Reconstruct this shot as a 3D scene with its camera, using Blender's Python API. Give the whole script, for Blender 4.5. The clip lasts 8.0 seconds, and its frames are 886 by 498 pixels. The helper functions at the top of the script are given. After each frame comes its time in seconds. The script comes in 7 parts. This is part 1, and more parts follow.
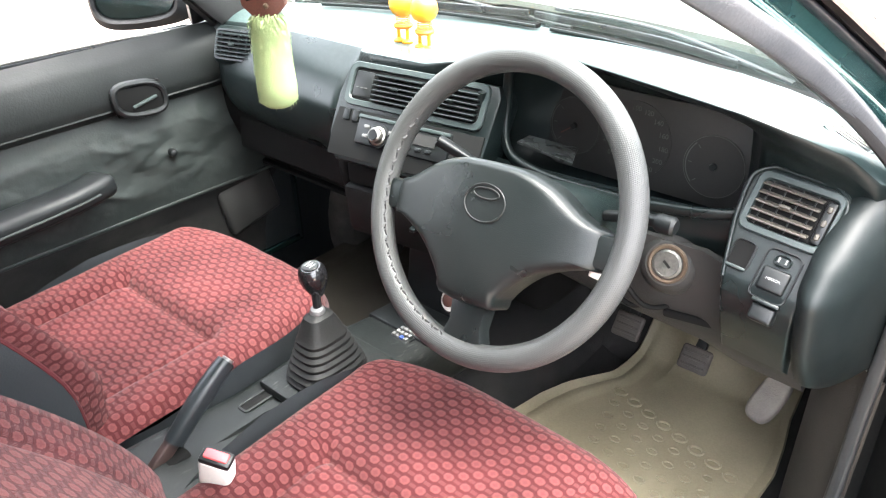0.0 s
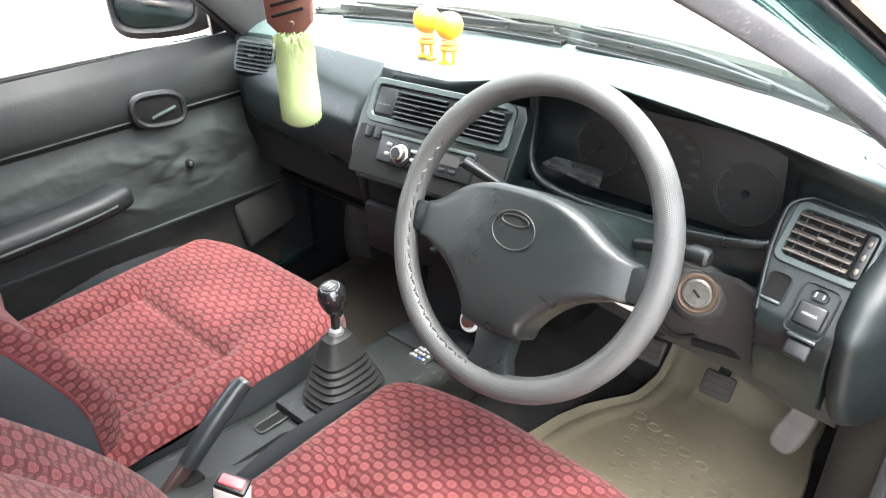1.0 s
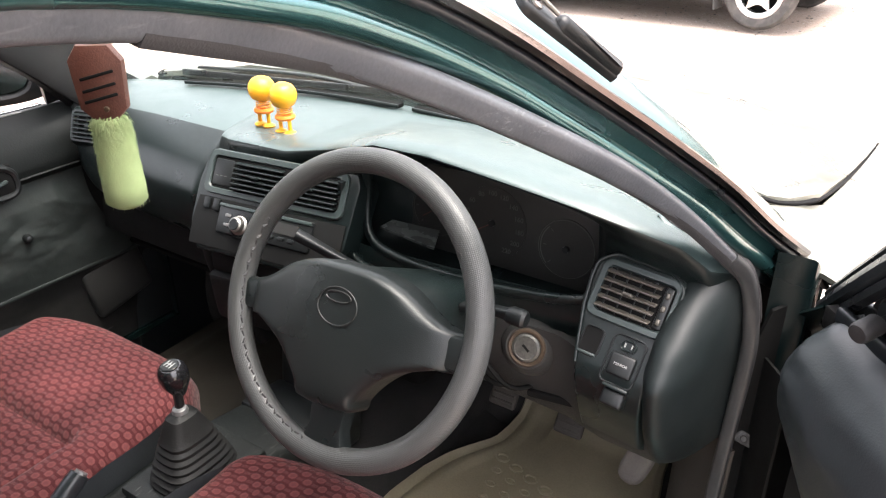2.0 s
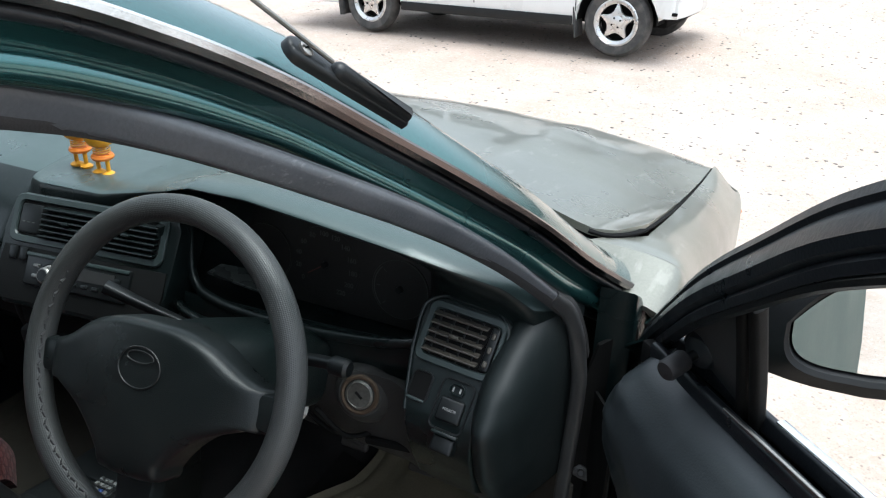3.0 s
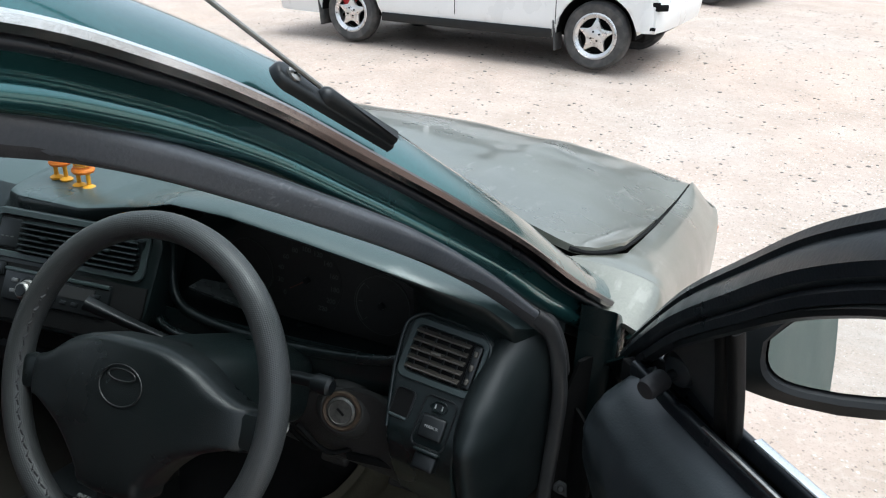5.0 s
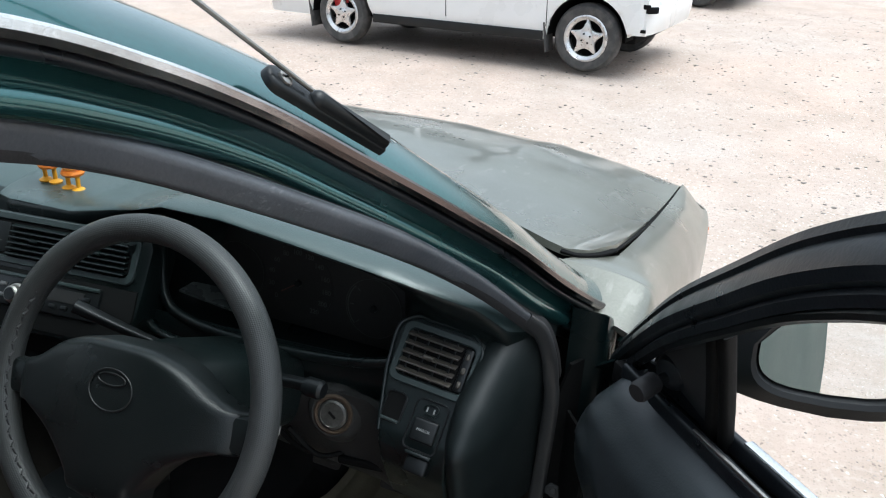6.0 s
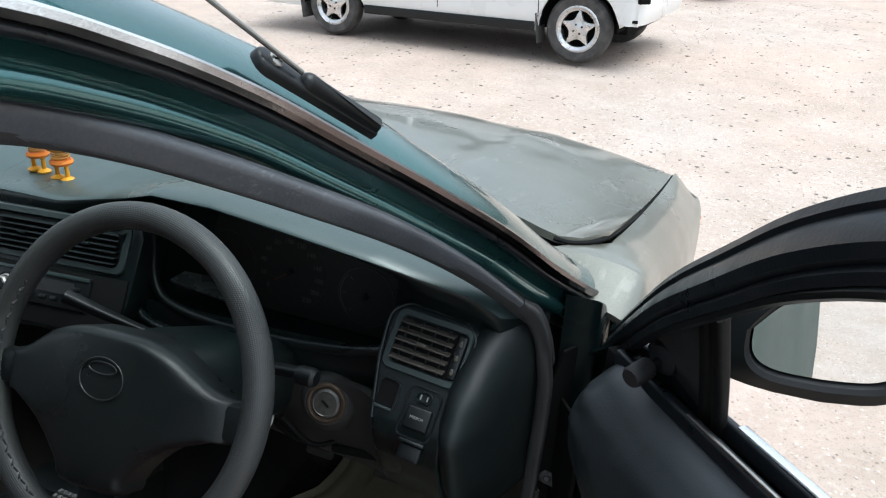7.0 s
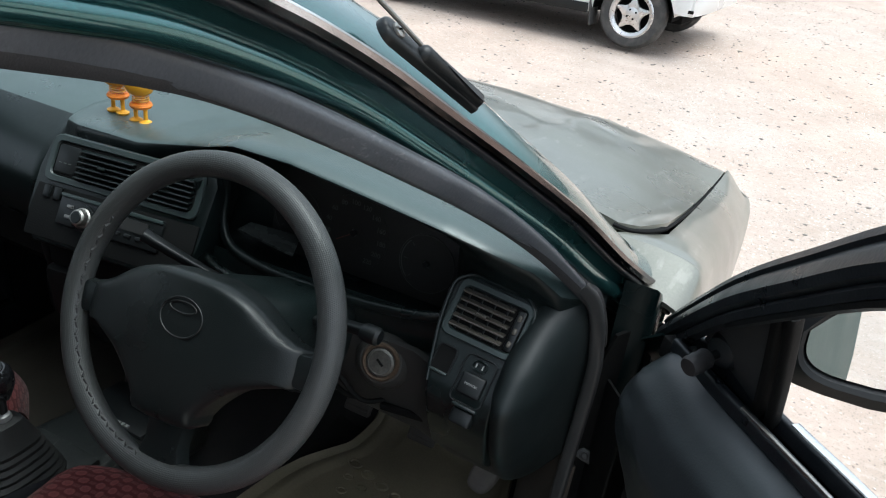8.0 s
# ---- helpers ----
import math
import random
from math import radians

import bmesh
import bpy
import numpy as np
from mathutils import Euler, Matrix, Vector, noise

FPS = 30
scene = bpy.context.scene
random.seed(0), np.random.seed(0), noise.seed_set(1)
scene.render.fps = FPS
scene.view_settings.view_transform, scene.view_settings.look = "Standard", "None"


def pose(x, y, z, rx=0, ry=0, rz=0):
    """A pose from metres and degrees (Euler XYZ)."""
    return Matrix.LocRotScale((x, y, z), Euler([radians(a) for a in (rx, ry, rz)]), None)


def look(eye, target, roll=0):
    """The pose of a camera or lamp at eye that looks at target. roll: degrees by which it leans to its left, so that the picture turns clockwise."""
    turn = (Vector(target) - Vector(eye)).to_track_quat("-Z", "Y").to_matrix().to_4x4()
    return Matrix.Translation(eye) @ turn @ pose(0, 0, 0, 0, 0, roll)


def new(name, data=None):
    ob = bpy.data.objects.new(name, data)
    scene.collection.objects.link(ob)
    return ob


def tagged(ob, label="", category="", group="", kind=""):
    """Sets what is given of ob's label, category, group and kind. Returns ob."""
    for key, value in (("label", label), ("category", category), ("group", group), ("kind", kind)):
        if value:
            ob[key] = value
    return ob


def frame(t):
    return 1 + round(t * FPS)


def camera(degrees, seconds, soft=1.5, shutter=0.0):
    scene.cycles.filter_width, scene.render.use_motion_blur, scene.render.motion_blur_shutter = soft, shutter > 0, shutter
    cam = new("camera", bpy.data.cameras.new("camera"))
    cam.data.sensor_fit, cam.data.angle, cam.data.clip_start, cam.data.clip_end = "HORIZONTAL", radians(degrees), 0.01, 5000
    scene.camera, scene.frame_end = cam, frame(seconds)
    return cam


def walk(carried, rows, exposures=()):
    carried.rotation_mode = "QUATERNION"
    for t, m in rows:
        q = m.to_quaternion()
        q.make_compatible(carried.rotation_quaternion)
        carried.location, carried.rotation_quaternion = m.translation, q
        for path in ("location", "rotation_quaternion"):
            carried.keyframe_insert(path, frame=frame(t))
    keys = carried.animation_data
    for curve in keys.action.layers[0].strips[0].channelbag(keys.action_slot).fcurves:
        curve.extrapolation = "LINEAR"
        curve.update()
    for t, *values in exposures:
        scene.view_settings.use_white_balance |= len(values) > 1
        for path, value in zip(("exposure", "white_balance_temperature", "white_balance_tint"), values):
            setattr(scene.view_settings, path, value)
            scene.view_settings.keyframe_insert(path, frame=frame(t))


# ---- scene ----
cam = camera(60.0, 8.0, soft=1.15)
PATH = [
    (0, (0.849, -0.899, 1.338), (-0.318, 0.379, 0.337), -1.9),
    (0.5, (0.828, -0.889, 1.341), (-0.336, 0.379, 0.323), -2.0),
    (1, (0.811, -0.888, 1.349), (-0.378, 0.381, 0.36), -1.2),
    (1.2, (0.813, -0.902, 1.373), (-0.434, 0.371, 0.465), -1.2),
    (1.3, (0.812, -0.905, 1.387), (-0.428, 0.398, 0.512), -0.8),
    (1.5, (0.818, -0.909, 1.408), (-0.387, 0.429, 0.537), -0.6),
    (1.7, (0.845, -0.893, 1.403), (-0.276, 0.504, 0.512), -0.3),
    (2, (0.877, -0.834, 1.405), (-0.119, 0.636, 0.486), -0.6),
    (2.2, (0.892, -0.807, 1.407), (-0.01, 0.726, 0.493), 0.5),
    (3.3, (0.929, -0.75, 1.418), (0.179, 0.892, 0.557), 1.5),
    (3.5, (0.925, -0.754, 1.421), (0.175, 0.89, 0.565), 1.7),
    (4, (0.927, -0.76, 1.428), (0.195, 0.899, 0.584), 2.3),
    (4.5, (0.924, -0.759, 1.427), (0.202, 0.904, 0.583), 2.4),
    (6, (0.921, -0.757, 1.429), (0.23, 0.922, 0.591), 2.8),
    (6.5, (0.92, -0.759, 1.426), (0.23, 0.917, 0.58), 2.5),
    (7, (0.921, -0.756, 1.421), (0.251, 0.924, 0.566), 2.8),
    (7.5, (0.918, -0.761, 1.423), (0.248, 0.914, 0.561), 3.1),
    (7.8, (0.905, -0.780, 1.422), (0.226, 0.878, 0.531), 5.2),
    (8, (0.879, -0.803, 1.428), (0.173, 0.825, 0.505), 7.5),
]
EXPOSURES = [(0.0, 3.30, 6500, 10), (1.0, 3.30, 6500, 10), (1.3, 2.92, 6700, 10), (1.6, 2.42, 6850, 17), (1.8, 2.22, 6850, 18), (2.0, 2.02, 6750, 15), (2.2, 1.7, 6500, 11),
             (3.3, 0.26, 5780, 3), (7.5, 0.15, 5780, 3), (8.0, 0.22, 5850, 3)]
walk(cam, [(t, look(eye, target, roll)) for t, eye, target, roll in PATH], EXPOSURES)

# ---- sky and sun: bright, hazy day ----
world = bpy.data.worlds.new("world")
scene.world = world
world.use_nodes = True
wt = world.node_tree
sky = wt.nodes.new("ShaderNodeTexSky")
sky.sky_type = "NISHITA"
sky.sun_disc = False
sky.sun_elevation, sky.sun_rotation = radians(75), radians(80)
sky.dust_density, sky.air_density, sky.ozone_density = 6.0, 1.0, 0.5
hsv = wt.nodes.new("ShaderNodeHueSaturation")
hsv.inputs["Saturation"].default_value = 0.3
wt.links.new(sky.outputs[0], hsv.inputs["Color"])
wt.links.new(hsv.outputs[0], wt.nodes["Background"].inputs[0])
wt.nodes["Background"].inputs[1].default_value = 0.32
sun = new("sun", bpy.data.lights.new("sun", "SUN"))
sun.data.energy, sun.data.angle, sun.data.color = 0.55, radians(40), (1.0, 0.95, 0.88)
sun.matrix_world = look((1.274, 0.225, 4.830), (0, 0, 0))


# ---- materials ----
def mat(name, base, rough=0.5, metal=0.0, var=0.12, scale=12.0, grain=220.0, bump=0.0, coat=0.0, dust=0.0, spec=0.5, dustcol=(0.42, 0.36, 0.3)):
    """Paint, plastic or metal with broad and fine variation, fine relief and a film of dust."""
    m = bpy.data.materials.new(name)
    m.use_nodes = True
    nt = m.node_tree
    N, L = nt.nodes, nt.links
    p = N["Principled BSDF"]
    tc = N.new("ShaderNodeTexCoord")
    broad, fine = N.new("ShaderNodeTexNoise"), N.new("ShaderNodeTexNoise")
    broad.inputs["Scale"].default_value, fine.inputs["Scale"].default_value = scale, grain
    broad.inputs["Detail"].default_value, fine.inputs["Detail"].default_value = 5, 3
    for n in (broad, fine):
        L.new(tc.outputs["Object"], n.inputs["Vector"])
    add = N.new("ShaderNodeMath")
    add.operation = "ADD"
    L.new(broad.outputs["Fac"], add.inputs[0])
    L.new(fine.outputs["Fac"], add.inputs[1])
    mr = N.new("ShaderNodeMapRange")
    mr.inputs["From Min"].default_value, mr.inputs["From Max"].default_value = 0.6, 1.4
    mr.inputs["To Min"].default_value, mr.inputs["To Max"].default_value = 1 - var, 1 + var
    L.new(add.outputs[0], mr.inputs["Value"])
    mul = N.new("ShaderNodeVectorMath")
    mul.operation = "SCALE"
    mul.inputs[0].default_value = base
    L.new(mr.outputs[0], mul.inputs["Scale"])
    col = mul.outputs[0]
    if dust:
        ramp = N.new("ShaderNodeMapRange")
        ramp.inputs["From Min"].default_value, ramp.inputs["From Max"].default_value = 0.42, 0.75
        ramp.inputs["To Max"].default_value = dust
        dn = N.new("ShaderNodeTexNoise")
        dn.inputs["Scale"].default_value, dn.inputs["Detail"].default_value = scale * 0.6, 8
        L.new(tc.outputs["Object"], dn.inputs["Vector"])
        L.new(dn.outputs["Fac"], ramp.inputs["Value"])
        mix = N.new("ShaderNodeMix")
        mix.data_type = "RGBA"
        mix.inputs["B"].default_value = (*dustcol, 1)
        for s in mix.inputs:
            if s.name == "A" and s.type == "RGBA":
                L.new(col, s)
            if s.name == "B" and s.type == "RGBA":
                s.default_value = (*dustcol, 1)
            if s.name == "Factor" and s.type == "VALUE" and not s.is_linked:
                L.new(ramp.outputs[0], s)
                break
        for s in mix.inputs:
            if s.name == "A" and s.type == "RGBA" and not s.is_linked:
                L.new(col, s)
            if s.name == "B" and s.type == "RGBA":
                s.default_value = (*dustcol, 1)
        col = [o for o in mix.outputs if o.type == "RGBA"][0]
    L.new(col, p.inputs["Base Color"])
    rr = N.new("ShaderNodeMapRange")
    rr.inputs["From Min"].default_value, rr.inputs["From Max"].default_value = 0.3, 0.7
    rr.inputs["To Min"].default_value, rr.inputs["To Max"].default_value = max(rough - 0.08, 0.02), min(rough + 0.1, 1)
    L.new(broad.outputs["Fac"], rr.inputs["Value"])
    L.new(rr.outputs[0], p.inputs["Roughness"])
    p.inputs["Metallic"].default_value = metal
    p.inputs["Specular IOR Level"].default_value = spec
    p.inputs["Coat Weight"].default_value = coat
    p.inputs["Coat Roughness"].default_value = 0.06
    if bump:
        b = N.new("ShaderNodeBump")
        b.inputs["Strength"].default_value, b.inputs["Distance"].default_value = bump, 0.002
        L.new(fine.outputs["Fac"], b.inputs["Height"])
        L.new(b.outputs[0], p.inputs["Normal"])
    return m


def math_node(nt, op, a, b=None):
    n = nt.nodes.new("ShaderNodeMath")
    n.operation = op
    for i, v in enumerate((a, b)):
        if v is None:
            continue
        if isinstance(v, (int, float)):
            n.inputs[i].default_value = v
        else:
            nt.links.new(v, n.inputs[i])
    return n.outputs[0]


def mix_node(nt, fac, a, b):
    n = nt.nodes.new("ShaderNodeMix")
    n.data_type = "RGBA"
    socks = [s for s in n.inputs if s.type == "RGBA"]
    nt.links.new(fac, n.inputs[0])
    for s, v in zip(socks, (a, b)):
        if isinstance(v, tuple):
            s.default_value = (*v, 1)
        else:
            nt.links.new(v, s)
    return [o for o in n.outputs if o.type == "RGBA"][0]


def fabric(name, dark, mid, light, pitch_u=0.0190, pitch_v=0.0165):
    """Woven seat cloth: raised cross-shaped blocks in staggered rows with small ribbed bars between them."""
    m = bpy.data.materials.new(name)
    m.use_nodes = True
    nt = m.node_tree
    N, L = nt.nodes, nt.links
    p = N["Principled BSDF"]
    uv = N.new("ShaderNodeUVMap")
    sep = N.new("ShaderNodeSeparateXYZ")
    wob = N.new("ShaderNodeTexNoise")
    wob.inputs["Scale"].default_value = 9
    L.new(uv.outputs[0], wob.inputs["Vector"])
    L.new(uv.outputs[0], sep.inputs[0])
    wv = math_node(nt, "MULTIPLY", math_node(nt, "SUBTRACT", wob.outputs["Fac"], 0.5), 0.006)
    v = math_node(nt, "DIVIDE", math_node(nt, "ADD", sep.outputs[1], wv), pitch_v)
    odd = math_node(nt, "MULTIPLY", math_node(nt, "MODULO", math_node(nt, "ADD", math_node(nt, "FLOOR", v), 400.0), 2.0), 0.5)
    u = math_node(nt, "ADD", math_node(nt, "DIVIDE", math_node(nt, "ADD", sep.outputs[0], wv), pitch_u), odd)
    fu = math_node(nt, "ABSOLUTE", math_node(nt, "SUBTRACT", math_node(nt, "FRACT", u), 0.5))
    fv = math_node(nt, "ABSOLUTE", math_node(nt, "SUBTRACT", math_node(nt, "FRACT", v), 0.5))
    # soft cross in each cell
    def bar_of(a, wa, b, wb):
        q = math_node(nt, "ADD", math_node(nt, "POWER", math_node(nt, "DIVIDE", a, wa), 14.0), math_node(nt, "POWER", math_node(nt, "DIVIDE", b, wb), 14.0))
        s = N.new("ShaderNodeMapRange")
        s.interpolation_type = "SMOOTHSTEP"
        s.inputs["From Min"].default_value, s.inputs["From Max"].default_value = 1.6, 0.5
        L.new(q, s.inputs["Value"])
        return s.outputs[0]

    block = math_node(nt, "MAXIMUM", bar_of(fu, 0.250, fv, 0.27), bar_of(fu, 0.165, fv, 0.43))
    core = math_node(nt, "MAXIMUM", bar_of(fu, 0.15, fv, 0.10), bar_of(fu, 0.06, fv, 0.28))
    # small ribbed bars between the blocks
    cu = math_node(nt, "SUBTRACT", 0.5, fu)
    ribs = math_node(nt, "MULTIPLY", math_node(nt, "ADD", math_node(nt, "SINE", math_node(nt, "MULTIPLY", u, 88.0)), 1.6), 0.38)
    glyph = math_node(nt, "MULTIPLY", bar_of(cu, 0.185, fv, 0.20), ribs)
    fine = N.new("ShaderNodeTexNoise")
    fine.inputs["Scale"].default_value, fine.inputs["Detail"].default_value = 1400, 2
    L.new(uv.outputs[0], fine.inputs["Vector"])
    wear = N.new("ShaderNodeTexNoise")
    wear.inputs["Scale"].default_value, wear.inputs["Detail"].default_value = 7, 6
    L.new(uv.outputs[0], wear.inputs["Vector"])
    worn = N.new("ShaderNodeMapRange")
    worn.inputs["From Min"].default_value, worn.inputs["From Max"].default_value = 0.35, 0.65
    L.new(wear.outputs["Fac"], worn.inputs["Value"])
    c = mix_node(nt, worn.outputs[0], dark, mid)
    c = mix_node(nt, math_node(nt, "MULTIPLY", glyph, 0.62), c, light)
    c = mix_node(nt, block, c, light)
    c = mix_node(nt, math_node(nt, "MULTIPLY", core, 0.28), c, mid)
    ws = N.new("ShaderNodeMapRange")
    ws.inputs["From Min"].default_value, ws.inputs["From Max"].default_value = 0.3, 0.7
    ws.inputs["To Min"].default_value, ws.inputs["To Max"].default_value = 0.78, 1.2
    L.new(wear.outputs["Fac"], ws.inputs["Value"])
    fs = math_node(nt, "ADD", math_node(nt, "MULTIPLY", fine.outputs["Fac"], 0.5), 0.75)
    sc = N.new("ShaderNodeVectorMath")
    sc.operation = "SCALE"
    L.new(c, sc.inputs[0])
    L.new(math_node(nt, "MULTIPLY", ws.outputs[0], fs), sc.inputs["Scale"])
    L.new(sc.outputs[0], p.inputs["Base Color"])
    p.inputs["Roughness"].default_value = 0.95
    p.inputs["Specular IOR Level"].default_value = 0.15
    p.inputs["Sheen Weight"].default_value = 0.06
    p.inputs["Sheen Roughness"].default_value = 0.4
    b = N.new("ShaderNodeBump")
    b.inputs["Strength"].default_value, b.inputs["Distance"].default_value = 0.6, 0.0012
    L.new(math_node(nt, "ADD", math_node(nt, "ADD", block, glyph), math_node(nt, "MULTIPLY", fine.outputs["Fac"], 0.6)), b.inputs["Height"])
    L.new(b.outputs[0], p.inputs["Normal"])
    return m


def dotted(name, base, pitch=0.0024, rough=0.5):
    """Grey wheel-cover leatherette with rows of small punched dots."""
    m = mat(name, base, rough, var=0.1, scale=18, grain=500)
    nt = m.node_tree
    N, L = nt.nodes, nt.links
    uv = N.new("ShaderNodeUVMap")
    sep = N.new("ShaderNodeSeparateXYZ")
    L.new(uv.outputs[0], sep.inputs[0])
    v = math_node(nt, "DIVIDE", sep.outputs[1], pitch)
    odd = math_node(nt, "MULTIPLY", math_node(nt, "MODULO", math_node(nt, "FLOOR", v), 2.0), 0.5)
    u = math_node(nt, "ADD", math_node(nt, "DIVIDE", sep.outputs[0], pitch), odd)
    fu = math_node(nt, "SUBTRACT", math_node(nt, "FRACT", u), 0.5)
    fv = math_node(nt, "SUBTRACT", math_node(nt, "FRACT", v), 0.5)
    r2 = math_node(nt, "ADD", math_node(nt, "MULTIPLY", fu, fu), math_node(nt, "MULTIPLY", fv, fv))
    hole = N.new("ShaderNodeMapRange")
    hole.interpolation_type = "SMOOTHSTEP"
    hole.inputs["From Min"].default_value, hole.inputs["From Max"].default_value = 0.02, 0.13
    L.new(r2, hole.inputs["Value"])
    bc = N["Principled BSDF"].inputs["Base Color"]
    L.new(mix_node(nt, hole.outputs[0], tuple(0.55 * c for c in base), bc.links[0].from_socket), bc)
    b = N.new("ShaderNodeBump")
    b.inputs["Strength"].default_value, b.inputs["Distance"].default_value = 0.45, 0.0008
    L.new(hole.outputs[0], b.inputs["Height"])
    L.new(b.outputs[0], N["Principled BSDF"].inputs["Normal"])
    return m


def tarnished(m, tone, y0, y1):
    """Brown with a ragged edge along y from y0 to y1, standing for a dark reflection."""
    nt = m.node_tree
    N, L = nt.nodes, nt.links
    p = N["Principled BSDF"]
    tc = N.new("ShaderNodeTexCoord")
    sep, nz = N.new("ShaderNodeSeparateXYZ"), N.new("ShaderNodeTexNoise")
    nz.inputs["Scale"].default_value, nz.inputs["Detail"].default_value = 22, 6
    L.new(tc.outputs["Object"], sep.inputs[0])
    L.new(tc.outputs["Object"], nz.inputs["Vector"])
    r = N.new("ShaderNodeMapRange")
    r.interpolation_type = "SMOOTHSTEP"
    r.inputs["From Min"].default_value, r.inputs["From Max"].default_value = y0, y1
    along_y = math_node(nt, "ADD", sep.outputs[1], math_node(nt, "MULTIPLY", math_node(nt, "SUBTRACT", nz.outputs["Fac"], 0.5), 0.12))
    L.new(along_y, r.inputs["Value"])
    old = p.inputs["Base Color"].links[0].from_socket
    L.new(mix_node(nt, r.outputs[0], old, tone), p.inputs["Base Color"])
    return m


def gravel(name):
    """Trodden pale earth with sand, grit and broad pinkish and grey patches."""
    m = bpy.data.materials.new(name)
    m.use_nodes = True
    nt = m.node_tree
    N, L = nt.nodes, nt.links
    p = N["Principled BSDF"]
    tc = N.new("ShaderNodeTexCoord")

    def nz(scale, detail=6, rough=0.6):
        n = N.new("ShaderNodeTexNoise")
        n.inputs["Scale"].default_value, n.inputs["Detail"].default_value, n.inputs["Roughness"].default_value = scale, detail, rough
        L.new(tc.outputs["Object"], n.inputs["Vector"])
        return n.outputs["Fac"]

    def ramp(v, lo, hi, a=0.0, b=1.0):
        n = N.new("ShaderNodeMapRange")
        n.inputs["From Min"].default_value, n.inputs["From Max"].default_value = lo, hi
        n.inputs["To Min"].default_value, n.inputs["To Max"].default_value = a, b
        L.new(v, n.inputs["Value"])
        return n.outputs[0]

    c = mix_node(nt, ramp(nz(0.35), 0.38, 0.62), (0.435, 0.330, 0.270), (0.415, 0.363, 0.325))
    c = mix_node(nt, ramp(nz(2.5, 8), 0.35, 0.7), c, (0.335, 0.272, 0.225))
    c = mix_node(nt, ramp(nz(28, 6, 0.7), 0.50, 0.78, 0.0, 0.7), c, (0.50, 0.435, 0.388))
    c = mix_node(nt, ramp(nz(160, 4, 0.75), 0.42, 0.30, 0.0, 0.55), c, (0.24, 0.20, 0.175))
    # scattered grit: some cells only, of uneven outline
    warp = N.new("ShaderNodeVectorMath")
    warp.operation = "MULTIPLY_ADD"
    wn = N.new("ShaderNodeTexNoise")
    wn.inputs["Scale"].default_value, wn.inputs["Detail"].default_value = 60, 2
    L.new(tc.outputs["Object"], wn.inputs["Vector"])
    L.new(wn.outputs["Color"], warp.inputs[0])
    warp.inputs[1].default_value = (0.016, 0.016, 0.016)
    L.new(tc.outputs["Object"], warp.inputs[2])

    def grit(scale, share, size, soft, tone, amount, patch):
        vo = N.new("ShaderNodeTexVoronoi")
        vo.inputs["Scale"].default_value = scale
        L.new(warp.outputs[0], vo.inputs["Vector"])
        pick = N.new("ShaderNodeSeparateColor")
        L.new(vo.outputs["Color"], pick.inputs[0])
        some = ramp(pick.outputs[0], 1 - share, 1 - share + 0.04)
        f = math_node(nt, "MULTIPLY", math_node(nt, "MULTIPLY", ramp(vo.outputs["Distance"], size, size - soft), some), ramp(nz(patch, 4), 0.34, 0.56, 0.25, 1.0))
        return mix_node(nt, math_node(nt, "MULTIPLY", f, amount), c, tone), f

    c, s1 = grit(130, 0.40, 0.50, 0.25, (0.22, 0.19, 0.165), 0.75, 1.1)
    c, s2 = grit(70, 0.30, 0.42, 0.16, (0.15, 0.125, 0.11), 0.85, 0.8)
    c, s3 = grit(70, 0.18, 0.42, 0.16, (0.66, 0.61, 0.56), 0.8, 1.7)
    c, speck = grit(34, 0.10, 0.18, 0.06, (0.14, 0.12, 0.108), 0.85, 0.6)
    L.new(c, p.inputs["Base Color"])
    p.inputs["Roughness"].default_value = 0.95
    p.inputs["Specular IOR Level"].default_value = 0.2
    b = N.new("ShaderNodeBump")
    b.inputs["Strength"].default_value, b.inputs["Distance"].default_value = 0.6, 0.012
    L.new(math_node(nt, "ADD", nz(28, 8, 0.7), math_node(nt, "MULTIPLY", speck, 0.4)), b.inputs["Height"])
    L.new(b.outputs[0], p.inputs["Normal"])
    return m


def scuffed(m, tone, scale, amount):
    """Adds short pale rubbed marks to a material."""
    nt = m.node_tree
    N, L = nt.nodes, nt.links
    p = N["Principled BSDF"]
    tc = N.new("ShaderNodeTexCoord")
    mp = N.new("ShaderNodeMapping")
    mp.inputs["Rotation"].default_value, mp.inputs["Scale"].default_value = (0.4, 0.5, 0.6), (scale, scale * 0.22, scale)
    L.new(tc.outputs["Object"], mp.inputs["Vector"])
    a, b = N.new("ShaderNodeTexNoise"), N.new("ShaderNodeTexNoise")
    a.inputs["Scale"].default_value, a.inputs["Detail"].default_value = 1.0, 7
    b.inputs["Scale"].default_value, b.inputs["Detail"].default_value = 9.0, 3
    L.new(mp.outputs[0], a.inputs["Vector"])
    L.new(tc.outputs["Object"], b.inputs["Vector"])
    ra, rb = N.new("ShaderNodeMapRange"), N.new("ShaderNodeMapRange")
    ra.inputs["From Min"].default_value, ra.inputs["From Max"].default_value = 0.58, 0.68
    rb.inputs["From Min"].default_value, rb.inputs["From Max"].default_value = 0.48, 0.62
    L.new(a.outputs["Fac"], ra.inputs["Value"])
    L.new(b.outputs["Fac"], rb.inputs["Value"])
    f = math_node(nt, "MULTIPLY", math_node(nt, "MULTIPLY", ra.outputs[0], rb.outputs[0]), amount)
    old = p.inputs["Base Color"].links[0].from_socket
    L.new(mix_node(nt, f, old, tone), p.inputs["Base Color"])
    return m


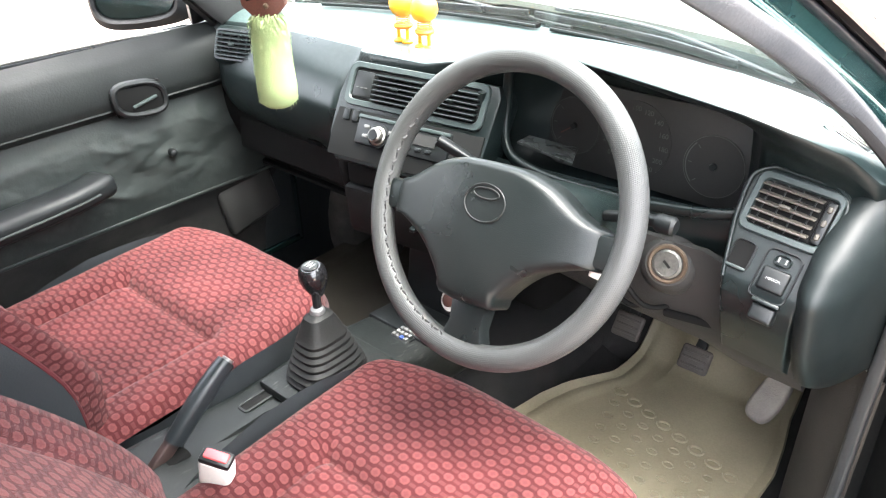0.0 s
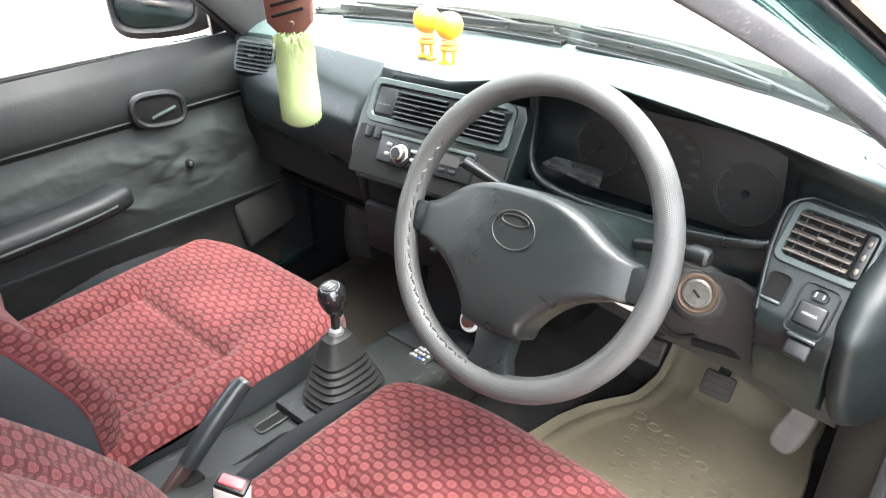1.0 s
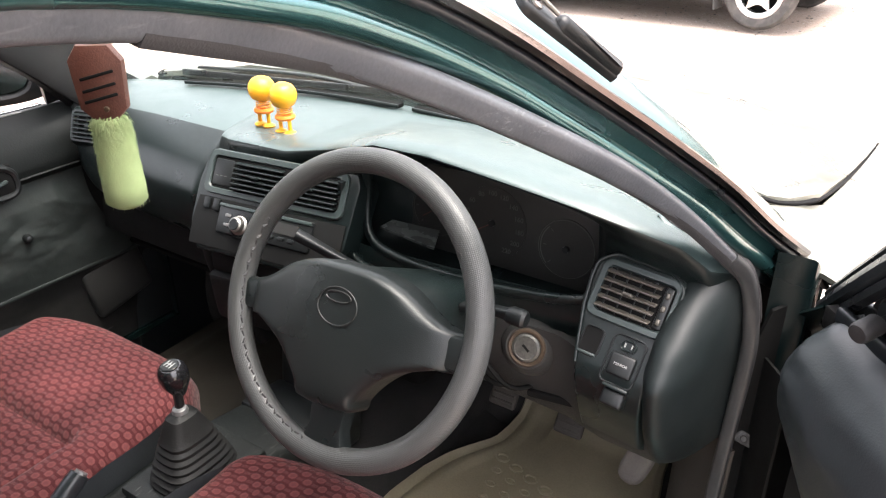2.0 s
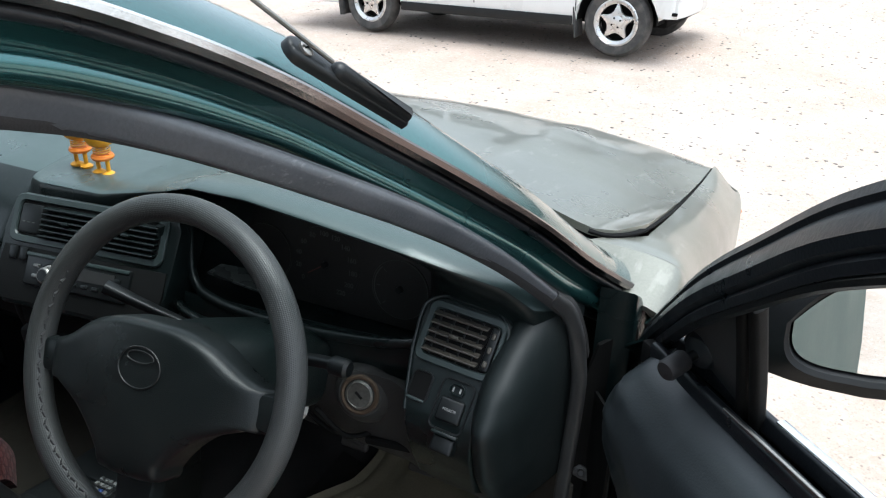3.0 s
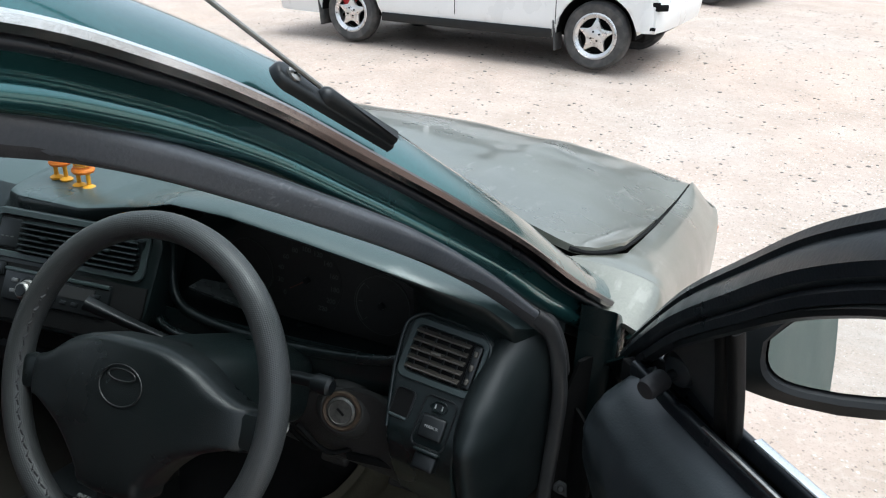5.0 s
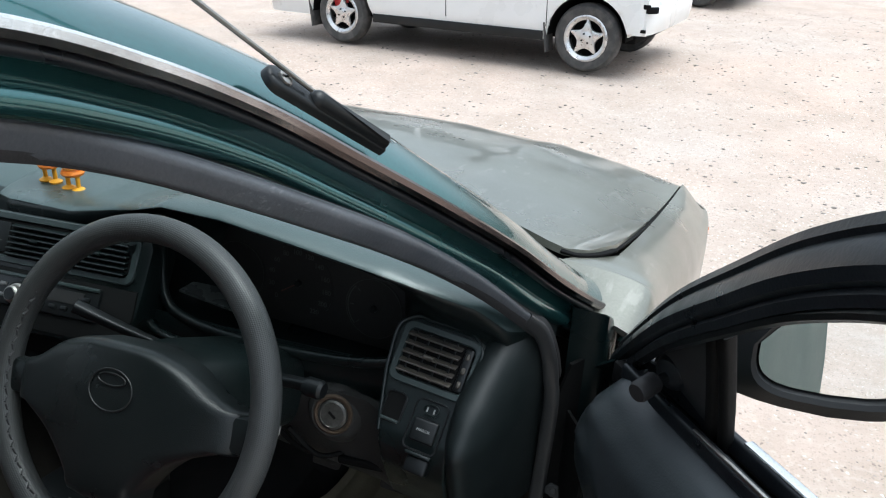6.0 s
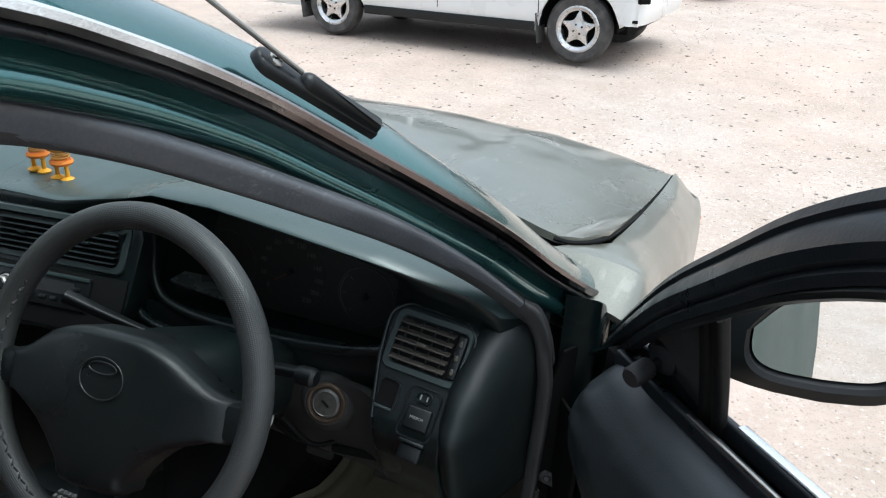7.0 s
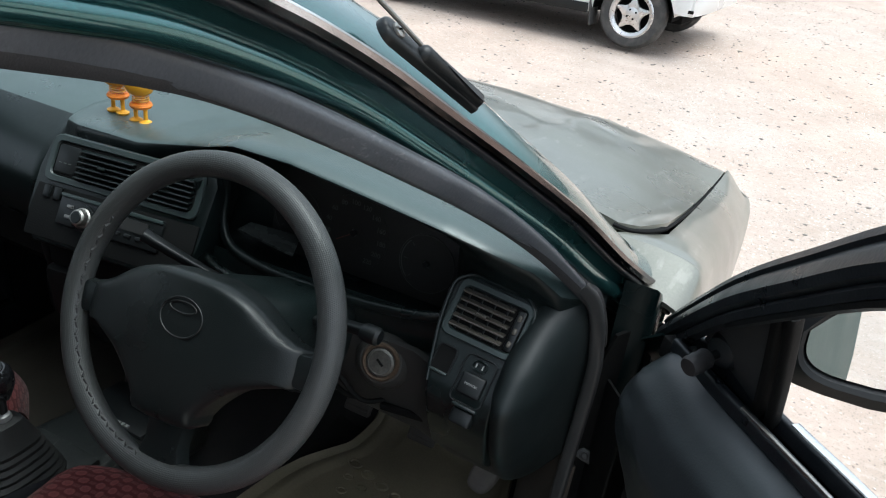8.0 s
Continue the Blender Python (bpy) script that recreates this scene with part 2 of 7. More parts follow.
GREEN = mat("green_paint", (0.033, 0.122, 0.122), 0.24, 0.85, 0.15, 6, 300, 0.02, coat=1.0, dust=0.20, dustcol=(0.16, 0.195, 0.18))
# Darker copy of the green, with hinge-gap shade put into its colour.
DOORPAINT = mat("dull_shaded_door_paint", (0.0035, 0.014, 0.0135), 0.5, 0, 0.2, 6, 300, 0.03, dust=0.12, dustcol=(0.10, 0.12, 0.11), spec=0.12)
# Faded green, its base and dust lifted further to carry sky reflection.
GREEN_DULL = mat("sky_lifted_faded_green", (0.092, 0.095, 0.076), 0.30, 0.3, 0.25, 4, 300, 0.05, coat=0.5, dust=0.5, dustcol=(0.27, 0.268, 0.232))
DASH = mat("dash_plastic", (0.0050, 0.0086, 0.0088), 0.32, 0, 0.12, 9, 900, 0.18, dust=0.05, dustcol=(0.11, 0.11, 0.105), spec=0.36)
# Lighter copy of the dash plastic: light falling on the top is painted in.
LITDASH = mat("lit_dash_vinyl", (0.038, 0.060, 0.0595), 0.33, 0, 0.12, 9, 900, 0.2, dust=0.10, dustcol=(0.11, 0.11, 0.105), spec=0.85)
# Base and dust raised to carry lens haze on the lower dash.
DASH_LOW = mat("dark_plastic", (0.0240, 0.0242, 0.0238), 0.5, 0, 0.15, 9, 900, 0.25, dust=0.2, dustcol=(0.10, 0.095, 0.088), spec=0.25)
BLACK = mat("black_plastic", (0.0058, 0.0070, 0.0076), 0.38, 0, 0.15, 14, 600, 0.1, dust=0.04, dustcol=(0.10, 0.095, 0.09), spec=0.32)
RUBBER = mat("seal_rubber", (0.057, 0.061, 0.068), 0.38, 0, 0.2, 25, 300, 0.15, dust=0.25, dustcol=(0.115, 0.115, 0.12), spec=0.5)
DARKRUBBER = mat("black_rubber", (0.0075, 0.0092, 0.0115), 0.33, 0, 0.2, 25, 300, 0.12, dust=0.05, dustcol=(0.12, 0.11, 0.10), spec=0.4)
ROLL = mat("roll_vinyl", (0.0056, 0.0071, 0.0071), 0.6, 0, 0.12, 7, 260, 0.2, dust=0.08, dustcol=(0.10, 0.105, 0.10), spec=0.2)
VINYL = mat("door_vinyl", (0.0118, 0.0160, 0.0153), 0.6, 0, 0.12, 7, 260, 0.2, dust=0.15, dustcol=(0.16, 0.17, 0.162), spec=0.4)
DARKVINYL = mat("dark_vinyl", (0.0100, 0.0128, 0.0148), 0.40, 0, 0.10, 10, 500, 0.08, dust=0.02, dustcol=(0.14, 0.14, 0.14), spec=0.45)
CONSOLE = mat("console_plastic", (0.0046, 0.0060, 0.0060), 0.5, 0, 0.12, 9, 900, 0.25, dust=0.10, dustcol=(0.09, 0.085, 0.08), spec=0.3)
# Near-black for black plastic, also put on parts that lie in shade.
DEEP = mat("matt_black_and_shade", (0.0042, 0.0044, 0.0044), 0.7, 0, 0.2, 12, 500, 0.2, spec=0.15)
# Mat colour with the shade of the passenger footwell put in.
MATDARK = mat("shaded_mat", (0.025, 0.0212, 0.0150), 0.7, 0, 0.25, 8, 250, 0.2, dust=0.3, dustcol=(0.06, 0.052, 0.038))
# Carpet base raised to carry the same lens haze.
CARPET = mat("carpet", (0.021, 0.021, 0.021), 0.95, 0, 0.3, 18, 700, 0.8, dust=0.15, dustcol=(0.09, 0.08, 0.07), spec=0.1)
SEATGREY = mat("seat_side_vinyl", (0.0185, 0.0215, 0.0240), 0.55, 0, 0.12, 12, 400, 0.2, spec=0.35)
CLOTH = fabric("red_seat_cloth", (0.037, 0.0078, 0.0090), (0.050, 0.0110, 0.0120), (0.096, 0.0300, 0.0295), 0.0288, 0.0136)
COVER = dotted("wheel_cover", (0.038, 0.0395, 0.0392), pitch=0.0023, rough=0.40)
PAD = mat("wheel_pad", (0.0070, 0.0092, 0.0094), 0.32, 0, 0.1, 14, 900, 0.15, dust=0.08, dustcol=(0.08, 0.078, 0.074), spec=0.36)
MATBEIGE = mat("beige_rubber_mat", (0.190, 0.165, 0.110), 0.62, 0, 0.15, 8, 250, 0.2, dust=0.4, dustcol=(0.36, 0.315, 0.22))
CHROME = mat("chrome", (0.72, 0.72, 0.72), 0.16, 1.0, 0.06, 20, 300)
STEEL = mat("worn_steel", (0.30, 0.29, 0.27), 0.42, 1.0, 0.15, 40, 300, 0.1)
BRASS = mat("worn_ring", (0.062, 0.042, 0.027), 0.55, 0.4, 0.5, 60, 300, 0.3)
MOULD = mat("bright_moulding", (0.88, 0.86, 0.85), 0.18, 1.0, 0.12, 10, 300, 0.05, dust=0.04)
WHITEPL = mat("white_plastic", (0.70, 0.68, 0.64), 0.5, 0, 0.08, 20, 300)
BLUEPL = mat("blue_plastic", (0.03, 0.06, 0.22), 0.5)
REDBTN = mat("red_button", (0.55, 0.06, 0.07), 0.4)
PRINT = mat("white_print", (0.22, 0.225, 0.22), 0.6)
DIMPRINT = mat("dim_print", (0.056, 0.058, 0.055), 0.6)
NEEDLE = mat("needle_red", (0.10, 0.030, 0.024), 0.6)
# Dial base raised to imitate haze over the dark cluster.
FACE = mat("gauge_face", (0.0170, 0.0166, 0.0160), 0.5, spec=0.4)
# Brown foot of the moulding imitates the ground mirrored in it.
tarnished(MOULD, (0.15, 0.125, 0.118), -0.42, -0.22)
scuffed(RUBBER, (0.24, 0.24, 0.25), 240, 0.4)
scuffed(GREEN_DULL, (0.36, 0.36, 0.32), 60, 0.22)
scuffed(DASH, (0.08, 0.08, 0.076), 220, 0.2)
scuffed(DARKVINYL, (0.05, 0.052, 0.055), 200, 0.15)
scuffed(PAD, (0.04, 0.038, 0.036), 240, 0.16)
scuffed(CONSOLE, (0.12, 0.12, 0.115), 200, 0.4)
YELLOW = mat("yellow_plastic", (0.765, 0.357, 0.017), 0.4, var=0.06)
TASSEL = mat("green_plush", (0.288, 0.36, 0.176), 0.95, 0, 0.12, 40, 900, 0.8, spec=0.1)
WOOD = mat("brown_wood", (0.075, 0.026, 0.018), 0.5, 0, 0.3, 30, 400, 0.3)
WHITE = mat("white_paint", (0.70, 0.70, 0.69), 0.30, 0, 0.05, 4, 200, 0.02, coat=0.5, dust=0.30, dustcol=(0.55, 0.5, 0.45))
GREYPAINT = mat("dark_paint", (0.05, 0.05, 0.055), 0.3, 0.2, 0.1, 4, 200, coat=0.5)
TYRE = mat("tyre_rubber", (0.045, 0.044, 0.043), 0.85, 0, 0.2, 20, 200, 0.3, dust=0.5, dustcol=(0.17, 0.155, 0.14))
ALLOY = mat("alloy", (0.62, 0.61, 0.60), 0.3, 0.9, 0.08, 20, 200)
REDCAL = mat("red_caliper", (0.45, 0.03, 0.03), 0.5)
# Near-black, used for dark parts and for shade in flush wells.
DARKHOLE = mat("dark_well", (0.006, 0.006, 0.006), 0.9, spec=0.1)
ORANGE = mat("amber_lens", (0.65, 0.20, 0.06), 0.25, 0, 0.1, 60, 300)
LAMP = mat("lamp_lens", (0.55, 0.55, 0.55), 0.12, 0.4, 0.1, 40)
# Dark steel for the door check link and its bolts.
DARKSTEEL = mat("dark_steel", (0.016, 0.016, 0.0155), 0.42, 0.3, 0.4, 60, 300, 0.2)
LOCKMETAL = mat("worn_lock_metal", (0.095, 0.092, 0.084), 0.42, 0.6, 0.4, 60, 300, 0.2)
BOOTRUBBER = mat("matt_boot_rubber", (0.0056, 0.0059, 0.0060), 0.6, 0, 0.2, 20, 300, 0.2, dust=0.12, dustcol=(0.05, 0.046, 0.042), spec=0.25)
DUSTYPAD = mat("dusty_pedal_rubber", (0.045, 0.040, 0.036), 0.75, 0, 0.3, 30, 300, 0.3, dust=0.4, dustcol=(0.11, 0.095, 0.08))


def dusty_screen(name, tint, film):
    """Laminated glass: clear with a green tint, a glossy face and a thin film of dust."""
    m = bpy.data.materials.new(name)
    m.use_nodes = True
    nt = m.node_tree
    N, L = nt.nodes, nt.links
    out = N["Material Output"]
    N.remove(N["Principled BSDF"])
    clear, gloss, dirt = N.new("ShaderNodeBsdfTransparent"), N.new("ShaderNodeBsdfGlossy"), N.new("ShaderNodeBsdfDiffuse")
    clear.inputs["Color"].default_value = (*tint, 1)
    gloss.inputs["Roughness"].default_value = 0.02
    dirt.inputs["Color"].default_value = (0.5, 0.47, 0.42, 1)
    tc, nz, r = N.new("ShaderNodeTexCoord"), N.new("ShaderNodeTexNoise"), N.new("ShaderNodeMapRange")
    nz.inputs["Scale"].default_value, nz.inputs["Detail"].default_value = 7, 8
    L.new(tc.outputs["Object"], nz.inputs["Vector"])
    r.inputs["From Min"].default_value, r.inputs["From Max"].default_value = 0.35, 0.7
    r.inputs["To Min"].default_value, r.inputs["To Max"].default_value = film * 0.3, film
    L.new(nz.outputs["Fac"], r.inputs["Value"])
    lw = N.new("ShaderNodeLayerWeight")
    lw.inputs["Blend"].default_value = 0.5
    sheen = math_node(nt, "ADD", math_node(nt, "MULTIPLY", math_node(nt, "POWER", lw.outputs["Facing"], 4.5), 0.55), 0.03)
    a, b = N.new("ShaderNodeMixShader"), N.new("ShaderNodeMixShader")
    L.new(r.outputs[0], a.inputs[0])
    L.new(clear.outputs[0], a.inputs[1])
    L.new(dirt.outputs[0], a.inputs[2])
    L.new(sheen, b.inputs[0])
    L.new(a.outputs[0], b.inputs[1])
    L.new(gloss.outputs[0], b.inputs[2])
    L.new(b.outputs[0], out.inputs["Surface"])
    return m


SCREEN = dusty_screen("windscreen_glass", (0.955, 0.975, 0.962), 0.06)
# Opaque dark glass for unseen rear windows, to keep light out from behind.
LIGHTSTOP = mat("light_stop_glass", (0.012, 0.014, 0.014), 0.04, 0, 0.05, 10, 300)
# The car's green in a shaded copy: post and jamb shade is painted in.
SHADEGREEN = mat("shaded_green_paint", (0.0022, 0.0068, 0.0072), 0.28, 0, 0.25, 9, 300, 0.1, dust=0.06, dustcol=(0.05, 0.05, 0.045), spec=0.3)
MIRROR = mat("mirror_silver", (0.86, 0.88, 0.88), 0.025, 1.0, 0.01)
for link in list(MIRROR.node_tree.nodes["Principled BSDF"].inputs["Roughness"].links):
    MIRROR.node_tree.links.remove(link)
MIRROR.node_tree.nodes["Principled BSDF"].inputs["Roughness"].default_value = 0.012
KICK = mat("dusty_kick_panel", (0.036, 0.0325, 0.029), 0.65, 0, 0.2, 8, 300, 0.2, dust=0.35, dustcol=(0.11, 0.096, 0.08), spec=0.3)
LOWSEAL = mat("dusty_seal_rubber", (0.026, 0.0268, 0.0278), 0.4, 0, 0.2, 25, 300, 0.12, dust=0.15, dustcol=(0.10, 0.095, 0.09), spec=0.4)
# Pale colour that imitates a reflection low in the instrument recess.
LEDGE = mat("pale_reflection_plastic", (0.046, 0.051, 0.049), 0.27, 0, 0.06, 40, 300, 0.05, spec=0.7)
# Matt copy of the car's green, to cut the reflection seen in the mirror.
GREEN_SIDE = mat("matt_green_paint", (0.052, 0.078, 0.070), 0.5, 0, 0.25, 5, 300, 0.04, dust=0.2, dustcol=(0.13, 0.14, 0.125), spec=0.2)
PALERUBBER = mat("torn_rubber", (0.17, 0.165, 0.165), 0.8, 0, 0.4, 90, 400, 0.4)
DOORROLL = mat("padded_door_vinyl", (0.0200, 0.0245, 0.0272), 0.36, 0, 0.12, 9, 420, 0.12, dust=0.03, dustcol=(0.12, 0.12, 0.12), spec=0.6)
SAIL = mat("mirror_trim_plastic", (0.038, 0.040, 0.041), 0.5, 0, 0.12, 12, 600, 0.15, dust=0.06, dustcol=(0.10, 0.10, 0.10), spec=0.4)
ARMREST = mat("dark_armrest_vinyl", (0.0058, 0.0072, 0.0078), 0.5, 0, 0.12, 10, 500, 0.1, spec=0.25)
SHELLBLACK = mat("mirror_shell_plastic", (0.0045, 0.005, 0.0056), 0.5, 0, 0.15, 14, 600, 0.1, spec=0.2)
PODFRAME = mat("worn_vent_frame", (0.020, 0.030, 0.0298), 0.42, 0, 0.15, 14, 700, 0.15, dust=0.1, dustcol=(0.09, 0.09, 0.085))
ENDPAD = mat("satin_dash_plastic", (0.0058, 0.0088, 0.0092), 0.5, 0, 0.12, 9, 900, 0.18, dust=0.05, dustcol=(0.10, 0.10, 0.095), spec=0.3)
TRIMGREY = mat("dusty_trim_plastic", (0.017, 0.0165, 0.0172), 0.5, 0, 0.15, 12, 600, 0.2, dust=0.12, dustcol=(0.09, 0.085, 0.082), spec=0.35)
# Silver darkened so the passenger's mirror reflects less brightly.
MIRROR_DULL = mat("darkened_mirror", (0.22, 0.23, 0.23), 0.10, 1.0, 0.15, 20, 200, dust=0.3, dustcol=(0.10, 0.10, 0.10))
ORANGEPL = mat("orange_plastic", (0.80, 0.22, 0.02), 0.4, var=0.06)
GROUND = gravel("trodden_earth")
STONE = mat("grey_stone", (0.19, 0.168, 0.152), 0.9, 0, 0.45, 40, 200, 0.3)


# ---- mesh tools ----
HOME = {}


def thing(name, at, label, category, group="", m=None):
    """A top-level Empty at its base; parts are modelled in place, in the pose that home stands for."""
    ob = new(name)
    ob.empty_display_size = 0.05
    ob.matrix_basis = m or Matrix.Translation(at)
    HOME[ob] = Matrix.Translation(at).inverted()
    return tagged(ob, label, category, group)


def part(name, bm, material, parent=None, label="", smooth=35, shadow=True):
    """Links a bmesh as one mesh object under a thing or a part."""
    bmesh.ops.recalc_face_normals(bm, faces=bm.faces)
    me = bpy.data.meshes.new(name)
    bm.to_mesh(me)
    bm.free()
    me.polygons.foreach_set("use_smooth", [True] * len(me.polygons))
    me.set_sharp_from_angle(angle=radians(smooth))
    me.materials.append(material)
    ob = new(name, me)
    if parent:
        ob.parent = parent
        ob.matrix_parent_inverse = HOME.get(parent, Matrix())
    if label:
        tagged(ob, label)
    ob.visible_shadow = shadow
    return ob


def single(name, bm, material, label, category, group="", kind="", smooth=35):
    return tagged(part(name, bm, material, None, "", smooth), label, category, group, kind)


def spline(pts, n):
    """n points along a Catmull-Rom curve through pts."""
    p = np.array(pts, float)
    q = np.vstack([2 * p[0] - p[1], p, 2 * p[-1] - p[-2]])
    out = []
    for s in np.linspace(0, len(p) - 1, n):
        i = min(int(s), len(p) - 2)
        t = s - i
        a, b, c, d = q[i : i + 4]
        out.append(0.5 * (2 * b + (c - a) * t + (2 * a - 5 * b + 4 * c - d) * t * t + (3 * b - a - 3 * c + d) * t**3))
    return np.array(out)


def sweep(bm, pts, section, n=24, up=(0, 0, 1), scale=None, closed=False, curve=True):
    """Sweeps a closed 2D section (side, up) along a curve."""
    path = spline(pts, n) if curve else np.array(pts, float)
    rings, count = [], len(path)
    uvl = bm.loops.layers.uv.verify()
    run = 0.0
    runs = []
    for i, c in enumerate(path):
        if closed:
            t = path[(i + 1) % count] - path[i - 1]
        else:
            t = path[min(i + 1, count - 1)] - path[max(i - 1, 0)]
        t = t / (np.linalg.norm(t) + 1e-9)
        s = np.cross(t, up)
        s /= np.linalg.norm(s) + 1e-9
        u = np.cross(s, t)
        k = 1.0 if scale is None else scale(i / (count - 1))
        rings.append([bm.verts.new(c + s * a * k + u * b * k) for a, b in section])
        if i:
            run += np.linalg.norm(c - path[i - 1])
        runs.append(run)
    m = len(section)
    length = [0.0]
    for j in range(m):
        length.append(length[-1] + math.dist(section[j], section[(j + 1) % m]))
    for i in range(count if closed else count - 1):
        a, b = rings[i], rings[(i + 1) % count]
        nxt = runs[i + 1] if i + 1 < count else runs[i] + np.linalg.norm(path[0] - path[-1])
        for j in range(m):
            f = bm.faces.new((a[j], a[(j + 1) % m], b[(j + 1) % m], b[j]))
            for l, w in zip(f.loops, ((runs[i], length[j]), (runs[i], length[j + 1]), (nxt, length[j + 1]), (nxt, length[j]))):
                l[uvl].uv = w
    if not closed:
        bm.faces.new(rings[0][::-1])
        bm.faces.new(rings[-1])
    return bm


def ring(r, n=10, rx=None):
    return [((rx or r) * math.cos(a), r * math.sin(a)) for a in np.linspace(0, 2 * math.pi, n, endpoint=False)]


def rect(w, h, r=None):
    """A rectangle with rounded corners."""
    r = min(w, h) * 0.35 if r is None else r
    pts = []
    for cx, cy, a0 in ((w / 2 - r, -h / 2 + r, -90), (w / 2 - r, h / 2 - r, 0), (-w / 2 + r, h / 2 - r, 90), (-w / 2 + r, -h / 2 + r, 180)):
        for k in range(4):
            q = radians(a0 + 30 * k)
            pts.append((cx + r * math.cos(q), cy + r * math.sin(q)))
    return pts


def shifted(section, a, b):
    return [(x + a, y + b) for x, y in section]


def grid(f, nu, nv, bm=None, wrap=False):
    """A surface f(u, v), with its true lengths as UV."""
    bm = bm or bmesh.new()
    uvl = bm.loops.layers.uv.verify()
    vs = [[bm.verts.new(f(i / (nu - 1), j / (nv - 1))) for j in range(nv)] for i in range(nu if not wrap else nu - 1)]
    us, ws = [0.0], [0.0]
    for i in range(nu - 1):
        us.append(us[-1] + (vs[(i + 1) % len(vs)][nv // 2].co - vs[i][nv // 2].co).length)
    for j in range(nv - 1):
        ws.append(ws[-1] + (vs[len(vs) // 2][j + 1].co - vs[len(vs) // 2][j].co).length)
    for i in range(nu - 1):
        for j in range(nv - 1):
            k = (i + 1) % len(vs)
            f4 = bm.faces.new((vs[i][j], vs[k][j], vs[k][j + 1], vs[i][j + 1]))
            for l, (a, b) in zip(f4.loops, ((i, j), (i + 1, j), (i + 1, j + 1), (i, j + 1))):
                l[uvl].uv = (us[a], ws[b])
    return bm


def thick(bm, d):
    """Gives an open surface a thickness d against its normals."""
    bmesh.ops.recalc_face_normals(bm, faces=bm.faces)
    bmesh.ops.solidify(bm, geom=bm.faces[:], thickness=d)
    return bm


def box(size, m=None, r=0.004, bm=None, seg=2):
    """A box with rounded edges, placed by the matrix m."""
    bm = bm or bmesh.new()
    made = bmesh.ops.create_cube(bm, size=1.0)["verts"]
    bmesh.ops.scale(bm, vec=size, verts=made)
    if r:
        edges = list({e for v in made for e in v.link_edges})
        made = list({v for f in bmesh.ops.bevel(bm, geom=edges, offset=min(r, min(size) * 0.49), segments=seg, affect="EDGES", profile=0.5)["faces"] for v in f.verts} | {v for v in made if v.is_valid})
    if m is not None:
        bmesh.ops.transform(bm, matrix=m, verts=made)
    return bm


def lathe(profile, m=None, n=24, bm=None, caps=True):
    """Turns a profile of (radius, height) round z."""
    bm = bm or bmesh.new()
    m = m or Matrix()
    rings = []
    for r, h in profile:
        if r < 1e-6:
            rings.append([bm.verts.new(m @ Vector((0, 0, h)))])
        else:
            rings.append([bm.verts.new(m @ Vector((r * math.cos(a), r * math.sin(a), h))) for a in np.linspace(0, 2 * math.pi, n, endpoint=False)])
    for a, b in zip(rings, rings[1:]):
        for j in range(n):
            q = [a[j % len(a)], a[(j + 1) % len(a)], b[(j + 1) % len(b)], b[j % len(b)]]
            q = list(dict.fromkeys(q))
            if len(q) > 2:
                bm.faces.new(q)
    if caps and len(rings[0]) > 1:
        bm.faces.new(rings[0][::-1])
    if caps and len(rings[-1]) > 1:
        bm.faces.new(rings[-1])
    return bm


def plate(outline, depth, m=None, r=0.0, bm=None, seg=2):
    """An outline in x and y given a depth along z, front edge rounded."""
    bm = bm or bmesh.new()
    m = m or Matrix()
    base = [bm.verts.new((x, y, 0)) for x, y in outline]
    face = bm.faces.new(base)
    top = bmesh.ops.extrude_face_region(bm, geom=[face])["geom"]
    tv = [v for v in top if isinstance(v, bmesh.types.BMVert)]
    bmesh.ops.translate(bm, vec=(0, 0, depth), verts=tv)
    allv = base + tv
    if r:
        es = [e for v in tv for e in v.link_edges if e.verts[0] in tv and e.verts[1] in tv]
        res = bmesh.ops.bevel(bm, geom=list(set(es)), offset=r, segments=seg, affect="EDGES", profile=0.5)
        allv = list({v for v in base + tv if v.is_valid} | {v for f in res["faces"] for v in f.verts})
    bmesh.ops.transform(bm, matrix=m, verts=allv)
    return bm


def basis(o, right, up):
    """A pose at o whose x and y run along right and up."""
    x = Vector(right).normalized()
    z = x.cross(Vector(up)).normalized()
    y = z.cross(x)
    m = Matrix((x, y, z)).transposed().to_4x4()
    m.translation = o
    return m


def along(pts, v):
    """A point on the smooth curve through pts, v from 0 to 1."""
    k = v * (len(pts) - 1)
    i = min(int(k), len(pts) - 2)
    t = k - i
    a, b, c, d = pts[max(i - 1, 0)], pts[i], pts[i + 1], pts[min(i + 2, len(pts) - 1)]
    return 0.5 * (2 * b + (c - a) * t + (2 * a - 5 * b + 4 * c - d) * t * t + (3 * b - a - 3 * c + d) * t**3)


def lerp_table(x, table):
    """Rows of (x, values...), eased between rows."""
    xs = [r[0] for r in table]
    i = max(0, min(len(xs) - 2, int(np.searchsorted(xs, x)) - 1))
    t = min(1, max(0, (x - xs[i]) / (xs[i + 1] - xs[i])))
    a, b = np.array(table[i][1:], float), np.array(table[i + 1][1:], float)
    return a + (b - a) * t


MIRX = Matrix.Diagonal((-1, 1, 1, 1))


def mirrored(bm):
    bmesh.ops.transform(bm, matrix=MIRX, verts=bm.verts[:])
    bmesh.ops.reverse_faces(bm, faces=bm.faces[:])
    return bm


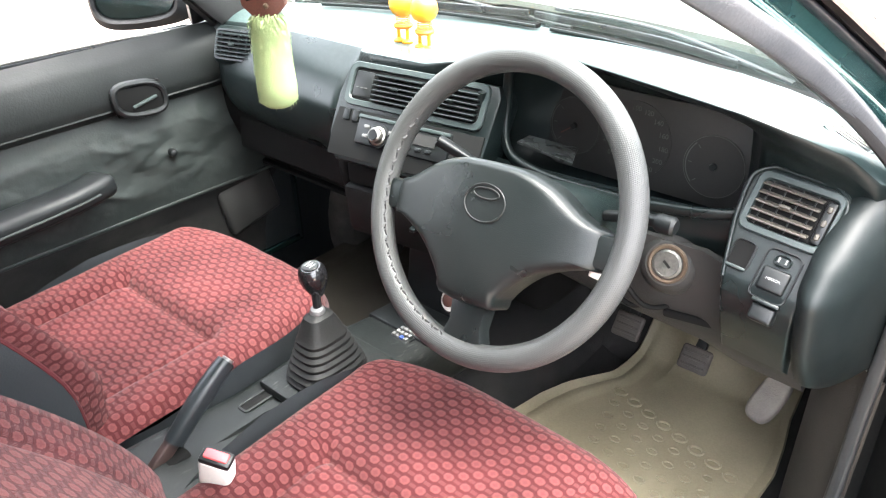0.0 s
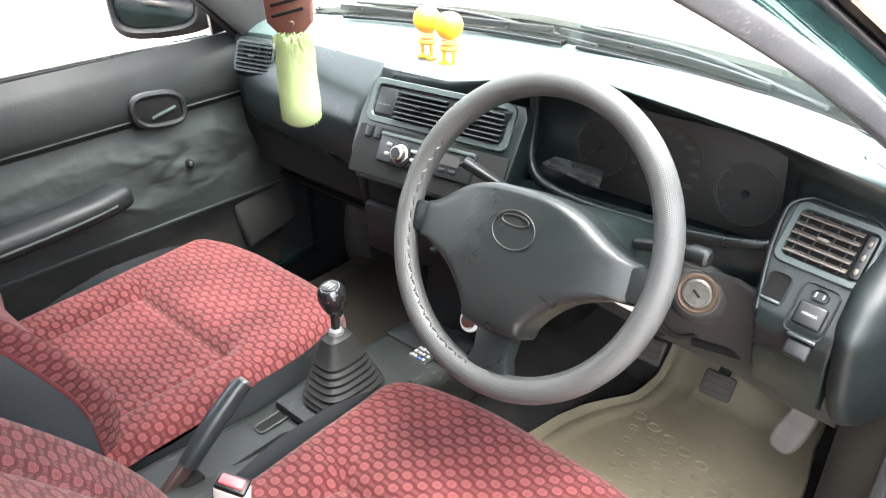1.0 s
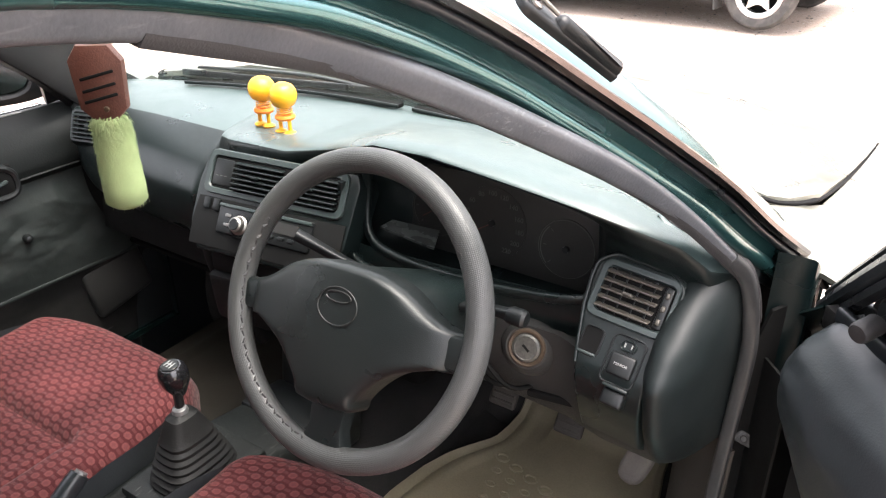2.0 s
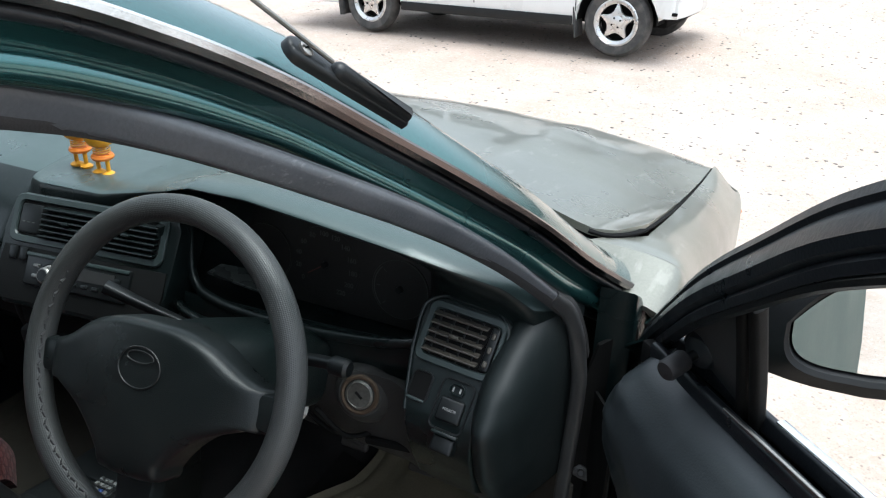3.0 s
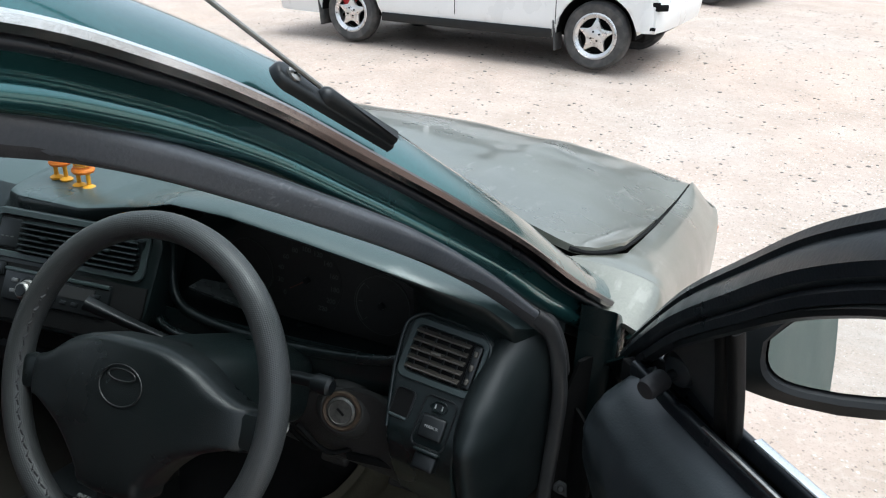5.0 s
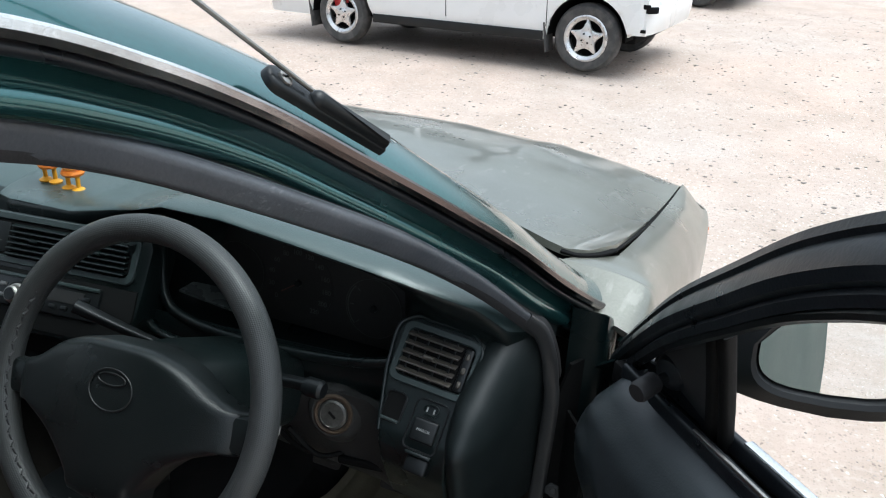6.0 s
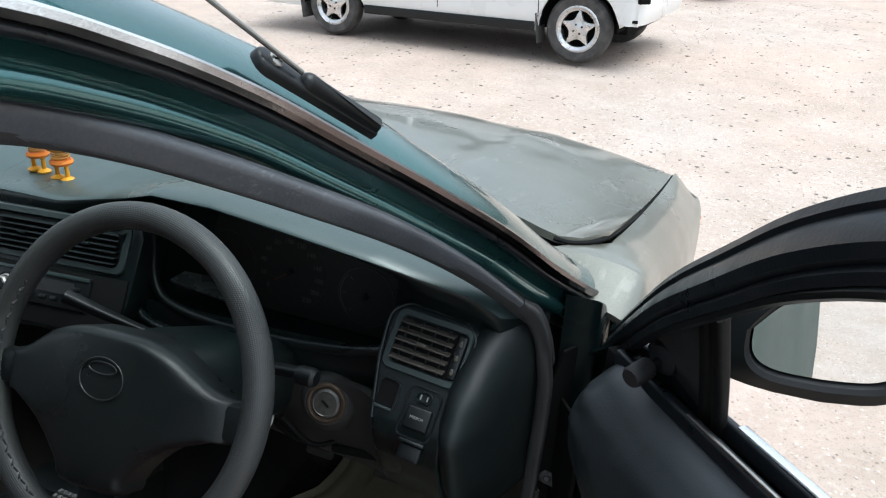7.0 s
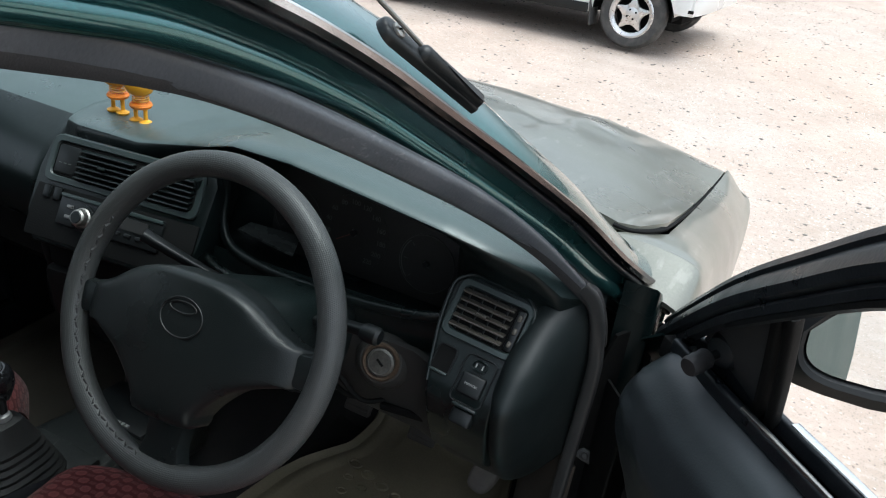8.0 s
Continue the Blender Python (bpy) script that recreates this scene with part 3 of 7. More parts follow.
def text_mesh(body, size, m, depth=0.0004):
    """Letters as a mesh, in Blender's own font."""
    cu = bpy.data.curves.new("letters", "FONT")
    cu.body, cu.size, cu.extrude, cu.align_x, cu.align_y = body, size, depth, "CENTER", "CENTER"
    ob = bpy.data.objects.new("letters", cu)
    me = bpy.data.meshes.new_from_object(ob)
    bm = bmesh.new()
    bm.from_mesh(me)
    bmesh.ops.transform(bm, matrix=m, verts=bm.verts[:])
    bpy.data.objects.remove(ob)
    bpy.data.curves.remove(cu)
    bpy.data.meshes.remove(me)
    return bm


# ---- ground ----
def ground_z(x, y):
    rise = 0.155 * min(1, max(0, (y - 1.2) / 4.4)) + 0.02 * min(8, max(0, y - 5.6))
    rise -= 0.022 * min(1, max(0, (y - 1.2) / 4.4)) * min(4, max(0, -0.48 - x))
    return rise + 0.012 * noise.noise((x * 0.8, y * 0.8, 0)) * min(1, max(0, (abs(y) - 1.0) / 2))


def build_ground():
    def axis(lo, hi, far):
        near = list(np.linspace(lo, hi, 90))
        out = [hi + (far - hi) * t**3 for t in np.linspace(0.12, 1, 14)]
        return [lo - (o - hi) for o in out[::-1]] + near + out

    xs, ys = axis(-9, 7, 900), axis(-5, 14, 900)
    bm = bmesh.new()
    vs = [[bm.verts.new((x, y, ground_z(x, y))) for y in ys] for x in xs]
    for i in range(len(xs) - 1):
        for j in range(len(ys) - 1):
            bm.faces.new((vs[i][j], vs[i + 1][j], vs[i + 1][j + 1], vs[i][j + 1]))
    single("ground", bm, GROUND, "pale dusty trodden earth with grit and gravel", "ground", kind="structure")
    rng = random.Random(4)
    verts, faces = [], []
    for k in range(8600):
        x, y = rng.uniform(-4.5, 4.2), rng.uniform(1.7, 10.5) if k % 5 else rng.uniform(-2, 4)
        if -0.95 < x < 0.95 and y < 1.6:
            continue
        s = 0.0028 + 0.0085 * rng.random() ** 3 + (0.009 if rng.random() < 0.008 else 0)
        z, o = ground_z(x, y), len(verts)
        a0, flat = rng.random() * 6.3, rng.uniform(0.35, 0.7)
        for h, r in ((-0.3, 0.8), (0.35, 1.0), (0.9, 0.55)):
            for a in range(5):
                q = a0 + a * 1.2566 + rng.uniform(-0.3, 0.3)
                w = s * r * rng.uniform(0.75, 1.2)
                verts.append((x + w * 1.35 * math.cos(q), y + w * math.sin(q), z + s * h * flat))
        for lev in (0, 5):
            for a in range(5):
                faces.append((o + lev + a, o + lev + (a + 1) % 5, o + lev + 5 + (a + 1) % 5, o + lev + 5 + a))
        faces.append((o + 10, o + 11, o + 12, o + 13, o + 14))
    me = bpy.data.meshes.new("stones")
    me.from_pydata(verts, [], faces)
    me.materials.append(STONE)
    tagged(new("stones", me), "small grey and brown stones scattered on the earth", "stones", kind="stuff")


# ---- the green car: shell ----
SIDE = [(0.57, -1.75, 1.379), (0.57, -1.1, 1.414), (0.56, -0.7, 1.401), (0.556, -0.5, 1.365), (0.558, -0.38, 1.323), (0.577, -0.28, 1.2725), (0.611, -0.2, 1.2175), (0.652, -0.115, 1.156), (0.7, -0.005, 1.074), (0.74, 0.1, 0.988), (0.785, 0.245, 0.886), (0.805, 0.3, 0.836)]
SEAL = [(0.535, -1.0, 1.377), (0.535, -0.86, 1.369), (0.532, -0.6, 1.337), (0.522, -0.46, 1.292), (0.533, -0.38, 1.258), (0.563, -0.31, 1.2195), (0.593, -0.24, 1.1775), (0.620, -0.175, 1.137), (0.646, -0.105, 1.089), (0.674, -0.03, 1.030), (0.704, 0.044, 0.962), (0.719, 0.067, 0.936), (0.729, 0.082, 0.900), (0.735, 0.090, 0.860), (0.740, 0.092, 0.8), (0.733, 0.092, 0.6), (0.73, 0.08, 0.4), (0.725, 0.02, 0.36), (0.73, -0.2, 0.355), (0.73, -1.0, 0.355)]
AXLE_F, AXLE_R, WHEEL_R = 0.62, -1.845, 0.29


def screen_base(x):
    return Vector((x, 0.36 - 0.33 * x * x, 0.955 - 0.02 * x * x))


def screen_top(x):
    return Vector((x, -0.35 - 0.25 * x * x, 1.395 - 0.13 * x * x))


def hood_back(x):
    return 0.435 - 0.29 * x * x + 0.095 * max(0, (abs(x) - 0.665) / 0.08) ** 2.2


def hood_pt(x, v):
    """v from the windscreen (0) to the nose (1)."""
    w = abs(x) / 0.75
    y0, y1 = hood_back(x), 1.335 - 0.07 * w**3
    y = y0 + (y1 - y0) * v
    mid, rim = 0.980 - 0.065 * v - 0.118 * v**2.6, 0.936 - 0.24 * v + 0.075 * v * v
    z = mid + (rim - mid) * min(1, w) ** 3.2
    z += 0.006 * math.exp(-(((abs(x) - 0.42 - 0.05 * (1 - v)) / 0.035) ** 2)) - 0.03 * max(0, v - 0.93) / 0.07
    z += (0.0045 * noise.noise((x * 4.5, y * 3.5, 5)) + 0.002 * noise.noise((x * 11, y * 9, 8))) * max(0, 1 - w**6)
    return Vector((x * (1 + 0.02 * v), y, z))


def arch(y, base, axle):
    d = y - axle
    return max(base, WHEEL_R + math.sqrt(max(0, 0.345**2 - d * d))) if abs(d) < 0.345 else base


def fender_pt(u, v):
    y = 0.17 + (1.37 - 0.17) * u
    hv = min(1, max(0, (y - 0.30) / 0.975))
    seam = hood_pt(0.752, hv)
    if y < 0.375:
        k = min(1, (0.375 - y) / 0.10)
        seam = Vector((0.756 - 0.078 * k**1.3, y, seam.z - 0.002 * k))
    if y < 0.275:
        seam = Vector((0.678 + 0.03 * (0.275 - y) / 0.1, y, 0.946 - 0.03 * (0.275 - y) / 0.1))
    nose = max(0, (y - 1.0) / 0.37)
    tip = max(0, (y - 1.235) / 0.135)
    out = 0.858 - 0.06 * nose**2.6 - 0.040 * tip**2
    top_z = seam.z + 0.004 - 0.062 * tip**1.7
    bot = arch(y, 0.24, AXLE_F)
    pts = [Vector((min(seam.x, out - 0.03) + 0.004, y, top_z)), Vector((out - 0.058, y, top_z - 0.010 - 0.01 * nose)), Vector((out - 0.020, y, top_z - 0.050 - 0.01 * nose)),
           Vector((out, y, 0.72 - 0.02 * nose)), Vector((out + 0.004, y, 0.60)), Vector((out - 0.004, y, max(bot, 0.45))), Vector((out - 0.02, y, bot))]
    return along(pts, v)


def rear_side(u, v):
    y = -0.97 - 1.76 * u
    end = max(0, (u - 0.75) / 0.25)
    out = 0.835 - 0.09 * end**2
    bot = arch(y, 0.24, AXLE_R)
    pts = [Vector((out - 0.055, y, 0.955 - 0.02 * u)), Vector((out - 0.015, y, 0.90)), Vector((out, y, 0.72)), Vector((out + 0.004, y, 0.6)), Vector((out - 0.004, y, max(bot, 0.45))), Vector((out - 0.02, y, bot))]
    k = v * (len(pts) - 1)
    i = min(int(k), len(pts) - 2)
    return pts[i].lerp(pts[i + 1], k - i)


def wheel(parent, at, axis_x, r, rim_mat, caliper=None, star=False):
    """One road wheel: tyre, five-spoke rim and hub; axis_x: the way its face looks."""
    side = Vector(axis_x).normalized()
    m = basis(Vector(at), side.cross(Vector((0, 0, 1))), (0, 0, 1))
    if (m.to_3x3() @ Vector((0, 0, 1))).dot(side) < 0:
        m = m @ Matrix.Rotation(math.pi, 4, "Y")
    w, ri = 0.14 if star else 0.175, r * 0.66
    prof = [(ri, -w / 2), (r * 0.90, -w / 2 - 0.004), (r * 0.975, -w / 2 + 0.02), (r, -w / 2 + 0.04), (r, w / 2 - 0.04), (r * 0.975, w / 2 - 0.02), (r * 0.90, w / 2 + 0.004), (r * 0.78, w / 2 + 0.006), (ri, w / 2 - 0.004)]
    bm = bmesh.new()
    n = 40
    rings = [[bm.verts.new(m @ Vector((a * math.cos(q), a * math.sin(q), h))) for q in np.linspace(0, 2 * math.pi, n, endpoint=False)] for a, h in prof]
    for a, b in zip(rings, rings[1:] + rings[:1]):
        for j in range(n):
            bm.faces.new((a[j], a[(j + 1) % n], b[(j + 1) % n], b[j]))
    hub = part("wheel", lathe([(0.0, -0.02), (0.055, -0.02), (0.06, 0.05), (0.035, 0.062), (0.0, 0.064)], m, 20), rim_mat, parent)
    part("tyre", bm, TYRE, hub)
    rim = lathe([(ri + 0.003, -w / 2), (ri + 0.003, w / 2 - 0.002), (ri - 0.006, w / 2 + 0.003), (ri - 0.014, w / 2 - 0.006), (ri - 0.02, w / 2 - 0.03), (ri - 0.022, -w / 2 + 0.01)], m, 40, caps=False)
    part("rim", rim, rim_mat, hub)
    part("brake_disc", lathe([(0.0, -0.03), (ri - 0.03, -0.03), (ri - 0.03, -0.02), (0, -0.02)], m, 30), DARKHOLE, hub)
    for k in range(5):
        a = k * 2 * math.pi / 5 + 0.31
        r1, half = ri - 0.012, 0.036
        out = [(0.02, -0.030), (0.06, -0.034), (r1 * 0.72, -0.018), (r1, -half), (r1, half), (r1 * 0.72, 0.018), (0.06, 0.034), (0.02, 0.030)]
        if star:
            out = [(0.015, -0.040), (0.060, -0.052), (0.085, -0.030), (r1 * 0.86, -0.007), (r1 * 0.86, 0.007), (0.085, 0.030), (0.060, 0.052), (0.015, 0.040)]
        part("spoke", plate(out, 0.025, m @ Matrix.Rotation(a, 4, "Z") @ Matrix.Translation((0, 0, w / 2 - 0.042)), 0.006), rim_mat, hub)
    if star:
        part("rim_lip", lathe([(ri - 0.006, w / 2 - 0.004), (ri - 0.012, w / 2 + 0.001), (ri * 0.80, w / 2 - 0.014), (ri * 0.79, w / 2 - 0.024), (ri - 0.012, w / 2 - 0.03)], m, 40, caps=False), rim_mat, hub)
        for k in range(20):
            a = k * math.pi / 10
            part("rivet", lathe([(0.004, 0), (0.003, 0.003), (0, 0.0035)], m @ Matrix.Translation((ri * 0.87 * math.cos(a), ri * 0.87 * math.sin(a), w / 2 - 0.010)), 6), STEEL, hub)
    for k in range(4):
        a = k * math.pi / 2 + 0.5
        part("nut", lathe([(0.008, 0), (0.008, 0.012), (0, 0.014)], m @ Matrix.Translation((0.038 * math.cos(a), 0.038 * math.sin(a), 0.056)), 6), DARKHOLE, hub)
    if caliper:
        part("caliper", box((0.075, 0.15, 0.03), m @ Matrix.Rotation(caliper, 4, "Z") @ Matrix.Translation((ri - 0.07, 0, 0.005)), 0.008), REDCAL, hub)


def build_car():
    car = thing("car", (0, -0.6, 0), "dark green saloon car with its driver's door open, parked on earth", "car")
    # roof with its inner lining
    bm = grid(lambda u, v: Vector(((2 * u - 1) * (0.495 - 0.02 * (1 - v) ** 4), (-0.40 + 0.06 * (1 - (2 * u - 1) ** 2)) * (1 - v) - 1.75 * v, 1.395 + 0.055 * math.sin(math.pi * min(1, v * 1.1 + 0.05)) ** 0.7 - (2 * u - 1) ** 2 * 0.03)), 17, 17)
    part("roof", thick(bm, 0.02), GREEN, car)
    # side rails and screen pillars, with jamb, moulding, seals
    skin = [(0.0, 0.002), (-0.006, 0.012), (-0.016, 0.022), (-0.034, 0.034), (-0.050, 0.039), (-0.060, 0.038), (-0.066, 0.026), (-0.054, -0.02), (-0.046, -0.056), (-0.038, -0.066), (-0.028, -0.064), (-0.026, -0.048), (-0.018, -0.030), (-0.008, -0.006)]
    for s in (1, -1):
        for name, sec, mt, pts, n in (
            ("pillar_rail", skin, GREEN, SIDE, 60),
            ("moulding", [(-0.005, -0.0068), (0.0028, -0.0063), (0.0060, -0.0014), (0.0051, 0.0038), (0.001, 0.0060), (-0.005, 0.0052)], MOULD, SIDE[1:], 60),
            ("jamb_seal", shifted(rect(0.012, 0.009, 0.004), -0.008, -0.011), DARKRUBBER, SIDE[1:], 60),
            ("jamb_bead", shifted(ring(0.0105, 12, 0.008), -0.016, -0.039), GREEN, SIDE[1:], 60),
            ("jamb_groove", shifted(rect(0.014, 0.014, 0.005), -0.029, -0.055), BLACK, SIDE[1:], 60),
            ("weatherstrip", shifted(rect(0.0160, 0.0275, 0.007), 0.0028, 0.0), RUBBER, SEAL[:11], 60),
            ("lower_weatherstrip", shifted(rect(0.0125, 0.021, 0.006), 0.0018, 0.0), LOWSEAL, SEAL[10:], 90),
        ):
            bm = sweep(bmesh.new(), pts, sec, n, up=(0.35, 0, 0.94) if "weatherstrip" in name else (0, 0, 1), scale=(lambda t: 1.0 - 0.40 * min(1, max(0, (t - 0.72) / 0.26))) if name == "weatherstrip" else ((lambda t: 1.0 - 0.16 * min(1, max(0, (t - 0.45) / 0.2))) if name == "pillar_rail" else None))
            part(name, bm if s > 0 else mirrored(bm), mt, car, {"moulding": "bright trim moulding, a darker reflection painted brown at its foot", "weatherstrip": "scuffed grey rubber door seal"}.get(name, ""))
        inner = [Vector((s * (p[0] + 0.001), p[1] + 0.004, p[2] - 0.008)) for p in SEAL[2:14]]
        part("pillar_trim", sweep(bmesh.new(), inner, [(-0.006, -0.008), (0.003, -0.010), (0.007, -0.003), (0.006, 0.010), (-0.002, 0.018), (-0.006, 0.012)] if s > 0 else [(0.009, -0.012), (0.010, 0.020), (0.004, 0.034), (-0.008, 0.020), (-0.010, -0.004), (-0.004, -0.014)], 40), TRIMGREY, car, "dark grey plastic pillar trim")
    part("torn_patch", lathe([(0.008, 0), (0.007, 0.0025), (0.003, 0.004), (0, 0.0042)], basis((0.6112, -0.1690, 1.1435), (0.30, 0.72, -0.62), (-0.75, 0.55, 0.28)) @ Matrix.Diagonal((1.5, 0.6, 1, 1)), 9), PALERUBBER, car, "pale torn patch on the seal")
    lining = [(-0.070, 0.030), (-0.058, -0.022), (-0.050, -0.060), (-0.040, -0.072), (-0.046, -0.078), (-0.056, -0.066), (-0.064, -0.026), (-0.077, 0.030)]
    part("pillar_lining", mirrored(sweep(bmesh.new(), SIDE[3:], lining, 50)), TRIMGREY, car, "dark grey lining on the passenger's screen pillar")
    # screen, cowl, wipers
    bm = grid(lambda u, v: (screen_base((2 * u - 1) * 0.735).lerp(screen_top((2 * u - 1) * 0.515), v) + Vector((0, 0.03, 0.03)) * math.sin(math.pi * v)), 17, 9)
    part("windscreen", thick(bm, 0.005), SCREEN, car, "curved laminated windscreen with a film of dust")
    bm = grid(lambda u, v: screen_base((2 * u - 1) * 0.74).lerp(Vector(((2 * u - 1) * 0.74, hood_back((2 * u - 1) * 0.74) + 0.03, 0.925)), v) + Vector((0, 0.0, -0.012 - 0.012 * math.sin(math.pi * v))), 25, 5)
    part("cowl", thick(bm, 0.006), BLACK, car)
    for x0, x1 in ((-0.55, 0.02), (-0.02, 0.48)):
        a, b = screen_base(x0), screen_base(x1)
        pts = [b + Vector((0, 0.045, -0.004)), (a + b) / 2 + Vector((0, 0.055, 0.028)), a + Vector((0.02, 0.02, 0.035))]
        arm = part("wiper", sweep(bmesh.new(), pts, rect(0.012, 0.006), 14), BLACK, car)
        part("blade", sweep(bmesh.new(), [b + Vector((-0.08, 0.012, 0.02)), (a + b) / 2 + Vector((0, 0.018, 0.022)), a + Vector((-0.02, 0.006, 0.022))], rect(0.006, 0.014), 14), DARKRUBBER, arm)
    # bonnet, wings, nose
    bm = grid(lambda u, v: hood_pt((2 * u - 1) * 0.7500, v), 49, 33)
    part("bonnet", thick(bm, 0.012), GREEN_DULL, car, "faded scratched dark green bonnet, lifted for sky reflection")
    for s in (1, -1):
        line = [hood_pt(0.748, v) for v in (0.97, 0.85, 0.7, 0.5, 0.3, 0.12, 0.02)] + [hood_pt(x, 0.0) + Vector((0.003, -0.006, 0)) for x in (0.738, 0.722, 0.700, 0.675)]
        line = [Vector((s * q.x, q.y, q.z + 0.0015 + (0.002 if n > 6 else 0))) for n, q in enumerate(line)]
        part("bonnet_gap", sweep(bmesh.new(), [q - Vector((-0.003 * s, 0, 0.008)) for q in line], rect(0.010, 0.004, 0.001), 50), DARKHOLE, car)
        bm = grid(fender_pt, 90, 25)
        part("front_wing", thick(bm if s > 0 else mirrored(bm), 0.008), GREEN_DULL, car)
        bm = grid(rear_side, 60, 21)
        part("rear_side_panel", thick(bm if s > 0 else mirrored(bm), 0.008), GREEN, car)
        part("side_marker", box((0.020, 0.06, 0.045), pose(s * 0.841, 1.19, 0.655, 0, 0, -8 * s), 0.006), ORANGE, car, "amber side marker lens")
        part("sill", sweep(bmesh.new(), [(s * 0.775, 0.21, 0.30), (s * 0.785, -0.3, 0.30), (s * 0.785, -0.98, 0.30)], rect(0.10, 0.14, 0.02), 8), GREEN, car)
        part("centre_post", sweep(bmesh.new(), [(s * 0.765, -1.02, 0.33), (s * 0.765, -1.02, 0.92), (s * 0.66, -1.02, 1.15), (s * 0.55, -1.03, 1.39)], rect(0.06, 0.10, 0.012), 14, up=(0, 1, 0)), GREEN, car)
        part("rear_pillar", sweep(bmesh.new(), [(s * 0.56, -1.70, 1.385), (s * 0.64, -1.98, 1.16), (s * 0.74, -2.20, 0.95)], rect(0.10, 0.10, 0.02), 12, up=(0, 1, 0)), GREEN, car)
        part("front_post", plate([(-0.035, 0), (0.055, 0), (0.055, 0.585), (0.0, 0.635), (-0.035, 0.655)], 0.05, basis((s * 0.745, 0.165, 0.29), (0, s, 0), (0, 0, 1)), 0.006), SHADEGREEN, car)
        part("headlamp", box((0.30, 0.05, 0.13), pose(s * 0.56, 1.335, 0.685, 0, 0, -18 * s), 0.02), LAMP, car)
        for y in (AXLE_F, AXLE_R):
            wheel(car, (s * 0.735, y, WHEEL_R), (s, 0, 0), WHEEL_R, ALLOY)
        part("rear_window_glass", plate([(0, 0), (0.78, 0), (0.74, 0.16), (0.55, 0.40), (0, 0.44)], 0.004, basis((s * 0.775, -1.06, 0.955), (0, -1, 0), (-s * 0.5, 0, 0.86))), LIGHTSTOP, car, "dark rear side window, unseen, added to block light")
    bm = grid(lambda u, v: Vector(((2 * u - 1) * (0.745 - 0.02 * v), 1.30 + 0.115 * math.sin(math.pi * min(v, 1) * 0.85 + 0.3) - 0.22 * (2 * u - 1) ** 4, 0.77 - 0.5 * v)), 25, 13)
    part("front_bumper", thick(bm, 0.02), GREEN, car)
    bm = grid(lambda u, v: Vector(((2 * u - 1) * 0.75, -2.70 - 0.06 * math.sin(math.pi * v) + 0.12 * (2 * u - 1) ** 4, 0.94 - 0.68 * v)), 21, 11)
    part("rear_panel", thick(bm, 0.02), GREEN, car)
    bm = grid(lambda u, v: Vector(((2 * u - 1) * 0.77, -2.18 - 0.53 * v, 0.955 + 0.03 * (1 - (2 * u - 1) ** 2) - 0.02 * v)), 15, 7)
    part("boot_lid", thick(bm, 0.02), GREEN, car)
    bm = grid(lambda u, v: Vector(((2 * u - 1) * (0.53 + 0.16 * v), -1.74 - 0.46 * v, 1.385 - 0.425 * v + 0.03 * (1 - (2 * u - 1) ** 2))), 9, 5)
    part("rear_window", thick(bm, 0.005), LIGHTSTOP, car, "dark rear window, unseen, added to block light")
    # Solid dark box added under the bonnet so its gaps show black.
    part("dark_bonnet_fill", box((1.36, 0.72, 0.25), pose(0, 0.88, 0.66), 0.02), DARKHOLE, car)
    # floor, tunnel, bulkhead, lining
    def floor_pt(u, v):
        x, y = (2 * u - 1) * 0.735, -2.1 + 2.72 * v
        z = 0.205 + 0.15 * math.exp(-((x / 0.12) ** 4)) + 0.33 * max(0, (y - 0.40) / 0.22) ** 1.5 + (0.12 if y < -1.25 else 0)
        return Vector((x, y, z))
    part("floor_pan", thick(grid(floor_pt, 41, 41), 0.02), CARPET, car, "dark worn carpet on the floor")
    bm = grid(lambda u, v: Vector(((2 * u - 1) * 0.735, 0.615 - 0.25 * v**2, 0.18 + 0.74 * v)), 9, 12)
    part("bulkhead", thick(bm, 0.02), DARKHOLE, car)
    for s in (1, -1):
        if s > 0:
            bm = grid(lambda u, v: Vector((0.640 + 0.008 * v + 0.100 * max(0, 1 - u / 0.30) ** 1.5, 0.100 + 0.435 * u, 0.225 + 0.41 * v)), 20, 10)
            part("kick_panel", thick(bm, 0.01), KICK, car, "dusty brown-grey kick panel beside the pedals")
        else:
            part("kick_panel", box((0.02, 0.50, 0.60), pose(s * 0.728, 0.36, 0.47), 0.006), DARKVINYL, car)
        if s < 0:
            part("kick_pad", box((0.03, 0.16, 0.14), pose(-0.706, 0.075, 0.486, 12, 0, 0), 0.014, seg=3), DASH_LOW, car)
        part("sill_lining", box((0.025, 1.50, 0.19), pose(s * 0.735, -0.28, 0.27), 0.008), VINYL, car)
    # aerial on the screen pillar
    base = Vector((0.588, -0.282, 1.2995))
    tip = Vector((0.626, -0.180, 1.2225))
    d = (tip - base).normalized()
    out = Vector((0.72, 0.1, 0.69)).normalized()
    am = basis(base - 0.006 * out, d, out.cross(d))

    def pod(x0, x1, w0, w1):
        left = [(x0 + w0 - w0 * math.cos(a), w0 * math.sin(a)) for a in np.linspace(math.pi / 2, -math.pi / 2, 9)]
        right = [(x1 - w1 + w1 * math.cos(a), w1 * math.sin(a)) for a in np.linspace(-math.pi / 2, math.pi / 2, 7)]
        return left + right

    aer = part("aerial", plate(pod(-0.014, 0.130, 0.0120, 0.0035), 0.009, am, 0.004, seg=3), BLACK, car, "black pull-out radio aerial on the pillar")
    bm = plate(pod(0.030, 0.127, 0.0080, 0.0025), 0.012, am @ Matrix.Translation((0, 0, 0.006)), 0.008, seg=4)
    part("aerial_cap", bm, BLACK, aer)
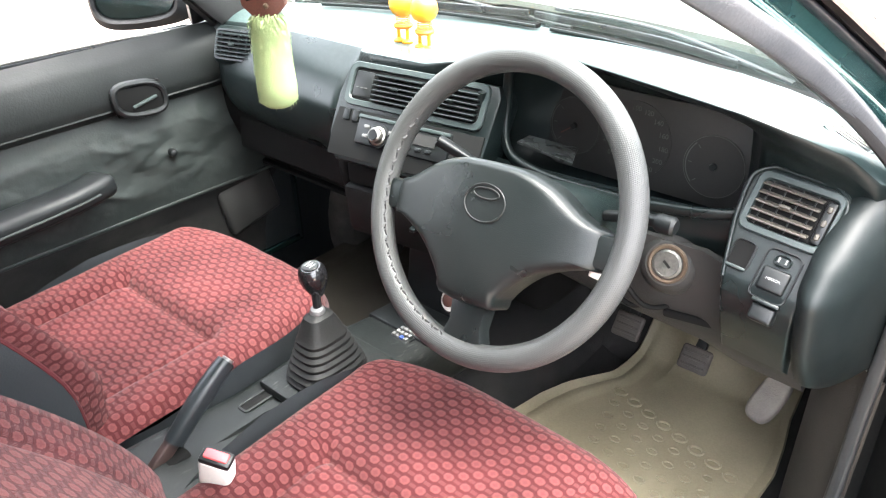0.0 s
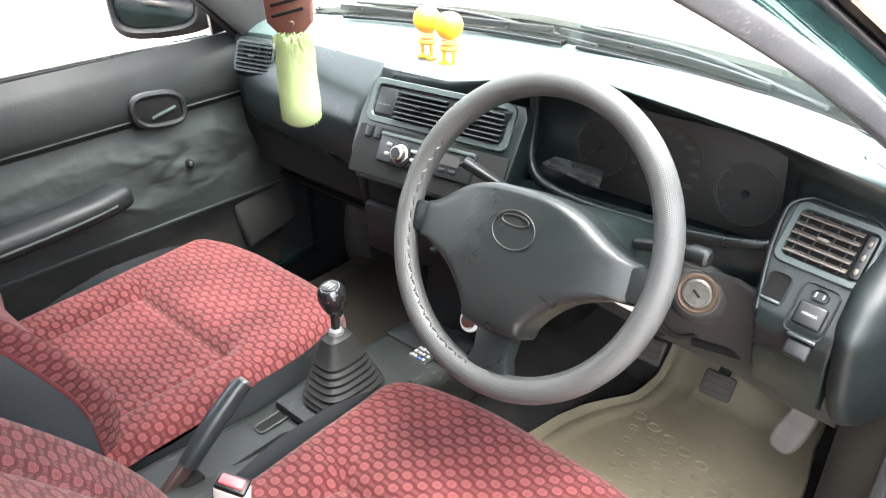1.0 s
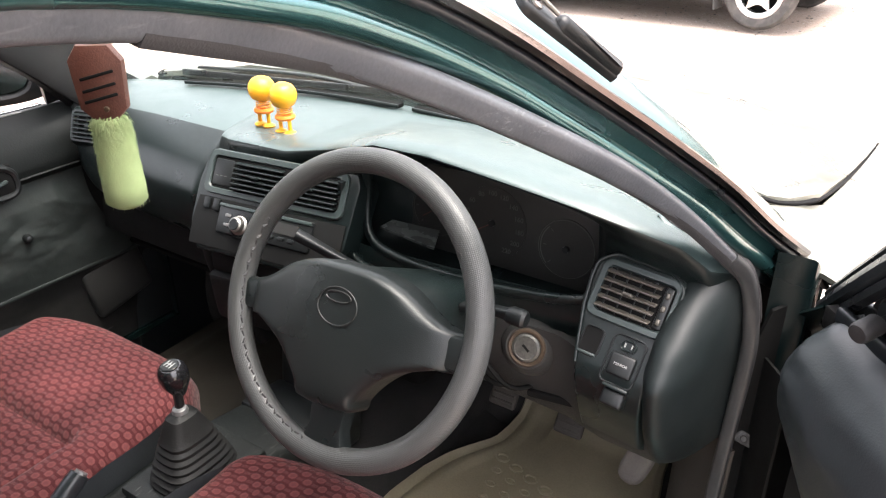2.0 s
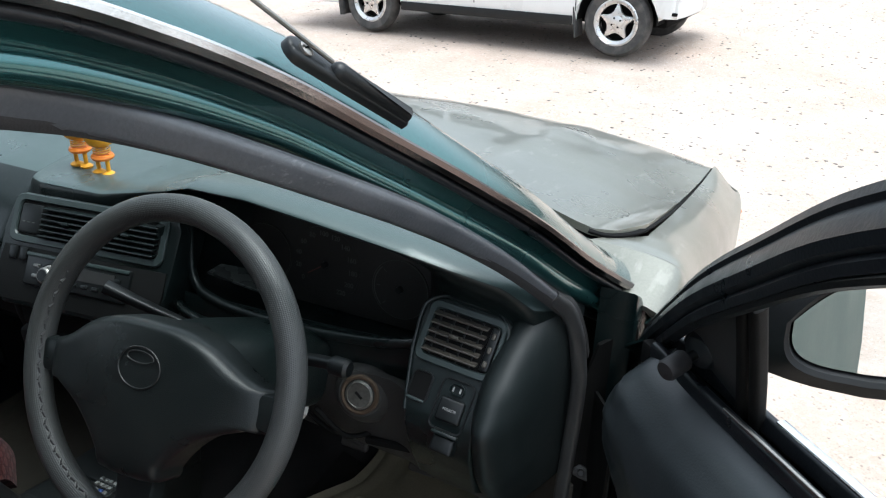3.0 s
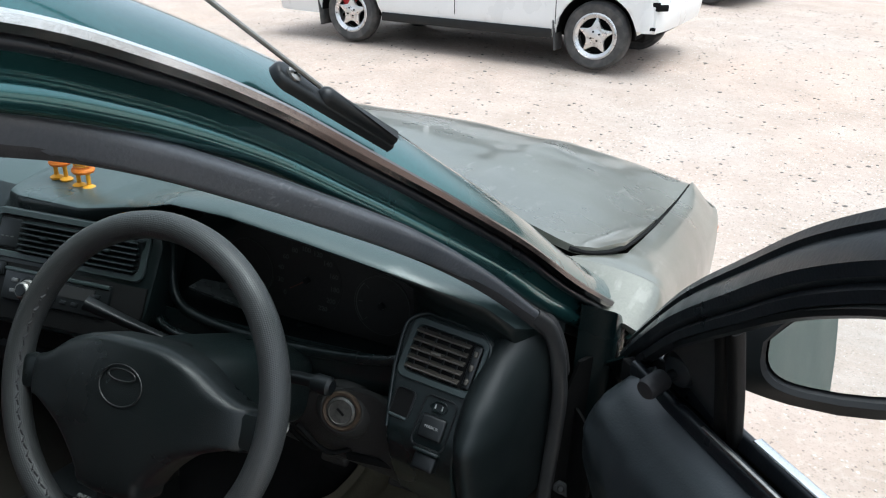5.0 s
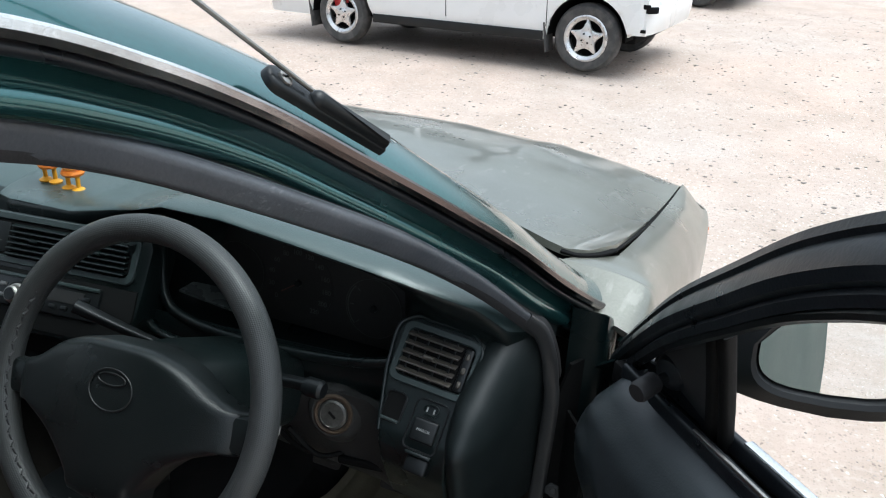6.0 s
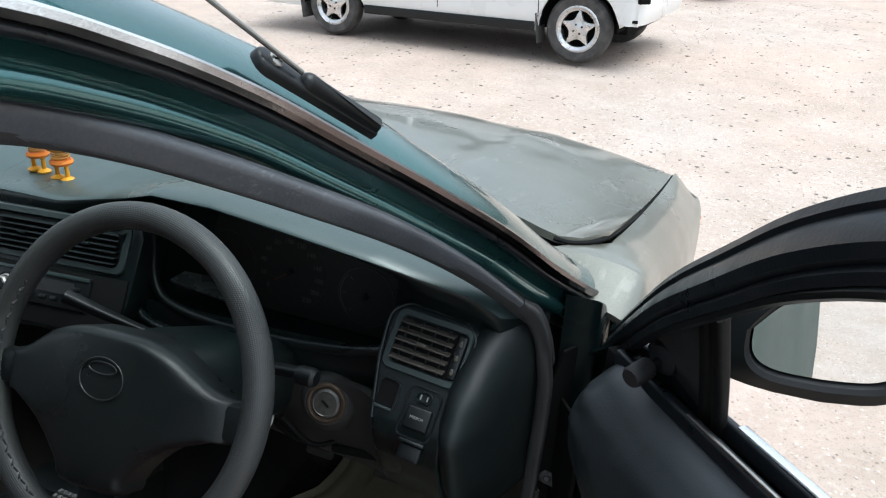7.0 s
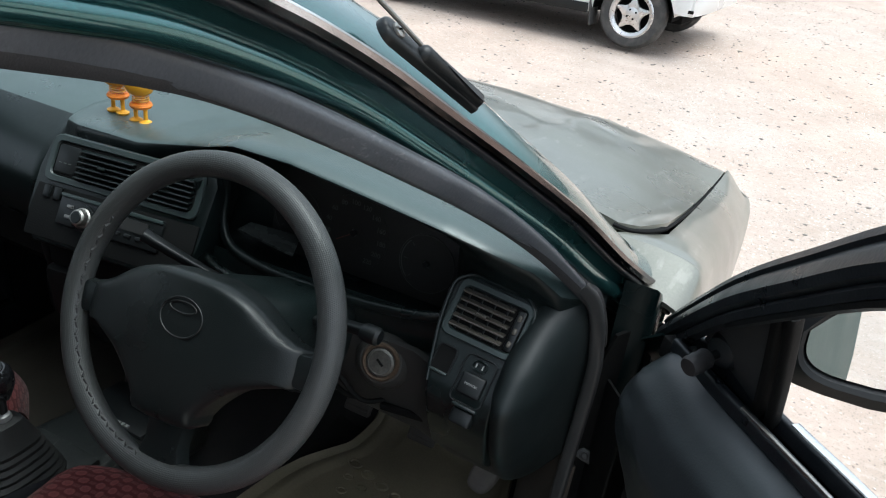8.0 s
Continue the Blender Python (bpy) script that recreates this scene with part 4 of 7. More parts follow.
    part("screw", lathe([(0.0065, 0), (0.0065, 0.003), (0.004, 0.0045), (0, 0.0045)], am @ Matrix.Translation((0.002, 0, 0.008)), 14), STEEL, aer)
    part("screw_slot", box((0.009, 0.0014, 0.001), am @ Matrix.Translation((0.002, 0, 0.0126)) @ Matrix.Rotation(0.7, 4, "Z"), 0), DARKHOLE, aer)
    root = base + 0.008 * out + d * 0.028
    mast = [root, root + Vector((-0.022, -0.068, 0.055)) * 2.5, root + Vector((-0.022, -0.068, 0.055)) * 8]
    part("mast", sweep(bmesh.new(), mast, ring(0.0021, 8), 8), STEEL, aer, "thin steel mast")
    # door check link on the front post
    lm = basis((0.766, 0.110, 0.652), (1, 0.1, -0.25), (0.2, 0.55, 0.81)) @ Matrix.Scale(0.62, 4)
    link = part("check_link", plate([(-0.036, -0.012), (0.030, -0.016), (0.044, -0.004), (0.040, 0.014), (-0.030, 0.016), (-0.040, 0.004)], 0.006, lm, 0.003), DARKSTEEL, car, "dark steel door check link")
    for k in (-0.020, 0.024):
        part("bolt", lathe([(0.014, 0), (0.014, 0.003), (0.009, 0.004), (0.009, 0.010), (0.006, 0.012), (0, 0.012)], lm @ Matrix.Translation((k, 0, 0.006)), 8), DARKSTEEL, link)
    return car


# ---- doors ----
FRAME = [(0.800, 0.150, 0.870), (0.745, 0.040, 0.972), (0.692, -0.073, 1.074), (0.648, -0.184, 1.162), (0.612, -0.285, 1.238), (0.588, -0.385, 1.292), (0.574, -0.52, 1.332), (0.571, -0.70, 1.352), (0.575, -0.88, 1.362)]


def trim_pt(y, z, fold):
    """The inner face of a door, closed, on the driver's side."""
    xs = lerp_table(z, [(0.30, 0.725), (0.50, 0.715), (0.56, 0.690), (0.62, 0.684), (0.74, 0.684), (0.793, 0.694), (0.797, 0.680), (0.812, 0.668), (0.85, 0.668), (0.89, 0.680), (0.915, 0.70), (0.93, 0.735)])[0]
    if z > 0.812:
        rows = [(0.797, 0.680), (0.812, 0.668), (0.85, 0.668), (0.89, 0.680), (0.915, 0.70), (0.93, 0.735)]
        xs = sum(lerp_table(max(0.80, min(0.93, z + d)), rows)[0] for d in (-0.018, -0.012, -0.006, 0, 0.006, 0.012, 0.018)) / 7
    edge = 0.02 * max(0, (y - 0.02) / 0.1) ** 2
    w = 0
    if fold and 0.57 < z < 0.79:
        q = min(1, (z - 0.57) / 0.05, (0.79 - z) / 0.05)
        ridge = 1 - abs(noise.noise((y * 5 + z * 6, z * 9 - y * 3, 7)))
        w = q * (0.008 * noise.fractal((y * 7, z * 9, 3.0), 0.8, 2.2, 4) + 0.016 * ridge**7 * max(0, noise.noise((y * 4, z * 5, 1)) + 0.25))
    return Vector((xs + edge - w, y, z))


def build_door(car, s, angle):
    hinge = Vector((s * 0.80, 0.165, 0.0))
    label = "open driver's door, black trim, window down" if s > 0 else "closed passenger door with wrinkled grey vinyl trim, window down"
    flip = (lambda b: b) if s > 0 else mirrored
    low = 0.0 if s > 0 else 0.034

    def skin(u, v):
        y = 0.166 - 1.116 * u
        dip = 0.12 * max(0, (y - 0.05) / 0.14) ** 1.5 if s > 0 else 0.0
        pts = [Vector((0.785 - (0.018 if s > 0 else 0), y, 0.945 - low - dip)), Vector((0.818, y, 0.90 - dip)), Vector((0.834, y, 0.72)), Vector((0.838, y, 0.6)), Vector((0.832, y, 0.45)), Vector((0.81, y, 0.30))]
        k = v * 5
        i = min(int(k), 4)
        return pts[i].lerp(pts[i + 1], k - i)

    # Driver's side takes the shaded green, as the hinge gap lies dark.
    door = part("door", thick(flip(grid(skin, 12, 21)), 0.004), SHADEGREEN if s > 0 else DOORPAINT, car, label)
    door.matrix_basis = Matrix.Translation((0, 0 if s > 0 else 0.06, 0)) @ Matrix.Translation(hinge) @ Matrix.Rotation(radians(angle), 4, "Z") @ Matrix.Translation(-hinge)
    if s > 0:
        part("outer_panel", grid(lambda u, v: skin(0.08 + 0.92 * u, v) + Vector((0.005 - 0.002 * v, 0, -0.004)), 24, 21), GREEN_SIDE, door, "matt dark green outer panel")
    # inner trim in three bands
    for name, z0, z1, mt, nz, lab in (("armrest_roll", 0.793, 0.93, DOORROLL if s > 0 else ROLL, 24, "padded dark vinyl top roll"), ("door_card", 0.56, 0.793, ARMREST if s > 0 else VINYL, 30, "wrinkled grey-green vinyl card"), ("lower_card", 0.31, 0.56, CARPET if s < 0 else VINYL, 8, "dark lower card")):
        if s > 0 and name == "armrest_roll":
            z0 = 0.70
        if s > 0 and name == "door_card":
            z1 = 0.84
        bm = grid(lambda u, v, a=z0, b=z1: trim_pt(0.13 - 1.07 * u, a + (b - a) * v, s < 0), 170 if s < 0 else 30, nz * 2)
        if s > 0 and name == "armrest_roll":
            bm.free()
            bm = grid(lambda u, v, a=z0, b=z1: Vector((lerp_table(v, [(0, 0.700), (0.2, 0.680), (0.5, 0.673), (0.75, 0.684), (0.92, 0.708), (1, 0.738)])[0] + 0.030 * max(0, 1 - u / 0.03) ** 2 - 0.0035 * max(0, 1 - u / 0.16) * noise.noise((u * 60 + v * 2, v * 9 - u * 25, 2)), 0.072 - 0.034 * v**1.5 - 1.010 * u, a + 0.115 * max(0, 1 - u / 0.10) * (1 - v) + (b - a + 0.012 * max(0, 1 - u / 0.10) - 0.006 * max(0, 1 - u / 0.02) ** 2) * v)), 110, 24)
        if s > 0 and name != "armrest_roll":
            bm.free()
            bm = grid(lambda u, v, a=z0, b=z1: Vector((0.018, 0, 0)) + trim_pt(0.010 - 0.95 * u, a + (b - a) * v * (1 - 0.10 * u), False), 30, nz)
        part(name, thick(flip(bm), 0.006), mt, door, lab)
    if s > 0:
        # Filler added in the door's front gap, black for the shade there.
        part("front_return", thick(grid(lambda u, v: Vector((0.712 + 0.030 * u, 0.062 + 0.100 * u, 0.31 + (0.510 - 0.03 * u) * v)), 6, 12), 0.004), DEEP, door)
    # front and rear edges, bottom edge; driver's front edge is blackened for shade
    part("front_edge", flip(plate([(0.70, 0.31), (0.82, 0.31), (0.828, 0.6), (0.79, 0.885 if s > 0 else 0.935), (0.735, 0.865 if s > 0 else 0.92), (0.70, 0.75)], 0.006, basis((0, 0.166, 0), (1, 0, 0), (0, 0, 1)))), DEEP if s > 0 else SHADEGREEN, door)
    part("rear_edge", flip(plate([(0.70, 0.31), (0.82, 0.31), (0.828, 0.6), (0.79, 0.94), (0.735, 0.93), (0.70, 0.75)], 0.006, basis((0, -0.95, 0), (1, 0, 0), (0, 0, 1)))), GREEN, door)
    part("bottom_edge", flip(box((0.11, 1.12, 0.02), pose(0.765, -0.385, 0.305), 0.005)), GREEN, door)
    # belt seals and bright strip
    inn = 0.022 if s > 0 else 0.0
    part("inner_belt_seal", flip(sweep(bmesh.new(), [(0.742 - inn * 0.4, 0.04, 0.935 - low * 0.6), (0.742 - inn * 0.4, -0.3, 0.94 - low * 0.5), (0.742 - inn * 0.4, -0.95, 0.945 - low * 0.4)], rect(0.012, 0.020), 12)), DARKRUBBER, door)
    part("outer_belt_seal", flip(sweep(bmesh.new(), [(0.783 - inn, 0.04, 0.940 - low), (0.783 - inn, -0.3, 0.945 - low), (0.783 - inn, -0.95, 0.949 - low)], rect(0.010, 0.022), 12)), DARKRUBBER, door)
    part("belt_strip", flip(sweep(bmesh.new(), [(0.786 - inn, -0.02 - inn * 5, 0.952 - low), (0.786 - inn, -0.3, 0.956 - low), (0.786 - inn, -0.95, 0.959 - low)], rect(0.012, 0.007, 0.002), 12)), CHROME, door, "bright belt strip")
    part("inner_strip", flip(sweep(bmesh.new(), [(0.737 - inn * 0.3, -0.09, 0.946 - low * 0.6), (0.737 - inn * 0.3, -0.3, 0.951 - low * 0.5), (0.737 - inn * 0.3, -0.94, 0.956 - low * 0.4)], rect(0.004, 0.005, 0.001), 12)), STEEL, door)
    part("glass_slot", flip(box((0.034 - inn * 0.5, 1.0, 0.03), pose(0.762 - inn * 0.7, -0.43, 0.915 - low), 0.003)), DARKHOLE, door)
    # window frame
    part("window_frame", flip(sweep(bmesh.new(), FRAME, [(-0.014, -0.020), (-0.018, 0.016), (-0.012, 0.026), (-0.002, 0.026), (0.002, 0.019), (0.000, 0.015), (0.008, 0.008), (0.012, -0.002), (0.010, -0.010), (0.004, -0.013), (0.007, -0.017), (0.005, -0.024), (-0.006, -0.025)], 60)), DARKRUBBER, door, "black window frame with rubber seal")
    part("frame_seal", flip(sweep(bmesh.new(), [Vector(p) + Vector((0.002, 0, -0.031)) for p in FRAME[2:]], ring(0.0055, 8), 40)), BLACK, door)
    part("rear_frame", flip(sweep(bmesh.new(), [(0.575, -0.88, 1.365), (0.60, -0.935, 1.32), (0.68, -0.95, 1.14), (0.775, -0.95, 0.945)], rect(0.03, 0.045, 0.008), 16, up=(0, 1, 0))), DARKRUBBER, door)
    if s > 0:
        part("divider", flip(sweep(bmesh.new(), [(0.762, -0.086, 0.925), (0.719, -0.118, 1.020), (0.678, -0.146, 1.108)], rect(0.018, 0.013, 0.004), 6, up=(0, 1, 0))), DEEP, door)
        part("glass_channel", flip(sweep(bmesh.new(), [(0.760, -0.106, 0.930), (0.717, -0.136, 1.022), (0.672, -0.164, 1.115)], rect(0.014, 0.013, 0.004), 6, up=(0, 1, 0))), DEEP, door)
    # mirror sail, stalk knob, mirror
    ahead = Vector((0, 0.0 if s > 0 else 0.07, 0))
    tri_a, tri_b, tri_c = Vector((0.770, 0.042, 0.930)), Vector((0.764, -0.085, 0.920)), Vector((0.686, -0.138, 1.096))
    bm = bmesh.new()
    vs = [bm.verts.new(p + ahead) for p in (tri_a, tri_b, tri_c, Vector((0.722, -0.03, 1.030)))]
    bm.faces.new(vs)
    part("mirror_sail", flip(thick(bm, 0.01)), SAIL, door, "black triangular mirror trim")
    mir = part("door_mirror", flip(mirror_shell(s)), SHELLBLACK, door, "black door mirror housing")
    part("mirror_glass", flip(mirror_face(s)), MIRROR if s > 0 else MIRROR_DULL, door, "mirror glass")
    if s > 0:
        part("adjuster_boot", flip(lathe([(0.022, 0), (0.018, 0.008), (0.008, 0.013), (0, 0.013)], Matrix.Translation((0.748, -0.022, 0.970)) @ Vector((-0.95, -0.2, -0.15)).to_track_quat("Z", "Y").to_matrix().to_4x4(), 16)), DARKVINYL, door)
        part("adjuster_stalk", sweep(bmesh.new(), [(0.748, -0.022, 0.970), (0.709, -0.032, 0.965)], ring(0.006, 10), 4), BLACK, door)
        way = Vector((-0.039, -0.012, -0.006)).normalized()
        knob = lathe([(0.0, -0.013), (0.008, -0.013), (0.0100, -0.010), (0.0096, -0.004), (0.0102, 0.000), (0.0098, 0.004), (0.0100, 0.010), (0.0085, 0.013), (0.0, 0.014)], Matrix.Translation((0.708, -0.032, 0.965)) @ Matrix.Scale(1.2, 4) @ way.to_track_quat("Z", "Y").to_matrix().to_4x4(), 20)
        part("adjuster_knob", knob, TRIMGREY, door, "ribbed black mirror knob")
    else:
        bez = part("handle_bezel", flip(sweep(bmesh.new(), [(0.664, -0.228 - 0.056 * rounded(math.cos(a), 0.7), 0.824 + 0.034 * rounded(math.sin(a), 0.7) + 0.010 * math.cos(a)) for a in np.linspace(0, 2 * math.pi, 25)[:-1]], ring(0.0075, 8), 24, up=(1, 0, 0), closed=True, curve=False)), BLACK, door, "dark recessed door release with a bright rim")
        # Flush dark box; the hollow's shade is in its colour.
        part("recess", flip(box((0.016, 0.108, 0.064), pose(0.669, -0.228, 0.824), 0.014)), DARKHOLE, bez)
        part("lever", flip(box((0.012, 0.060, 0.008), pose(0.662, -0.220, 0.816, 12), 0.004)), PODFRAME, bez)
        part("crank_spindle", flip(lathe([(0.010, 0), (0.008, 0.014), (0.005, 0.016), (0, 0.018)], basis((0.672, -0.181, 0.686), (0, 1, 0), (0, 0, 1)) @ Matrix.Rotation(math.pi, 4, "X"), 12)), BLACK, door, "bare window winder spindle")
        arm = [(0.655, -0.345, 0.684), (0.640, -0.385, 0.681), (0.632, -0.46, 0.676), (0.632, -0.62, 0.668), (0.640, -0.86, 0.660)]
        rest = part("armrest", flip(sweep(bmesh.new(), arm, rect(0.075, 0.046, 0.016), 26, scale=lambda t: 0.5 + 0.5 * min(1, t * 9) ** 0.6)), ARMREST, door, "padded dark armrest with a moulded groove")
        part("armrest_bead", flip(sweep(bmesh.new(), [(p[0] - 0.037, p[1], p[2] - 0.002) for p in arm[1:]], ring(0.0035, 7), 18)), VINYL, rest)
        part("trim_strip", flip(sweep(bmesh.new(), [(0.688, 0.13, 0.556), (0.686, -0.3, 0.560), (0.686, -0.84, 0.565)], rect(0.008, 0.010, 0.003), 12)), VINYL, door)
    return door


def mirror_at(s):
    """The pose of a mirror on the driver's side (1), or on the other side before it is turned over (-1)."""
    yaw, nod = (-28, -7) if s > 0 else (-52, 0)
    return Matrix.Translation((0.966, -0.038, 0.970)) @ Matrix.Rotation(radians(yaw), 4, "Z") @ Matrix.Rotation(radians(nod), 4, "X")


def rounded(a, p):
    return math.copysign(abs(a) ** p, a)


def mirror_shell(s):
    """A rounded housing, open at the back, that stands off the door."""
    bm = bmesh.new()
    n = 36
    at = mirror_at(s)
    rows = []
    for f, g, dy in ((0.0, 0.0, 0.016), (0.0, 0.0, 0.006), (0.004, 0.004, -0.008), (0.010, 0.010, -0.012), (0.016, 0.015, -0.006), (0.020, 0.019, 0.010), (0.018, 0.018, 0.035), (0.004, 0.006, 0.065), (-0.030, -0.022, 0.085), (-0.085, -0.052, 0.094)):
        row = []
        for a in np.linspace(0, 2 * math.pi, n, endpoint=False):
            c, q = rounded(math.cos(a), 0.50), rounded(math.sin(a), 0.58)
            # the inner end runs on to the door
            reach = 0.055 * max(0, -c) ** 2 * (1 if f > 0.012 or dy > 0.03 else 0)
            outer = 1 if f > 0.012 or dy > 0.03 else 0
            cut = 0.040 * max(0, -c) * max(0, q) * (0.35 if outer else 1)
            row.append(bm.verts.new(at @ Vector(((0.090 + f) * c - reach + cut, dy + 0.5 * reach, (0.058 + g) * q * (1 - 0.10 * max(0, -c)) - 0.011 * max(0, -q) * outer))))
        rows.append(row)
    for a, b in zip(rows, rows[1:]):
        for j in range(n):
            bm.faces.new((a[j], a[(j + 1) % n], b[(j + 1) % n], b[j]))
    bm.faces.new(rows[-1])
    bm.faces.new(rows[0][::-1])
    return bm


def mirror_face(s):
    out = []
    for a in np.linspace(0, 2 * math.pi, 36, endpoint=False):
        c, q = rounded(math.cos(a), 0.50), rounded(math.sin(a), 0.58)
        out.append((0.089 * c + 0.040 * max(0, -c) * max(0, q), 0.057 * q * (1 - 0.10 * max(0, -c))))
    return plate(out, 0.003, mirror_at(s) @ Matrix.Translation((0, 0.002, 0)) @ Matrix.Rotation(math.pi / 2, 4, "X"))


# ---- dashboard ----
# each row: x, then (y, z) of nine points from the screen to the underside
PAD_ROWS = [
    (-0.715, 0.22, 0.945, 0.16, 0.952, 0.10, 0.945, 0.070, 0.930, 0.060, 0.89, 0.055, 0.85, 0.055, 0.80, 0.065, 0.76, 0.085, 0.725),
    (-0.62, 0.245, 0.950, 0.18, 0.953, 0.135, 0.948, 0.085, 0.934, 0.040, 0.90, 0.015, 0.85, 0.016, 0.80, 0.030, 0.76, 0.060, 0.725),
    (-0.45, 0.30, 0.955, 0.20, 0.956, 0.145, 0.951, 0.090, 0.936, 0.032, 0.90, -0.002, 0.85, 0.000, 0.80, 0.016, 0.755, 0.055, 0.715),
    (-0.235, 0.345, 0.957, 0.21, 0.958, 0.140, 0.953, 0.085, 0.938, 0.026, 0.90, -0.008, 0.85, -0.006, 0.80, 0.010, 0.755, 0.055, 0.715),
    (-0.205, 0.35, 0.957, 0.20, 0.962, 0.08, 0.960, 0.045, 0.948, 0.035, 0.89, 0.03, 0.85, 0.03, 0.82, 0.03, 0.80, 0.050, 0.785),
    (-0.15, 0.355, 0.957, 0.20, 0.964, 0.07, 0.964, 0.020, 0.958, 0.02, 0.89, 0.03, 0.85, 0.03, 0.82, 0.03, 0.80, 0.050, 0.785),
    (-0.02, 0.36, 0.957, 0.20, 0.970, 0.06, 0.972, 0.020, 0.963, 0.03, 0.92, 0.05, 0.86, 0.05, 0.82, 0.04, 0.80, 0.050, 0.785),
    (0.08, 0.355, 0.957, 0.19, 0.982, 0.05, 0.995, 0.020, 0.985, 0.05, 0.94, 0.06, 0.86, 0.06, 0.82, 0.05, 0.80, 0.050, 0.785),
    (0.15, 0.35, 0.957, 0.18, 0.995, 0.02, 1.020, -0.012, 1.012, 0.03, 1.00, 0.09, 0.90, 0.09, 0.83, 0.03, 0.80, 0.010, 0.785),
    (0.21, 0.345, 0.957, 0.17, 1.002, 0.01, 1.038, -0.027, 1.033, 0.02, 1.010, 0.125, 0.965, 0.125, 0.815, 0.02, 0.80, 0.022, 0.785),
    (0.31, 0.325, 0.957, 0.16, 1.006, 0.00, 1.045, -0.033, 1.037, 0.02, 1.014, 0.125, 0.970, 0.125, 0.810, 0.01, 0.79, 0.022, 0.775),
    (0.42, 0.30, 0.957, 0.15, 1.002, 0.00, 1.034, -0.032, 1.026, 0.02, 1.000, 0.125, 0.965, 0.125, 0.810, 0.01, 0.79, 0.022, 0.775),
    (0.50, 0.275, 0.955, 0.14, 0.995, 0.00, 1.025, -0.033, 1.018, 0.02, 0.990, 0.120, 0.955, 0.120, 0.815, 0.01, 0.79, 0.022, 0.775),
    (0.545, 0.26, 0.953, 0.13, 0.990, 0.00, 1.020, -0.033, 1.013, 0.000, 0.988, 0.045, 0.945, 0.05, 0.82, 0.01, 0.79, 0.022, 0.775),
    (0.60, 0.23, 0.950, 0.11, 0.976, 0.01, 1.001, -0.018, 0.997, -0.004, 0.973, 0.024, 0.947, 0.045, 0.88, 0.02, 0.79, 0.000, 0.775),
    (0.655, 0.20, 0.947, 0.11, 0.957, 0.03, 0.979, 0.008, 0.975, 0.014, 0.955, 0.030, 0.922, 0.03, 0.85, 0.02, 0.79, 0.010, 0.775),
    (0.69, 0.185, 0.943, 0.11, 0.950, 0.05, 0.952, 0.030, 0.942, 0.035, 0.92, 0.05, 0.90, 0.05, 0.85, 0.04, 0.79, 0.030, 0.775),
    (0.715, 0.175, 0.930, 0.13, 0.935, 0.09, 0.935, 0.080, 0.925, 0.08, 0.91, 0.08, 0.89, 0.08, 0.85, 0.08, 0.79, 0.070, 0.775),
]


def dash_pad(v0, v1, nv):
    """The pad from v0 (at the screen) to v1 (its underside is 1)."""
    def f(u, v):
        x = -0.715 + 1.43 * u
        v = v0 + (v1 - v0) * v
        row = lerp_table(x, PAD_ROWS)
        k = v * 8
        i = min(int(k), 7)
        t = k - i
        p = [np.array(row[2 * j : 2 * j + 2]) for j in range(9)]
        a, b, c, d = p[max(i - 1, 0)], p[i], p[i + 1], p[min(i + 2, 8)]
        tight = 0.35
        m0, m1 = (c - a) * tight, (d - b) * tight
        q = (2 * t**3 - 3 * t**2 + 1) * b + (t**3 - 2 * t**2 + t) * m0 + (-2 * t**3 + 3 * t**2) * c + (t**3 - t**2) * m1
        return Vector((x, q[0], q[1]))
    return grid(f, 160, nv)


def frame_ring(w, h, t, depth, m, r=0.006, bm=None, hole=None):
    """A rectangular frame, t wide, standing depth high on the plane of m."""
    bm = bm or bmesh.new()
    iw, ih, ox, oy = hole or (w - 2 * t, h - 2 * t, 0, 0)

    def loop(a, b, rr, z, ox=0, oy=0):
        pts = []
        for cx, cy, a0 in ((a / 2 - rr, b / 2 - rr, 0), (-a / 2 + rr, b / 2 - rr, 90), (-a / 2 + rr, -b / 2 + rr, 180), (a / 2 - rr, -b / 2 + rr, 270)):
            for k in range(4):
                q = radians(a0 + k * 30)
                pts.append(bm.verts.new(m @ Vector((ox + cx + rr * math.cos(q), oy + cy + rr * math.sin(q), z))))
        return pts
    loops = [loop(w, h, r + 0.004, 0), loop(w, h, r + 0.004, depth * 0.7), loop(w - 0.003, h - 0.003, r + 0.003, depth), loop(iw + 0.003, ih + 0.003, r, depth, ox, oy), loop(iw, ih, r, depth * 0.6, ox, oy), loop(iw, ih, r, -0.02, ox, oy)]
    for a, b in zip(loops, loops[1:]):
        for j in range(16):
            bm.faces.new((a[j], a[(j + 1) % 16], b[(j + 1) % 16], b[j]))
    return bm


